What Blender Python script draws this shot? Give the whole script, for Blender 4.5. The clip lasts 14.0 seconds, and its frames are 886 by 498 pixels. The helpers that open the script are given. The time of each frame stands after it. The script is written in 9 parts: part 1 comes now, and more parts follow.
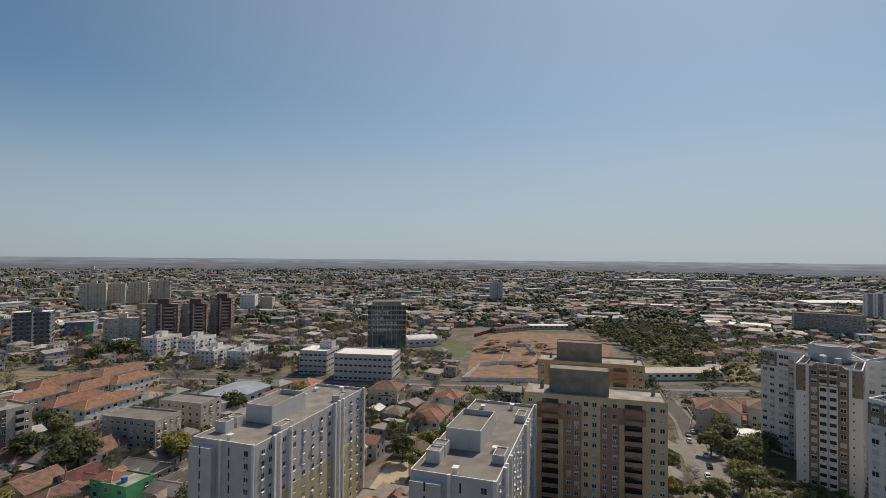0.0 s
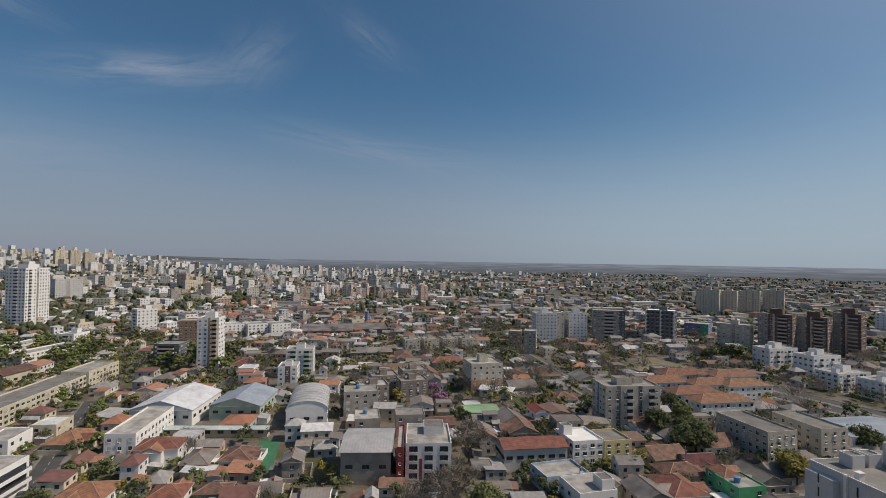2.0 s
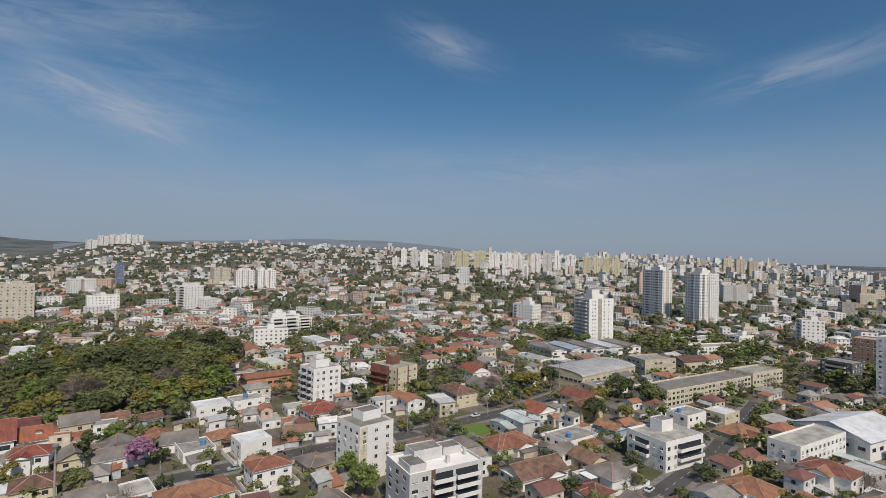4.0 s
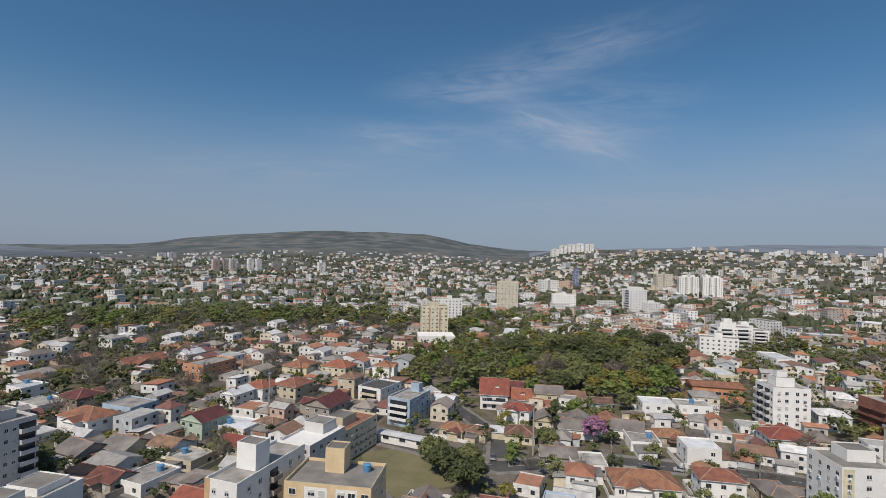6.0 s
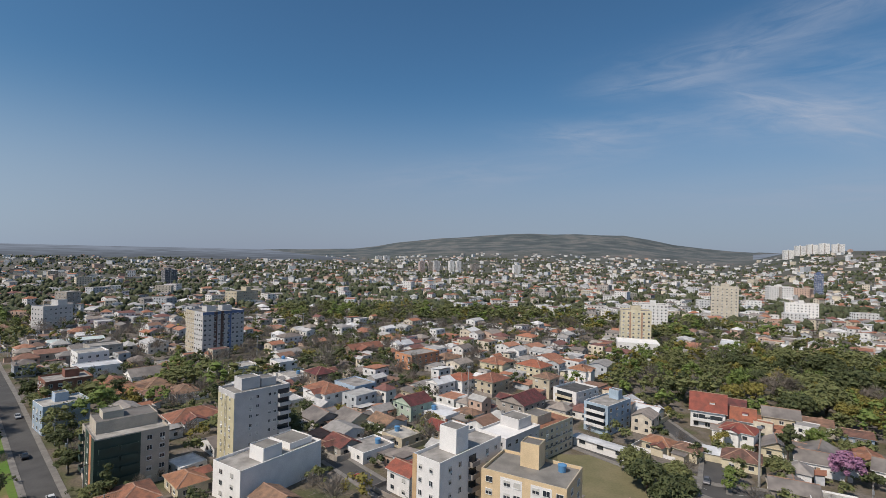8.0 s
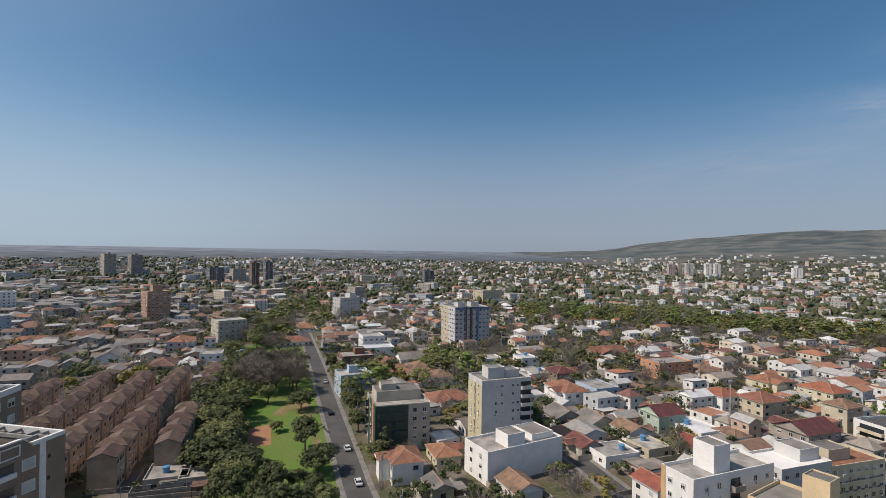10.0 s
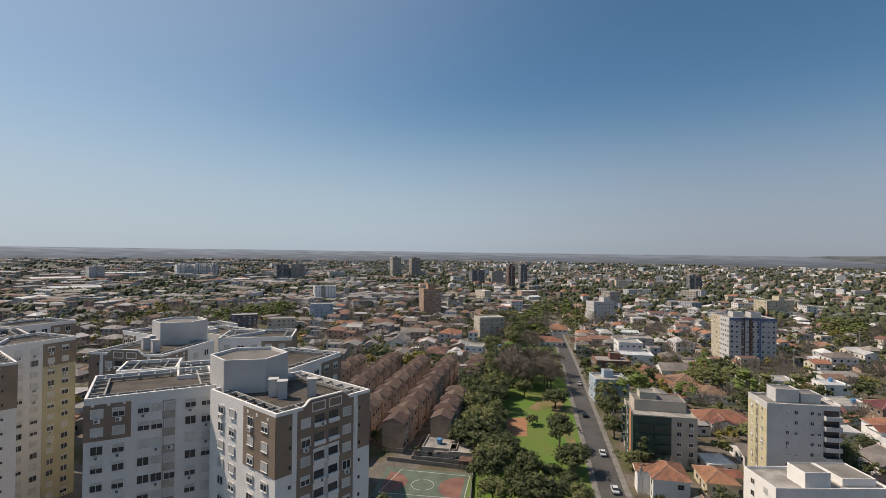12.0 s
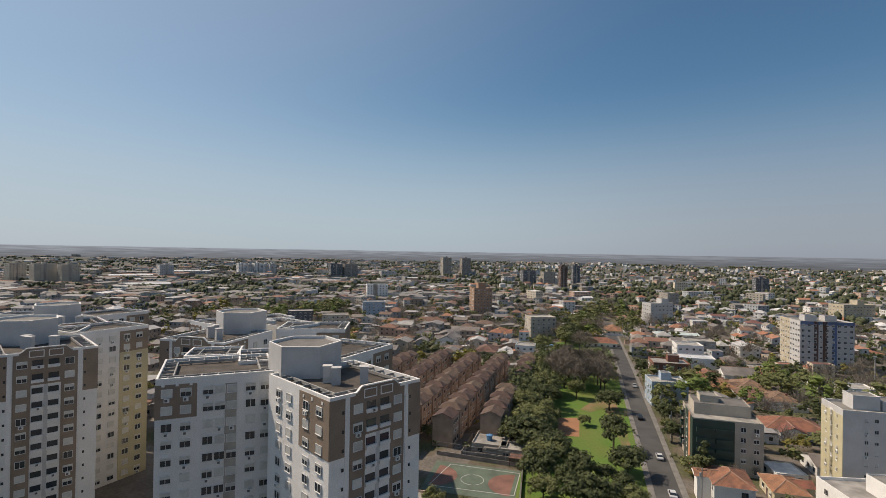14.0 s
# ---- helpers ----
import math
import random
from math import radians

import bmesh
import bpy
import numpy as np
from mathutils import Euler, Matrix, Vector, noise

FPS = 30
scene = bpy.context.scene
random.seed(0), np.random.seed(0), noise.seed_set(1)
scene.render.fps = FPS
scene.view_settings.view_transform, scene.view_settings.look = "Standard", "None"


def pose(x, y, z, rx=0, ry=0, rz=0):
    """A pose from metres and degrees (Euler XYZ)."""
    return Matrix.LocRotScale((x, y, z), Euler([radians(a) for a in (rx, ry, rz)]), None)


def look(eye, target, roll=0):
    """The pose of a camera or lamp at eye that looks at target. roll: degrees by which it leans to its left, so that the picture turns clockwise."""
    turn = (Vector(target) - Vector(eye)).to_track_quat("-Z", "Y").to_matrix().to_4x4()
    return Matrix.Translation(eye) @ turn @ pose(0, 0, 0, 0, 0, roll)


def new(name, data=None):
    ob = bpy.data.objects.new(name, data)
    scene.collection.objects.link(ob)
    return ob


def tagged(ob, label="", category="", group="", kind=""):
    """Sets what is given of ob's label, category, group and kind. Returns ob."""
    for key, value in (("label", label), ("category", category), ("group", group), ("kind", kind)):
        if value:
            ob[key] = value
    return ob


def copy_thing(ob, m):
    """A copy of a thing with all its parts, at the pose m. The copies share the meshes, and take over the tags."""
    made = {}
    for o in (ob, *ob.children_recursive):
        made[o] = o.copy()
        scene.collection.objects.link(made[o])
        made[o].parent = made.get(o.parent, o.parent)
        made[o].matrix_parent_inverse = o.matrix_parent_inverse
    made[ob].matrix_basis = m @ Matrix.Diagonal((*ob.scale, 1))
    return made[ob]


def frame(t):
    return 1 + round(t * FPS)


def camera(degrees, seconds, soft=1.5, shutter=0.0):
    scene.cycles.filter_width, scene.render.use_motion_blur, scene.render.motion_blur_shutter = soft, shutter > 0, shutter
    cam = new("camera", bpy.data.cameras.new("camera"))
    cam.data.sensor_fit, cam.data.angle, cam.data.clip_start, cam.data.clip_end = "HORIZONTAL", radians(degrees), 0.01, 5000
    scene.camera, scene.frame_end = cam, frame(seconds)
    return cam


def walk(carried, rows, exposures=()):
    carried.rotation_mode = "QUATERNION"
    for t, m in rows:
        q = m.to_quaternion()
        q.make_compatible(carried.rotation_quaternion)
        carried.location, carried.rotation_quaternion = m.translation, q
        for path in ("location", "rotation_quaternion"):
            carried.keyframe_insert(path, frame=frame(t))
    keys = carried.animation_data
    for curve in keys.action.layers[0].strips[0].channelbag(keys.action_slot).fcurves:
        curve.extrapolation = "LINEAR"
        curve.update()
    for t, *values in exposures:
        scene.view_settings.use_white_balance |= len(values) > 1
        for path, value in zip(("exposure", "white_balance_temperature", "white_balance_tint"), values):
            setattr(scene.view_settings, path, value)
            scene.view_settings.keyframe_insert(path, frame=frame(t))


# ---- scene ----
def stand(x, y, z, turn, tilt, lean):
    return pose(x, y, z, 90 + tilt, 0, turn) @ pose(0, 0, 0, 0, 0, lean)


cam = camera(83.11, 14.0, soft=0.85)
PATH = [
    (0.00, stand(-0.00, 0.00, 74.00, 0.00, 1.06, 0.51)),
    (0.50, stand(0.06, -0.20, 73.61, 16.16, 1.19, 0.54)),
    (1.00, stand(0.35, -0.20, 73.23, 31.77, 1.26, 0.65)),
    (1.50, stand(0.66, -0.33, 72.79, 46.79, 1.32, 0.73)),
    (2.00, stand(0.96, -0.05, 72.54, 62.91, 1.28, 0.88)),
    (2.50, stand(1.03, 0.43, 72.09, 79.15, 1.25, 1.03)),
    (3.00, stand(0.88, 0.63, 71.78, 95.59, 1.15, 1.11)),
    (3.50, stand(0.89, 0.68, 71.33, 113.45, 1.02, 1.28)),
    (4.00, stand(0.77, 0.93, 70.74, 130.05, 0.95, 1.24)),
    (4.20, stand(0.77, 0.94, 70.58, 136.35, 0.89, 1.28)),
    (4.90, stand(1.16, 1.26, 69.40, 156.63, 0.82, 1.36)),
    (5.60, stand(1.54, 1.57, 67.90, 171.66, 0.74, 1.43)),
    (6.30, stand(1.93, 1.88, 66.88, 181.41, 0.67, 1.50)),
    (6.50, stand(1.94, 1.88, 66.79, 183.49, 0.64, 1.52)),
    (7.00, stand(1.76, 1.89, 66.39, 188.52, 0.59, 1.43)),
    (7.50, stand(1.61, 1.91, 66.10, 194.05, 0.54, 1.43)),
    (7.70, stand(1.58, 1.87, 65.99, 196.35, 0.53, 1.40)),
    (8.40, stand(1.30, 2.25, 65.50, 204.58, 0.45, 1.21)),
    (9.10, stand(1.02, 2.63, 64.91, 213.68, 0.37, 1.03)),
    (9.80, stand(0.74, 3.00, 64.35, 223.71, 0.29, 0.85)),
    (10.00, stand(0.60, 3.00, 64.26, 226.77, 0.29, 0.89)),
    (10.50, stand(0.18, 3.14, 63.83, 234.25, 0.30, 0.80)),
    (11.00, stand(-0.02, 3.37, 63.37, 241.72, 0.36, 0.70)),
    (11.50, stand(0.03, 3.62, 62.93, 248.99, 0.41, 0.72)),
    (12.00, stand(0.10, 3.59, 62.56, 255.12, 0.40, 0.75)),
    (12.50, stand(-0.11, 3.50, 62.15, 259.56, 0.39, 0.73)),
    (13.00, stand(-0.10, 3.52, 61.70, 260.44, 0.40, 0.78)),
    (13.50, stand(0.03, 3.57, 61.25, 260.74, 0.42, 0.86)),
    (14.00, stand(-0.09, 3.54, 60.95, 260.91, 0.41, 0.94)),
]
EXPO = [(0.0, -0.04, 6830, 14), (1.0, -0.16, 6670, 14.5), (2.0, -0.16, 6450, 14), (3.0, -0.10, 6330, 13), (4.2, -0.05, 6190, 12.5), (7.5, 0.04, 6100, 13.5), (10.0, 0.14, 6330, 14), (12.0, 0.17, 6740, 14.5), (14.0, 0.15, 6850, 14.5)]
walk(cam, PATH, EXPO)

# ---- sky and sun ----
SUN_TURN, SUN_HEIGHT = radians(31), radians(50)
world = bpy.data.worlds.new("sky")
scene.world = world
world.use_nodes = True
wt = world.node_tree
wt.nodes.clear()
w_out = wt.nodes.new("ShaderNodeOutputWorld")
w_bg = wt.nodes.new("ShaderNodeBackground")
w_sky = wt.nodes.new("ShaderNodeTexSky")
w_sky.sky_type = "NISHITA"
w_sky.sun_disc = False
w_sky.sun_elevation, w_sky.sun_rotation = SUN_HEIGHT, SUN_TURN
w_sky.altitude, w_sky.air_density, w_sky.dust_density, w_sky.ozone_density = 60, 1.0, 1.0, 3.4
w_bg.inputs["Strength"].default_value = 0.073
# thin cirrus: feathered streaks, each at its bearing and height in degrees
w_tc = wt.nodes.new("ShaderNodeTexCoord")
w_sep = wt.nodes.new("ShaderNodeSeparateXYZ")
w_neg = wt.nodes.new("ShaderNodeMath")
w_neg.operation = "MULTIPLY"
w_neg.inputs[1].default_value = -1.0
w_az = wt.nodes.new("ShaderNodeMath")
w_az.operation = "ARCTAN2"
w_pos = wt.nodes.new("ShaderNodeMath")
w_pos.operation = "MODULO"
w_add = wt.nodes.new("ShaderNodeMath")
w_add.inputs[1].default_value = 2 * math.pi
w_pos.inputs[1].default_value = 2 * math.pi
w_el = wt.nodes.new("ShaderNodeMath")
w_el.operation = "ARCSINE"
w_dir = wt.nodes.new("ShaderNodeCombineXYZ")
w_deg = wt.nodes.new("ShaderNodeVectorMath")
w_deg.operation = "SCALE"
w_deg.inputs["Scale"].default_value = 180 / math.pi
for a, b in ((w_tc.outputs["Generated"], w_sep.inputs[0]), (w_sep.outputs["X"], w_neg.inputs[0]), (w_neg.outputs[0], w_az.inputs[0]), (w_sep.outputs["Y"], w_az.inputs[1]),
             (w_az.outputs[0], w_add.inputs[0]), (w_add.outputs[0], w_pos.inputs[0]), (w_sep.outputs["Z"], w_el.inputs[0]), (w_pos.outputs[0], w_dir.inputs["X"]), (w_el.outputs[0], w_dir.inputs["Y"]),
             (w_dir.outputs[0], w_deg.inputs[0])):
    wt.links.new(a, b)
# bearing, height, slope, half length, half breadth, strength
CIRRUS = ((170, 19.8, -4, 22, 4.4, 0.42), (176, 18.0, -2, 14, 2.6, 0.36), (161, 22.6, -6, 16, 3.6, 0.4), (160, 16.8, 4, 18, 4.2, 0.34), (181, 13.6, -4, 15, 2.8, 0.34), (165, 13.4, 3, 20, 4.2, 0.62), (161, 11.8, 24, 11, 3.2, 0.5), (166, 15.0, 18, 14, 3.0, 0.5), (184, 12.5, 6, 16, 3.0, 0.4),
          (130, 23.0, 18, 10, 3.6, 0.55), (94, 17.8, -9, 15, 3.0, 0.6), (84, 20.5, -38, 8, 5.0, 0.26), (106, 21.5, 16, 9, 2.4, 0.25), (118, 9.5, 2, 44, 5.0, 0.5), (150, 6.0, 0, 50, 4.0, 0.55), (196, 9.0, -6, 28, 3.6, 0.4), (70, 12.0, 8, 24, 3.0, 0.35), (72, 24.0, 30, 10, 3.4, 0.18))
w_sum = None
for k, (az, el, slope, long, broad, much) in enumerate(CIRRUS):
    w_map = wt.nodes.new("ShaderNodeMapping")
    w_map.vector_type = "TEXTURE"
    w_map.inputs["Location"].default_value, w_map.inputs["Rotation"].default_value, w_map.inputs["Scale"].default_value = (az, el, 0), (0, 0, radians(slope)), (long, broad, 1)
    w_body = wt.nodes.new("ShaderNodeTexGradient")
    w_body.gradient_type = "QUADRATIC_SPHERE"
    w_str = wt.nodes.new("ShaderNodeMapping")
    w_str.inputs["Location"].default_value, w_str.inputs["Rotation"].default_value, w_str.inputs["Scale"].default_value = (7.3 * k, 3.1 * k, 0), (0, 0, radians(9)), (1.2 + long / 14, 2.6, 1)
    w_n = wt.nodes.new("ShaderNodeTexNoise")
    w_n.inputs["Scale"].default_value, w_n.inputs["Detail"].default_value, w_n.inputs["Roughness"].default_value, w_n.inputs["Distortion"].default_value = 1.0, 7, 0.62, 0.9
    w_r = wt.nodes.new("ShaderNodeMapRange")
    w_r.interpolation_type = "SMOOTHSTEP"
    w_r.inputs["From Min"].default_value, w_r.inputs["From Max"].default_value, w_r.inputs["To Max"].default_value = 0.22, 0.74, much
    w_mul = wt.nodes.new("ShaderNodeMath")
    w_mul.operation = "MULTIPLY"
    for a, b in ((w_deg.outputs[0], w_map.inputs["Vector"]), (w_map.outputs[0], w_body.inputs["Vector"]), (w_map.outputs[0], w_str.inputs["Vector"]), (w_str.outputs[0], w_n.inputs["Vector"]),
                 (w_n.outputs["Fac"], w_r.inputs["Value"]), (w_body.outputs["Fac"], w_mul.inputs[0]), (w_r.outputs["Result"], w_mul.inputs[1])):
        wt.links.new(a, b)
    if w_sum is None:
        w_sum = w_mul
    else:
        w_plus = wt.nodes.new("ShaderNodeMath")
        wt.links.new(w_sum.outputs[0], w_plus.inputs[0])
        wt.links.new(w_mul.outputs[0], w_plus.inputs[1])
        w_sum = w_plus
w_sum.use_clamp = True
w_tint = wt.nodes.new("ShaderNodeMix")
w_tint.data_type, w_tint.blend_type = "RGBA", "MULTIPLY"
w_tint.inputs["Factor"].default_value = 1.0
w_tint.inputs["B"].default_value = (0.685, 1.02, 1.075, 1)
w_mix = wt.nodes.new("ShaderNodeMix")
w_mix.data_type = "RGBA"
w_mix.inputs["B"].default_value = (6.2, 6.6, 7.2, 1)
for a, b in ((w_sum.outputs[0], w_mix.inputs["Factor"]), (w_sky.outputs["Color"], w_tint.inputs["A"]), (w_tint.outputs["Result"], w_mix.inputs["A"]), (w_bg.outputs["Background"], w_out.inputs["Surface"])):
    wt.links.new(a, b)
# pale haze that thickens towards the horizon
w_hz = wt.nodes.new("ShaderNodeMapRange")
w_hz.interpolation_type = "SMOOTHERSTEP"
w_hz.inputs["From Min"].default_value, w_hz.inputs["From Max"].default_value = 0.0, 0.345
w_hz.inputs["To Min"].default_value, w_hz.inputs["To Max"].default_value = 0.80, 0.0
w_mix2 = wt.nodes.new("ShaderNodeMix")
w_mix2.data_type = "RGBA"
# the haze is whiter below the sun
w_low = wt.nodes.new("ShaderNodeVectorMath")
w_low.operation = "DOT_PRODUCT"
w_low.inputs[1].default_value = (math.sin(SUN_TURN), math.cos(SUN_TURN), 0)
w_lr = wt.nodes.new("ShaderNodeMapRange")
w_lr.interpolation_type = "SMOOTHSTEP"
w_lr.inputs["From Min"].default_value, w_lr.inputs["From Max"].default_value = -0.35, 0.5
w_hue = wt.nodes.new("ShaderNodeMix")
w_hue.data_type = "RGBA"
w_hue.inputs["A"].default_value, w_hue.inputs["B"].default_value = (4.05, 4.5, 5.45, 1), (5.4, 6.5, 7.6, 1)
for a, b in ((w_tc.outputs["Generated"], w_low.inputs[0]), (w_low.outputs["Value"], w_lr.inputs["Value"]), (w_lr.outputs["Result"], w_hue.inputs["Factor"]), (w_hue.outputs["Result"], w_mix2.inputs["B"])):
    wt.links.new(a, b)
for a, b in ((w_sep.outputs["Z"], w_hz.inputs["Value"]), (w_hz.outputs["Result"], w_mix2.inputs["Factor"]),
             (w_mix.outputs["Result"], w_mix2.inputs["A"]), (w_mix2.outputs["Result"], w_bg.inputs["Color"])):
    wt.links.new(a, b)

# brighter, paler sky round the sun
w_aur = wt.nodes.new("ShaderNodeVectorMath")
w_aur.operation = "DOT_PRODUCT"
w_aur.inputs[1].default_value = (math.sin(SUN_TURN) * math.cos(SUN_HEIGHT), math.cos(SUN_TURN) * math.cos(SUN_HEIGHT), math.sin(SUN_HEIGHT))
w_ar = wt.nodes.new("ShaderNodeMapRange")
w_ar.interpolation_type = "SMOOTHERSTEP"
w_ar.inputs["From Min"].default_value, w_ar.inputs["From Max"].default_value = 0.2, 1.0
w_ar.inputs["To Min"].default_value, w_ar.inputs["To Max"].default_value = 0.0, 0.34
w_mix3 = wt.nodes.new("ShaderNodeMix")
w_mix3.data_type = "RGBA"
w_mix3.inputs["B"].default_value = (6.8, 7.2, 7.9, 1)
for a, b in ((w_tc.outputs["Generated"], w_aur.inputs[0]), (w_aur.outputs["Value"], w_ar.inputs["Value"]), (w_ar.outputs["Result"], w_mix3.inputs["Factor"]),
             (w_mix2.outputs["Result"], w_mix3.inputs["A"]), (w_mix3.outputs["Result"], w_bg.inputs["Color"])):
    wt.links.new(a, b)

sun = new("sun", bpy.data.lights.new("sun", "SUN"))
sun.data.energy, sun.data.angle, sun.data.color = 3.9, radians(0.53), (1.0, 0.88, 0.715)
sun.rotation_euler = look((0, 0, 0), (-math.sin(SUN_TURN) * math.cos(SUN_HEIGHT), -math.cos(SUN_TURN) * math.cos(SUN_HEIGHT), -math.sin(SUN_HEIGHT))).to_euler()
sun.location = (0, 0, 300)


# ---- materials ----
def material(name, color, rough=0.85, spread=0.25, scale=0.35, fine=6.0, second=None, bump=0.15, metal=0.0, per="OBJECT", jitter=0.0, dirt=0.0):
    """Procedural surface: broad stains and fine grain over a base colour."""
    m = bpy.data.materials.new(name)
    m.use_nodes = True
    t = m.node_tree
    n, l = t.nodes, t.links
    b = n["Principled BSDF"]
    b.inputs["Roughness"].default_value, b.inputs["Metallic"].default_value = rough, metal
    tc = n.new("ShaderNodeTexCoord")
    geo = n.new("ShaderNodeNewGeometry")
    src = geo.outputs["Position"]
    n1 = n.new("ShaderNodeTexNoise")
    n1.inputs["Scale"].default_value, n1.inputs["Detail"].default_value = scale, 4
    n2 = n.new("ShaderNodeTexNoise")
    n2.inputs["Scale"].default_value, n2.inputs["Detail"].default_value = fine, 3
    l.new(src, n1.inputs["Vector"]); l.new(src, n2.inputs["Vector"])
    ramp = n.new("ShaderNodeValToRGB")
    c = Vector(color[:3])
    second = Vector(second) if second else c * (1 - spread)
    ramp.color_ramp.elements[0].position, ramp.color_ramp.elements[1].position = 0.34, 0.64
    ramp.color_ramp.elements[0].color = (*second, 1)
    ramp.color_ramp.elements[1].color = (*c, 1)
    l.new(n1.outputs["Fac"], ramp.inputs["Fac"])
    mul = n.new("ShaderNodeMix"); mul.data_type = "RGBA"; mul.blend_type = "MULTIPLY"
    mul.inputs["Factor"].default_value = 0.55
    r2 = n.new("ShaderNodeValToRGB")
    r2.color_ramp.elements[0].position, r2.color_ramp.elements[1].position = 0.3, 0.62
    r2.color_ramp.elements[0].color = (0.7, 0.7, 0.7, 1)
    l.new(n2.outputs["Fac"], r2.inputs["Fac"])
    l.new(ramp.outputs["Color"], mul.inputs["A"]); l.new(r2.outputs["Color"], mul.inputs["B"])
    last = mul.outputs["Result"]
    if jitter:
        if per == "OBJECT":
            rnd = n.new("ShaderNodeObjectInfo").outputs["Random"]
        else:
            rnd = geo.outputs["Random Per Island"]
        hsv = n.new("ShaderNodeHueSaturation")
        mr = n.new("ShaderNodeMapRange"); mr.inputs["To Min"].default_value, mr.inputs["To Max"].default_value = 1 - jitter, 1 + jitter * 0.6
        mh = n.new("ShaderNodeMapRange"); mh.inputs["To Min"].default_value, mh.inputs["To Max"].default_value = 0.5 - jitter * 0.06, 0.5 + jitter * 0.06
        l.new(rnd, mr.inputs["Value"]); l.new(rnd, mh.inputs["Value"])
        l.new(mr.outputs["Result"], hsv.inputs["Value"]); l.new(mh.outputs["Result"], hsv.inputs["Hue"])
        l.new(last, hsv.inputs["Color"]); last = hsv.outputs["Color"]
    l.new(last, b.inputs["Base Color"])
    if bump:
        bp = n.new("ShaderNodeBump"); bp.inputs["Strength"].default_value, bp.inputs["Distance"].default_value = bump, 0.05
        l.new(n2.outputs["Fac"], bp.inputs["Height"]); l.new(bp.outputs["Normal"], b.inputs["Normal"])
    return m


def tiled(name, color, dark, pitch=0.33):
    """Weathered roof tiles: courses in relief, patches of lichen, single odd tiles."""
    m = material(name, color, 0.85 if pitch < 1 else 0.6, scale=0.5 if pitch < 1 else 0.13, fine=2.5 if pitch < 1 else 0.7, second=dark, bump=0, jitter=0.28 if pitch < 1 else 0.14)
    t = m.node_tree
    n, l = t.nodes, t.links
    b = n["Principled BSDF"]
    tc = n.new("ShaderNodeTexCoord")
    w = n.new("ShaderNodeTexWave"); w.wave_type, w.bands_direction = "BANDS", "X"
    w.inputs["Scale"].default_value, w.inputs["Distortion"].default_value = 0.31 / pitch, 0.5
    l.new(tc.outputs["Object"], w.inputs["Vector"])
    bp = n.new("ShaderNodeBump"); bp.inputs["Strength"].default_value, bp.inputs["Distance"].default_value = 0.7 if pitch < 1 else 0.35, 0.06
    l.new(w.outputs["Fac"], bp.inputs["Height"]); l.new(bp.outputs["Normal"], b.inputs["Normal"])
    return m


def plain(name, color, rough=0.5, metal=0.0, spec=0.5):
    m = bpy.data.materials.new(name)
    m.use_nodes = True
    b = m.node_tree.nodes["Principled BSDF"]
    b.inputs["Base Color"].default_value = (*color, 1)
    b.inputs["Roughness"].default_value, b.inputs["Metallic"].default_value = rough, metal
    b.inputs["Specular IOR Level"].default_value = spec
    return m


WALL = {
    "white": material("white_paint", (0.84, 0.82, 0.79), spread=0.08, jitter=0.08, bump=0.04),
    "cool": material("cool_white_paint", (0.60, 0.585, 0.57), spread=0.12, jitter=0.04, bump=0.04),
    "cream": material("cream_paint", (0.66, 0.58, 0.42), spread=0.2, jitter=0.16),
    "beige": material("beige_paint", (0.60, 0.54, 0.44), spread=0.2, jitter=0.1),
    "gray": material("gray_render", (0.43, 0.385, 0.335), spread=0.3, jitter=0.16),
    "dgray": material("dark_gray_paint", (0.16, 0.165, 0.18), spread=0.3, jitter=0.1),
    "blue": material("blue_paint", (0.42, 0.52, 0.62), spread=0.2, jitter=0.12),
    "dblue": material("deep_blue_paint", (0.16, 0.22, 0.38), spread=0.2),
    "green": material("green_paint", (0.52, 0.62, 0.50), spread=0.2, jitter=0.14),
    "dgreen": material("dark_green_tile", (0.05, 0.085, 0.07), 0.4, spread=0.2),
    "vgreen": material("vivid_green_paint", (0.10, 0.42, 0.20), spread=0.2),
    "brown": material("brown_paint", (0.29, 0.22, 0.165), spread=0.18, jitter=0.04),
    "umber": material("umber_tile", (0.16, 0.10, 0.08), spread=0.25, jitter=0.1),
    "taupe": material("taupe_paint", (0.46, 0.29, 0.19), spread=0.2),
    "tan": material("tan_paint", (0.76, 0.59, 0.36), spread=0.15, jitter=0.05),
    "weathered": material("weathered_olive_render", (0.36, 0.31, 0.235), spread=0.35, jitter=0.05),
    "mocha": material("mocha_render", (0.36, 0.30, 0.255), spread=0.3, jitter=0.12),
    "ochre": material("ochre_paint", (0.60, 0.42, 0.23), spread=0.2, jitter=0.08),
    "yellow": material("pale_yellow_paint", (0.68, 0.55, 0.28), spread=0.15, jitter=0.08),
    "sand": material("sand_yellow_paint", (0.58, 0.52, 0.34), spread=0.12),
    "brick": material("red_brick", (0.27, 0.12, 0.085), spread=0.3, fine=14, jitter=0.1),
    "red": material("dark_red_paint", (0.30, 0.05, 0.05), spread=0.2),
    "salmon": material("salmon_paint", (0.60, 0.28, 0.16), spread=0.2, jitter=0.1),
    "salmon_pale": material("pale_salmon_paint", (0.50, 0.37, 0.275), spread=0.25, jitter=0.08),
    "pink": material("pale_pink_paint", (0.62, 0.48, 0.42), spread=0.2, jitter=0.1),
}
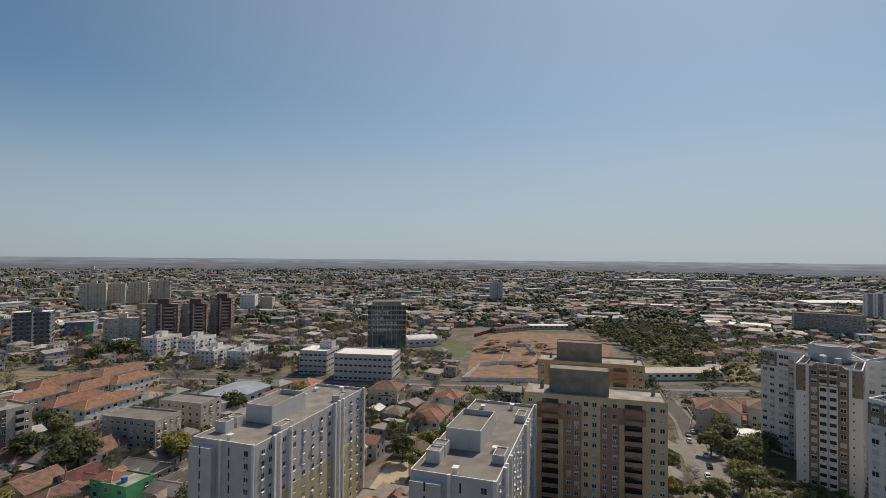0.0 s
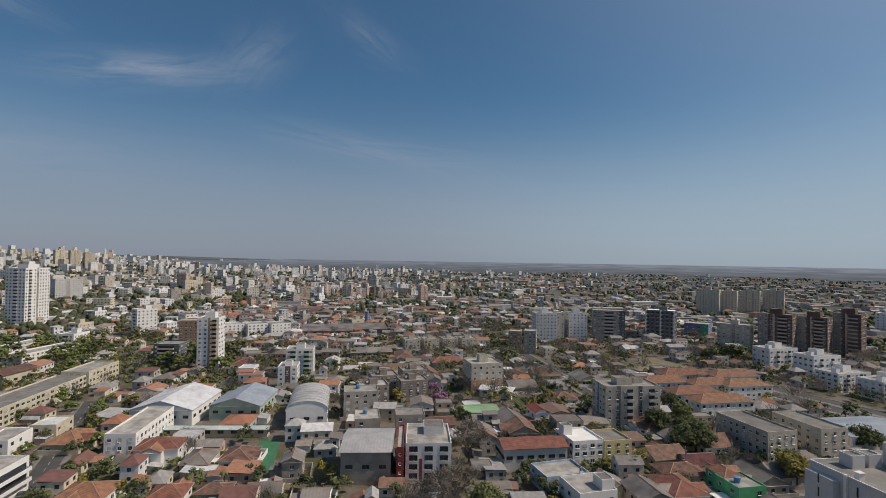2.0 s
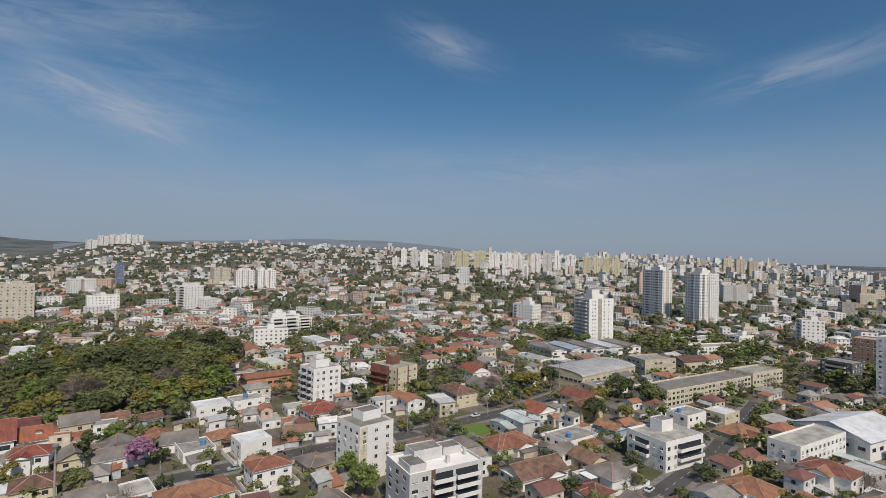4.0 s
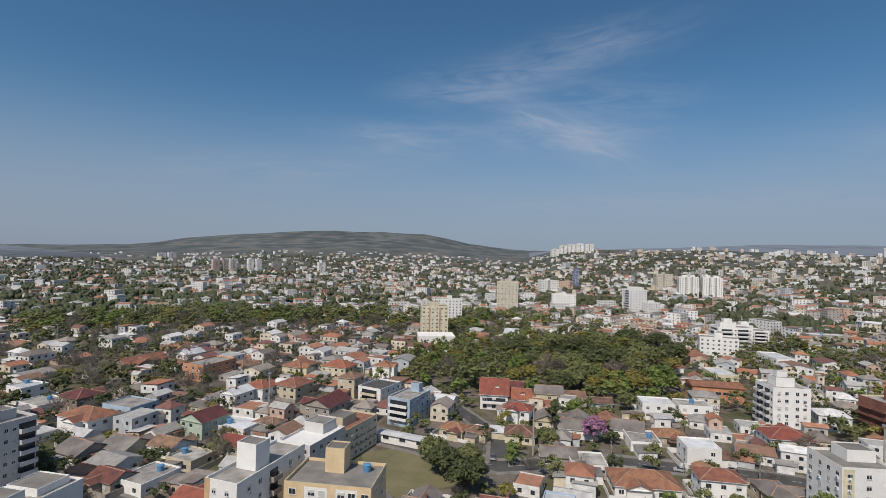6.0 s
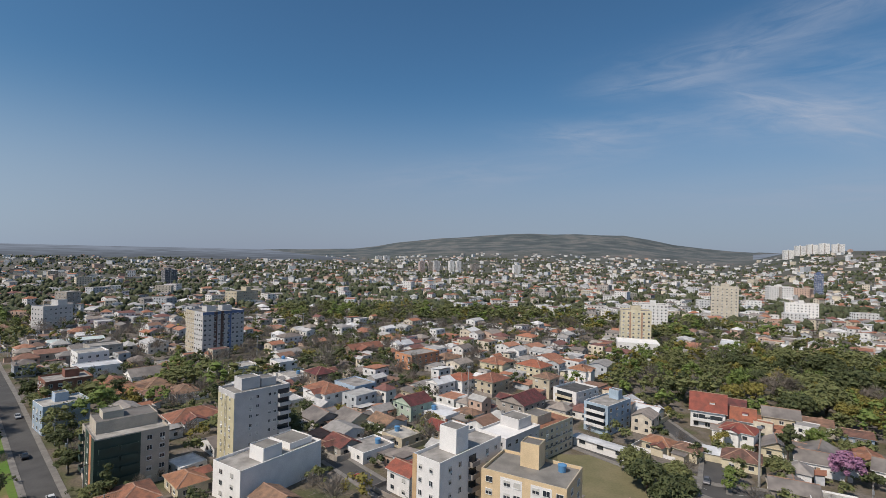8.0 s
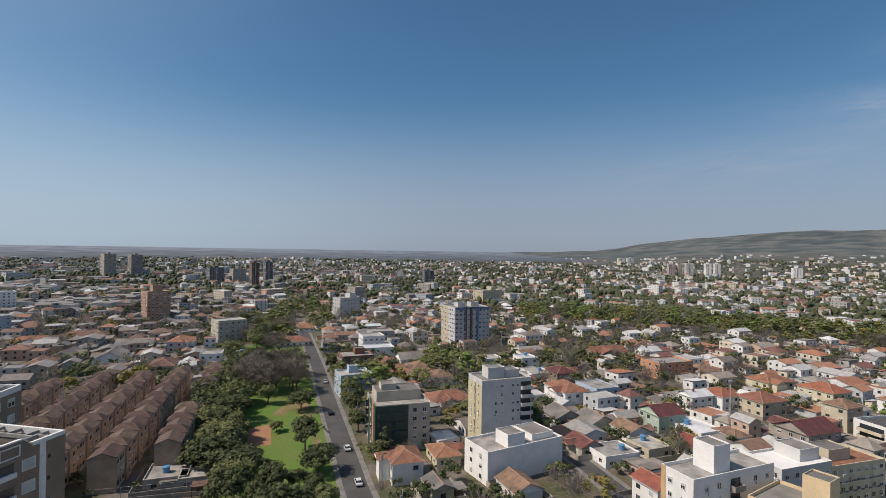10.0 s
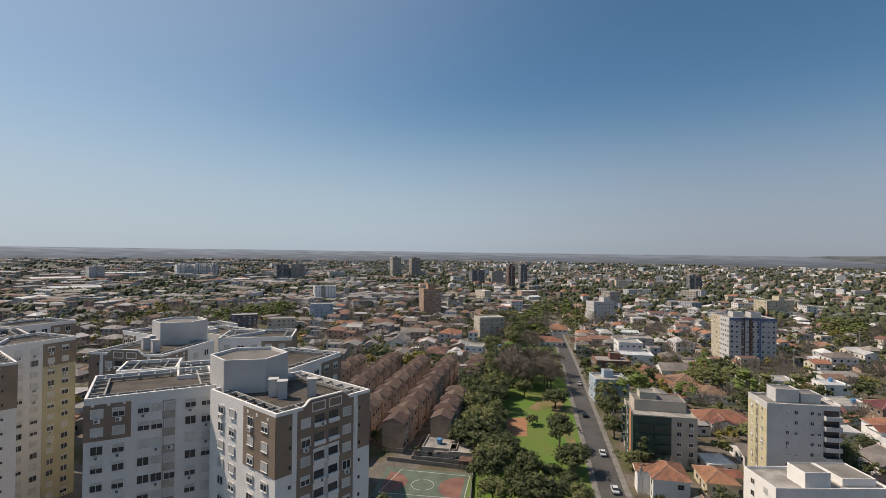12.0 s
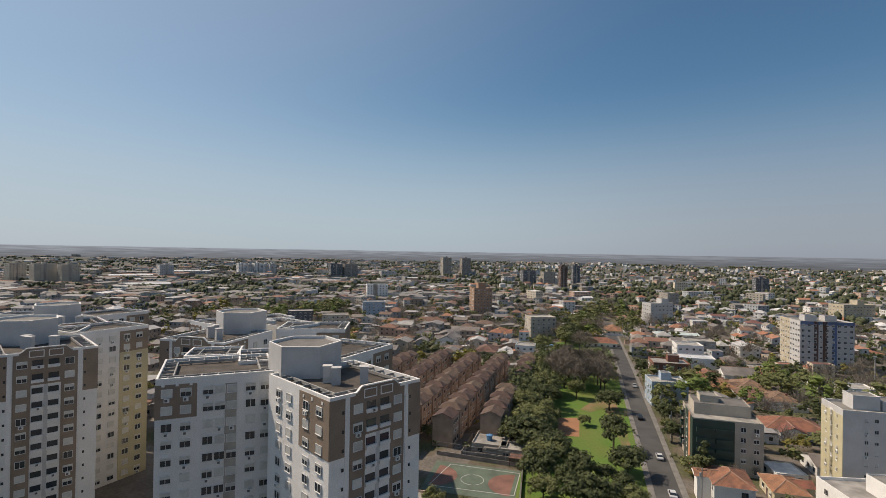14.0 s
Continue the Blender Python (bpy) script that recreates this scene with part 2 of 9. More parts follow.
ROOF = {
    "orange": tiled("orange_tiles", (0.35, 0.155, 0.09), (0.20, 0.098, 0.066)),
    "rust": tiled("rust_tiles", (0.27, 0.12, 0.075), (0.15, 0.078, 0.055)),
    "red": tiled("red_tiles", (0.34, 0.105, 0.065), (0.22, 0.08, 0.055)),
    "brown": tiled("brown_tiles", (0.26, 0.145, 0.10), (0.12, 0.078, 0.06)),
    "dred": tiled("dark_red_tiles", (0.19, 0.065, 0.055), (0.10, 0.045, 0.04)),
    "gray": tiled("fibre_cement_sheets", (0.275, 0.245, 0.22), (0.135, 0.12, 0.11), 1.0),
    "white": tiled("white_sheet_roof", (0.68, 0.69, 0.70), (0.50, 0.50, 0.50), 1.0),
    "pale": tiled("pale_green_sheets", (0.55, 0.63, 0.60), (0.42, 0.47, 0.45), 1.0),
    "dark": tiled("dark_brown_tiles", (0.155, 0.098, 0.074), (0.09, 0.062, 0.05)),
    "silver": tiled("silver_sheet_roof", (0.46, 0.45, 0.445), (0.34, 0.335, 0.33), 1.0),
    "green": tiled("green_sheets", (0.28, 0.46, 0.24), (0.2, 0.3, 0.17), 1.0),
    "blue": tiled("blue_gray_sheets", (0.36, 0.40, 0.46), (0.28, 0.31, 0.36), 1.0),
}
M_RIDGE = material("pale_ridge_tiles", (0.40, 0.25, 0.18), 0.9, 0.4, 0.6)
M_TURF = material("green_turf", (0.055, 0.20, 0.10), 0.9, 0.3, 0.2)
M_FELT = material("roof_felt", (0.24, 0.225, 0.205), 0.9, 0.35, 0.25, jitter=0.2)
M_SLAB = material("weathered_roof_slab", (0.43, 0.405, 0.37), 0.9, 0.45, 0.3, jitter=0.25)
M_DARKROOF = material("dark_roof_felt", (0.10, 0.098, 0.095), 0.9, 0.4, 0.4)
M_TARROOF = material("brown_tarred_roof", (0.095, 0.08, 0.066), 0.9, 0.45, 0.4, 3)
M_CONC = material("concrete", (0.36, 0.35, 0.33), 0.9, 0.25, 0.4)
M_GLASS = plain("window_glass", (0.035, 0.042, 0.05), 0.08, 0.0, 0.6)
M_TEAL = plain("teal_glass", (0.03, 0.10, 0.11), 0.06, 0.0, 0.8)
M_FRAME = plain("white_window_frame", (0.70, 0.70, 0.68), 0.5)
M_DFRAME = plain("dark_window_frame", (0.10, 0.10, 0.10), 0.5)
M_SHUT = material("roller_shutter", (0.62, 0.61, 0.57), 0.6, 0.15, 1.0, jitter=0.15)
M_ASPH = material("asphalt", (0.09, 0.087, 0.084), 0.9, 0.3, 0.15, 4)
M_PAVE = material("pavement_slabs", (0.235, 0.22, 0.20), 0.9, 0.3, 0.4, 3)
M_LINE = material("road_paint", (0.6, 0.6, 0.58), 0.7, 0.3, 2)
M_GRASS = material("mown_grass", (0.095, 0.185, 0.022), 0.95, 0.3, 0.09, 1.2, second=(0.135, 0.175, 0.035))
M_DRYGRASS = material("dry_grass", (0.20, 0.175, 0.095), 0.95, 0.3, 0.12, 1.5, second=(0.14, 0.135, 0.065))
M_CLAY = material("bare_clay", (0.30, 0.165, 0.095), 0.95, 0.3, 0.14, 1.1, second=(0.135, 0.105, 0.082), bump=0.8)
M_FIELD = material("worn_field_grass", (0.075, 0.11, 0.04), 0.95, 0.3, 0.1, 1.0, second=(0.12, 0.115, 0.06))
M_PALE = material("pale_sand", (0.46, 0.38, 0.27), 0.95, 0.2, 0.3, 2)
M_EARTH = material("bare_earth", (0.22, 0.17, 0.11), 0.95, 0.3, 0.08, 1.0, second=(0.16, 0.15, 0.07))
M_WORN = material("worn_earth", (0.25, 0.165, 0.085), 0.95, 0.3, 0.16, 1.2, second=(0.13, 0.15, 0.04))
M_SANDC = material("clay_court_sand", (0.38, 0.19, 0.10), 0.95, 0.15, 0.3, 2)
M_COURT = material("green_court_paint", (0.13, 0.17, 0.125), 0.85, 0.35, 0.25, 3)
M_COURTR = material("red_court_paint", (0.26, 0.13, 0.10), 0.85, 0.35, 0.25, 3)
M_BARK = material("bark", (0.11, 0.085, 0.065), 0.95, 0.3, 2, 9, bump=0.5)
M_METAL = plain("galvanised_metal", (0.42, 0.43, 0.44), 0.45, 0.6)
M_TYRE = plain("tyre_rubber", (0.02, 0.02, 0.02), 0.8)
M_WHITEBOX = plain("white_enamel", (0.72, 0.72, 0.70), 0.45)
M_TANK = plain("blue_tank_plastic", (0.10, 0.25, 0.45), 0.5)


def foliage(name, a, b, per="ISLAND"):
    m = material(name, a, 0.65, scale=0.35, fine=1.1, second=b, bump=0, per=per, jitter=0.17)
    n, l = m.node_tree.nodes, m.node_tree.links
    p = n["Principled BSDF"]
    p.inputs["Specular IOR Level"].default_value = 0.2
    geo = n.new("ShaderNodeNewGeometry")
    nz = n.new("ShaderNodeTexNoise"); nz.inputs["Scale"].default_value, nz.inputs["Detail"].default_value = 2.4, 4
    bp = n.new("ShaderNodeBump"); bp.inputs["Strength"].default_value, bp.inputs["Distance"].default_value = 0.2, 0.2
    l.new(geo.outputs["Position"], nz.inputs["Vector"]); l.new(nz.outputs["Fac"], bp.inputs["Height"]); l.new(bp.outputs["Normal"], p.inputs["Normal"])
    tr, mx = n.new("ShaderNodeBsdfTranslucent"), n.new("ShaderNodeMixShader")
    mx.inputs[0].default_value = 0.25
    l.new(p.inputs["Base Color"].links[0].from_socket, tr.inputs["Color"])
    l.new(p.outputs["BSDF"], mx.inputs[1]); l.new(tr.outputs["BSDF"], mx.inputs[2])
    l.new(mx.outputs["Shader"], n["Material Output"].inputs["Surface"])
    return m


LEAF = {
    "dark": foliage("dark_leaves", (0.125, 0.145, 0.062), (0.085, 0.10, 0.045)),
    "mid": foliage("green_leaves", (0.225, 0.24, 0.098), (0.155, 0.168, 0.07)),
    "light": foliage("bright_leaves", (0.22, 0.28, 0.08), (0.15, 0.20, 0.055)),
    "yellow": foliage("yellow_green_leaves", (0.31, 0.27, 0.075), (0.20, 0.18, 0.05)),
    "gray": foliage("bare_twigs", (0.33, 0.285, 0.235), (0.23, 0.195, 0.16)),
    "pink": foliage("pink_blossom", (0.46, 0.25, 0.38), (0.30, 0.15, 0.25)),
}


# ---- mesh helpers ----
def mesh_of(name, verts, faces, mats, index=None, smooth=False):
    me = bpy.data.meshes.new(name)
    me.from_pydata(verts, [], faces)
    for m in mats:
        me.materials.append(m)
    if index is not None:
        me.polygons.foreach_set("material_index", index)
    if smooth:
        me.polygons.foreach_set("use_smooth", [True] * len(me.polygons))
    me.update()
    return me


class Build:
    """Gathers boxes and faces of several materials into one mesh."""

    def __init__(self):
        self.v, self.f, self.i, self.at = [], [], [], {}

    def vert(self, p):
        key = (round(p[0], 3), round(p[1], 3), round(p[2], 3))
        if key not in self.at:
            self.at[key] = len(self.v)
            self.v.append(key)
        return self.at[key]

    def face(self, pts, mat=0):
        f = tuple(dict.fromkeys(self.vert(p) for p in pts))
        if len(f) > 2:
            self.f.append(f)
            self.i.append(mat)

    def lathe(self, prof, sides=12, mat=0):
        """Round body from (radius, height) pairs."""
        ring = [[(r * math.cos(2 * math.pi * k / sides), r * math.sin(2 * math.pi * k / sides), z) for k in range(sides)] for r, z in prof]
        for a, b in zip(ring, ring[1:]):
            for k in range(sides):
                q = (k + 1) % sides
                self.face([a[k], a[q], b[q], b[k]], mat)
        self.face(ring[-1], mat)

    def box(self, x0, x1, y0, y1, z0, z1, mat=0, bottom=True, top=None):
        k = len(self.v)
        self.v += [(x0, y0, z0), (x1, y0, z0), (x1, y1, z0), (x0, y1, z0), (x0, y0, z1), (x1, y0, z1), (x1, y1, z1), (x0, y1, z1)]
        q = [(0, 1, 5, 4), (1, 2, 6, 5), (2, 3, 7, 6), (3, 0, 4, 7), (4, 5, 6, 7)]
        if bottom:
            q.append((3, 2, 1, 0))
        for j, s in enumerate(q):
            self.f.append(tuple(k + a for a in s))
            self.i.append(top if (top is not None and j == 4) else mat)

    def tube(self, p, q, r0, r1, sides=6, mat=0):
        p, q = Vector(p), Vector(q)
        d = (q - p).normalized()
        u = d.orthogonal().normalized()
        w = d.cross(u)
        k = len(self.v)
        for c, r in ((p, r0), (q, r1)):
            for a in range(sides):
                s = 2 * math.pi * a / sides
                self.v.append(tuple(c + u * r * math.cos(s) + w * r * math.sin(s)))
        for a in range(sides):
            b = (a + 1) % sides
            self.f.append((k + a, k + b, k + sides + b, k + sides + a))
            self.i.append(mat)
        self.f.append(tuple(k + sides + a for a in range(sides)))
        self.i.append(mat)

    def done(self, name, mats, smooth=False):
        return mesh_of(name, self.v, self.f, mats, self.i, smooth)


def under(name, mesh, parent, m=None, label=""):
    """Links a mesh as a part of a thing."""
    ob = new(name, mesh)
    ob.parent = parent
    if m is not None:
        ob.matrix_local = m
    if label:
        tagged(ob, label)
    return ob


def thing(name, m, label, category, group=""):
    ob = new(name)
    ob.empty_display_size = 0.5
    ob.matrix_basis = m
    return tagged(ob, label, category, group)


def terrain(x, y):
    """Height of the ground: flat quarters near by, slopes and ridges farther out."""
    r = math.hypot(x, y)
    if r < 480:
        return 0.0
    a = math.degrees(math.atan2(-x, y)) % 360
    rise = np.interp(a, RIDGE_AZ, RIDGE_UP)
    bend = np.interp(a, (0, 75, 104, 110, 125, 140, 150, 164, 169, 212, 235, 360), (2.6, 2.6, 1.0, 1.03, 1.0, 1.25, 1.55, 1.6, 2.6, 2.8, 2.2, 2.6))
    reach = np.interp(a, (84, 100, 164, 169), (4000, 2300, 2300, 4000))
    s = min(1.0, (r - 480) / reach)
    roll = 7.0 * noise.noise((x * 0.0016, y * 0.0016, 3.1)) * min(1.0, (r - 480) / 900.0)
    fine = 14 * s * s * noise.noise((x * 0.004, y * 0.004, 8.0))
    return max(0.0, (np.interp(a, (0, 74, 92, 204, 224, 360), (42, 42, 66, 66, 42, 42)) + rise) * s ** bend + roll * (1 - 0.5 * s) + fine * (0.3 if rise < 60 else 1.0))


RIDGE_AZ = (0, 70, 90, 110, 125, 140, 150, 160, 164, 168, 172, 176, 180, 189, 193, 198, 204, 209, 215, 232, 246, 250, 254, 280, 294, 297, 302, 360)
RIDGE_UP = (0, 0, 4, 14, 29, 46, 56, 52, 44, 60, 80, 125, 185, 195, 178, 150, 100, 35, 20, 8, 8, 20, 8, 0, 12, 28, 6, 0)

# ---- ground ----
def ground_sheet():
    rings = [0, 40, 80, 120, 170, 230, 300, 380, 480] + [480 + 4420 * (k / 60) ** 1.35 for k in range(1, 61)]
    n = 144
    v, f = [(0, 0, 0)], []
    for r in rings[1:]:
        for k in range(n):
            a = 2 * math.pi * k / n
            x, y = r * math.cos(a), r * math.sin(a)
            v.append((x, y, terrain(x, y)))
    for k in range(n):
        f.append((0, 1 + k, 1 + (k + 1) % n))
    for j in range(len(rings) - 2):
        a, b = 1 + j * n, 1 + (j + 1) * n
        for k in range(n):
            q = (k + 1) % n
            f.append((a + k, b + k, b + q, a + q))
    return mesh_of("ground", v, f, [M_GROUND], smooth=True)


def ground_material():
    """Gardens, bare earth, yards and far woods, mixed at several sizes; distance haze is put into the far colours."""
    m = bpy.data.materials.new("town_ground")
    m.use_nodes = True
    n, l = m.node_tree.nodes, m.node_tree.links
    b = n["Principled BSDF"]
    b.inputs["Roughness"].default_value = 0.95
    geo = n.new("ShaderNodeNewGeometry")

    def nz(scale, detail):
        q = n.new("ShaderNodeTexNoise")
        q.inputs["Scale"].default_value, q.inputs["Detail"].default_value = scale, detail
        l.new(geo.outputs["Position"], q.inputs["Vector"])
        return q.outputs["Fac"]

    def ramp(fac, stops):
        q = n.new("ShaderNodeValToRGB")
        e = q.color_ramp.elements
        while len(e) < len(stops):
            e.new(0.5)
        for k, (p, c) in zip(e, stops):
            k.position, k.color = p, (*c, 1)
        l.new(fac, q.inputs["Fac"])
        return q.outputs["Color"]

    yard = ramp(nz(0.06, 5), ((0.30, (0.07, 0.08, 0.03)), (0.42, (0.105, 0.105, 0.05)), (0.49, (0.135, 0.11, 0.075)), (0.57, (0.19, 0.165, 0.14)), (0.70, (0.13, 0.115, 0.10))))
    # grayed far tones and blue-gray hill tones hold some distance haze in their colour
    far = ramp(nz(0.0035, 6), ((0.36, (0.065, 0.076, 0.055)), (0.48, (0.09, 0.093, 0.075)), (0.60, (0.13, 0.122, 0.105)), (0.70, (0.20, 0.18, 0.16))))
    hazy_hill = ramp(nz(0.007, 8), ((0.36, (0.058, 0.072, 0.075)), (0.47, (0.082, 0.098, 0.098)), (0.54, (0.115, 0.125, 0.12)), (0.62, (0.17, 0.168, 0.155)), (0.72, (0.10, 0.11, 0.108))))
    grain = ramp(nz(1.2, 4), ((0.3, (0.62, 0.62, 0.62)), (0.65, (1, 1, 1))))
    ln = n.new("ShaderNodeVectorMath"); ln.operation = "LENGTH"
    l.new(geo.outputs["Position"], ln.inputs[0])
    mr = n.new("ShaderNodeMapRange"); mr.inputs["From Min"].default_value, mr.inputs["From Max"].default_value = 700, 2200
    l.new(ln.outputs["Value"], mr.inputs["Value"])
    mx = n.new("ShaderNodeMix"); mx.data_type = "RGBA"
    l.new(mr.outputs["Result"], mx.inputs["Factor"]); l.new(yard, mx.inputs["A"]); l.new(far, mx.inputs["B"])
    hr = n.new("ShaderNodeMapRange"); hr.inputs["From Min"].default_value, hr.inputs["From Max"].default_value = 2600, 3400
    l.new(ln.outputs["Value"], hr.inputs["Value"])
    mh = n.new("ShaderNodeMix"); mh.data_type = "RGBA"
    l.new(hr.outputs["Result"], mh.inputs["Factor"]); l.new(mx.outputs["Result"], mh.inputs["A"]); l.new(hazy_hill, mh.inputs["B"])
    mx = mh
    mg = n.new("ShaderNodeMix"); mg.data_type = "RGBA"; mg.blend_type = "MULTIPLY"; mg.inputs["Factor"].default_value = 1
    l.new(mx.outputs["Result"], mg.inputs["A"]); l.new(grain, mg.inputs["B"])
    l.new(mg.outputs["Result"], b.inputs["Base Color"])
    return m


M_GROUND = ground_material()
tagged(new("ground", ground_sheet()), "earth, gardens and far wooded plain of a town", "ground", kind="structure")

class Plan:
    """Places that are built on: circles x, y, radius, kept in cells."""

    def __init__(self):
        self.cells = {}

    def append(self, item):
        x, y, r = item
        for i in range(int((x - r) // 25), int((x + r) // 25) + 1):
            for j in range(int((y - r) // 25), int((y + r) // 25) + 1):
                self.cells.setdefault((i, j), []).append(item)

    def hit(self, x, y, r):
        for i in range(int((x - r) // 25), int((x + r) // 25) + 1):
            for j in range(int((y - r) // 25), int((y + r) // 25) + 1):
                for a, b, q in self.cells.get((i, j), ()):
                    if (a - x) ** 2 + (b - y) ** 2 < (r + q) ** 2:
                        return True
        return False


TAKEN = Plan()
STREETS = []    # centre lines: start, end, half width


def taken(x, y, r):
    if TAKEN.hit(x, y, r):
        return True
    for (ax, ay), (bx, by), h in STREETS:
        ux, uy = bx - ax, by - ay
        s = max(0, min(1, ((x - ax) * ux + (y - ay) * uy) / (ux * ux + uy * uy)))
        if math.hypot(x - ax - s * ux, y - ay - s * uy) < h + r:
            return True
    return False


def claim(x, y, rot, w, d):
    """Marks a rectangle of the plan as built."""
    a = radians(rot)
    long, short = max(w, d), min(w, d)
    if d > w:
        a += math.pi / 2
    k = max(1, round(long / short))
    for i in range(k):
        s = (i + 0.5) / k * long - long / 2
        TAKEN.append((x + s * math.cos(a), y + s * math.sin(a), short * 0.62))


def patch(name, pts, z, mat, label, category, solid=0.0):
    """A flat piece of ground; solid gives it a raised edge."""
    v = [(x, y, z) for x, y in pts]
    k = len(v)
    f = [tuple(range(k))]
    v += [(x, y, z - max(solid, 0.2)) for x, y in pts]
    f += [(i, k + i, k + (i + 1) % k, (i + 1) % k) for i in range(k)]
    return tagged(new(name, mesh_of(name, v, f, [mat])), label, category, kind="structure")


ROAD_N = [0]


def road(pts, width, walkway=2.2, lines=True):
    """An asphalt street along a centre line, with raised pavements on both sides."""
    ROAD_N[0] += 1
    z = 0.04 + 0.006 * ROAD_N[0]
    b, p, q = Build(), Build(), Build()
    P = [Vector(c) for c in pts]
    side = []
    for i, c in enumerate(P):
        d0 = (P[i] - P[i - 1]).normalized() if i else (P[1] - P[0]).normalized()
        d1 = (P[i + 1] - P[i]).normalized() if i + 1 < len(P) else d0
        n0, n1 = Vector((-d0.y, d0.x)), Vector((-d1.y, d1.x))
        m = (n0 + n1).normalized()
        side.append(m / max(0.5, m.dot(n0)))
    at = lambda i, o, zz: (P[i].x + side[i].x * o, P[i].y + side[i].y * o, zz)
    for i in range(len(P) - 1):
        j = i + 1
        STREETS.append((tuple(P[i]), tuple(P[j]), width / 2 + walkway))
        b.face([at(i, -width / 2, z), at(j, -width / 2, z), at(j, width / 2, z), at(i, width / 2, z)])
        for s in (-1, 1):
            u, o = sorted((s * width / 2, s * (width / 2 + walkway)))
            t = z + 0.13
            p.face([at(i, u, t), at(j, u, t), at(j, o, t), at(i, o, t)])
            p.face([at(i, u, 0), at(j, u, 0), at(j, u, t), at(i, u, t)])
            p.face([at(j, o, 0), at(i, o, 0), at(i, o, t), at(j, o, t)])
        if lines:
            d = P[j] - P[i]
            ln = d.length
            d /= ln
            k = 2.0
            while k < ln - 4:
                c0, c1, n = P[i] + d * k, P[i] + d * (k + 2.5), Vector((-d.y, d.x)) * 0.07
                q.face([(c0.x - n.x, c0.y - n.y, z + 0.01), (c1.x - n.x, c1.y - n.y, z + 0.01), (c1.x + n.x, c1.y + n.y, z + 0.01), (c0.x + n.x, c0.y + n.y, z + 0.01)])
                k += 6
    tagged(new("road", b.done("road", [M_ASPH])), "worn gray asphalt street", "road", kind="structure")
    tagged(new("pavement", p.done("pavement", [M_PAVE])), "raised concrete pavement beside the street", "pavement", kind="structure")
    if q.f:
        tagged(new("road_marking", q.done("road_marking", [M_LINE])), "dashed white centre line", "road marking", kind="structure")


# ---- windows and building parts ----
CACHE = {}


def window_mesh(w, h, kind, far=False):
    """A window in one piece: frame, mullion, sill, recessed panes and, by kind, a roller shutter part way down."""
    key = ("win", round(w, 2), round(h, 2), kind, far)
    if far and key not in CACHE:
        b = Build()
        x, t, shut = w / 2, 0.09, (0, 0.0, 0.45, 0.85, 0, 0.0, 0.25, 0)[kind % 8] * h
        fr = 1 if kind < 8 else 3
        b.face([(-x, -0.01, 0), (x, -0.01, 0), (x, -0.01, h - shut), (-x, -0.01, h - shut)], 0)
        if shut:
            b.face([(-x, -0.04, h - shut), (x, -0.04, h - shut), (x, -0.04, h), (-x, -0.04, h)], 2)
        b.face([(-x - t, -0.12, -t), (x + t, -0.12, -t), (x, -0.01, 0), (-x, -0.01, 0)], 1)
        b.face([(-x - t, 0.03, -t - 0.06), (x + t, 0.03, -t - 0.06), (x + t, -0.12, -t), (-x - t, -0.12, -t)], 1)
        b.face([(-x - t, -0.06, -t), (-x, -0.02, 0), (-x, -0.02, h), (-x - t, -0.06, h + t)], fr)
        b.face([(x, -0.02, 0), (x + t, -0.06, -t), (x + t, -0.06, h + t), (x, -0.02, h)], fr)
        b.face([(-x, -0.02, h), (x, -0.02, h), (x + t, -0.06, h + t), (-x - t, -0.06, h + t)], fr)
        b.face([(-0.035, -0.03, 0), (0.035, -0.03, 0), (0.035, -0.03, h - shut), (-0.035, -0.03, h - shut)], fr)
        CACHE[key] = b.done("window", [M_GLASS, M_FRAME, M_SHUT, M_DFRAME])
    if key not in CACHE:
        b = Build()
        t = 0.07
        fr = 1 if kind < 8 else 3
        cover = (0, 0.0, 0.45, 1.0, 0, 0.0, 0.25, 0)[kind % 8]
        xs = [-w / 2 - t, -w / 2, -0.03, 0.03, w / 2, w / 2 + t]
        zs = sorted({-t, 0, h * (1 - cover), h, h + t})
        deep = {}
        for i in range(5):
            for j in range(len(zs) - 1):
                y, m = -0.07, fr
                if i in (1, 3) and -0.01 < zs[j] and zs[j + 1] < h + 0.01:
                    y, m = (-0.045, 2) if cover and zs[j] > h * (1 - cover) - 0.01 else (-0.012, 0)
                elif i == 2 and cover and -0.01 < zs[j] < h - 0.01 and zs[j] > h * (1 - cover) - 0.01:
                    y, m = -0.045, 2
                if j == 0:
                    y, m = -0.15, 1
                deep[i, j] = y
                b.face([(xs[i], y, zs[j]), (xs[i + 1], y, zs[j]), (xs[i + 1], y, zs[j + 1]), (xs[i], y, zs[j + 1])], m)
        for i in range(6):
            for j in range(len(zs) - 1):
                l, r = deep.get((i - 1, j), 0.04), deep.get((i, j), 0.04)
                if l != r:
                    b.face([(xs[i], l, zs[j]), (xs[i], r, zs[j]), (xs[i], r, zs[j + 1]), (xs[i], l, zs[j + 1])], fr)
        for i in range(5):
            for j in range(len(zs)):
                l, r = deep.get((i, j - 1), 0.04), deep.get((i, j), 0.04)
                if l != r:
                    b.face([(xs[i], l, zs[j]), (xs[i + 1], l, zs[j]), (xs[i + 1], r, zs[j]), (xs[i], r, zs[j])], fr)
        CACHE[key] = b.done("window", [M_GLASS, M_FRAME, M_SHUT, M_DFRAME])
    return CACHE[key]


NEAR = 124


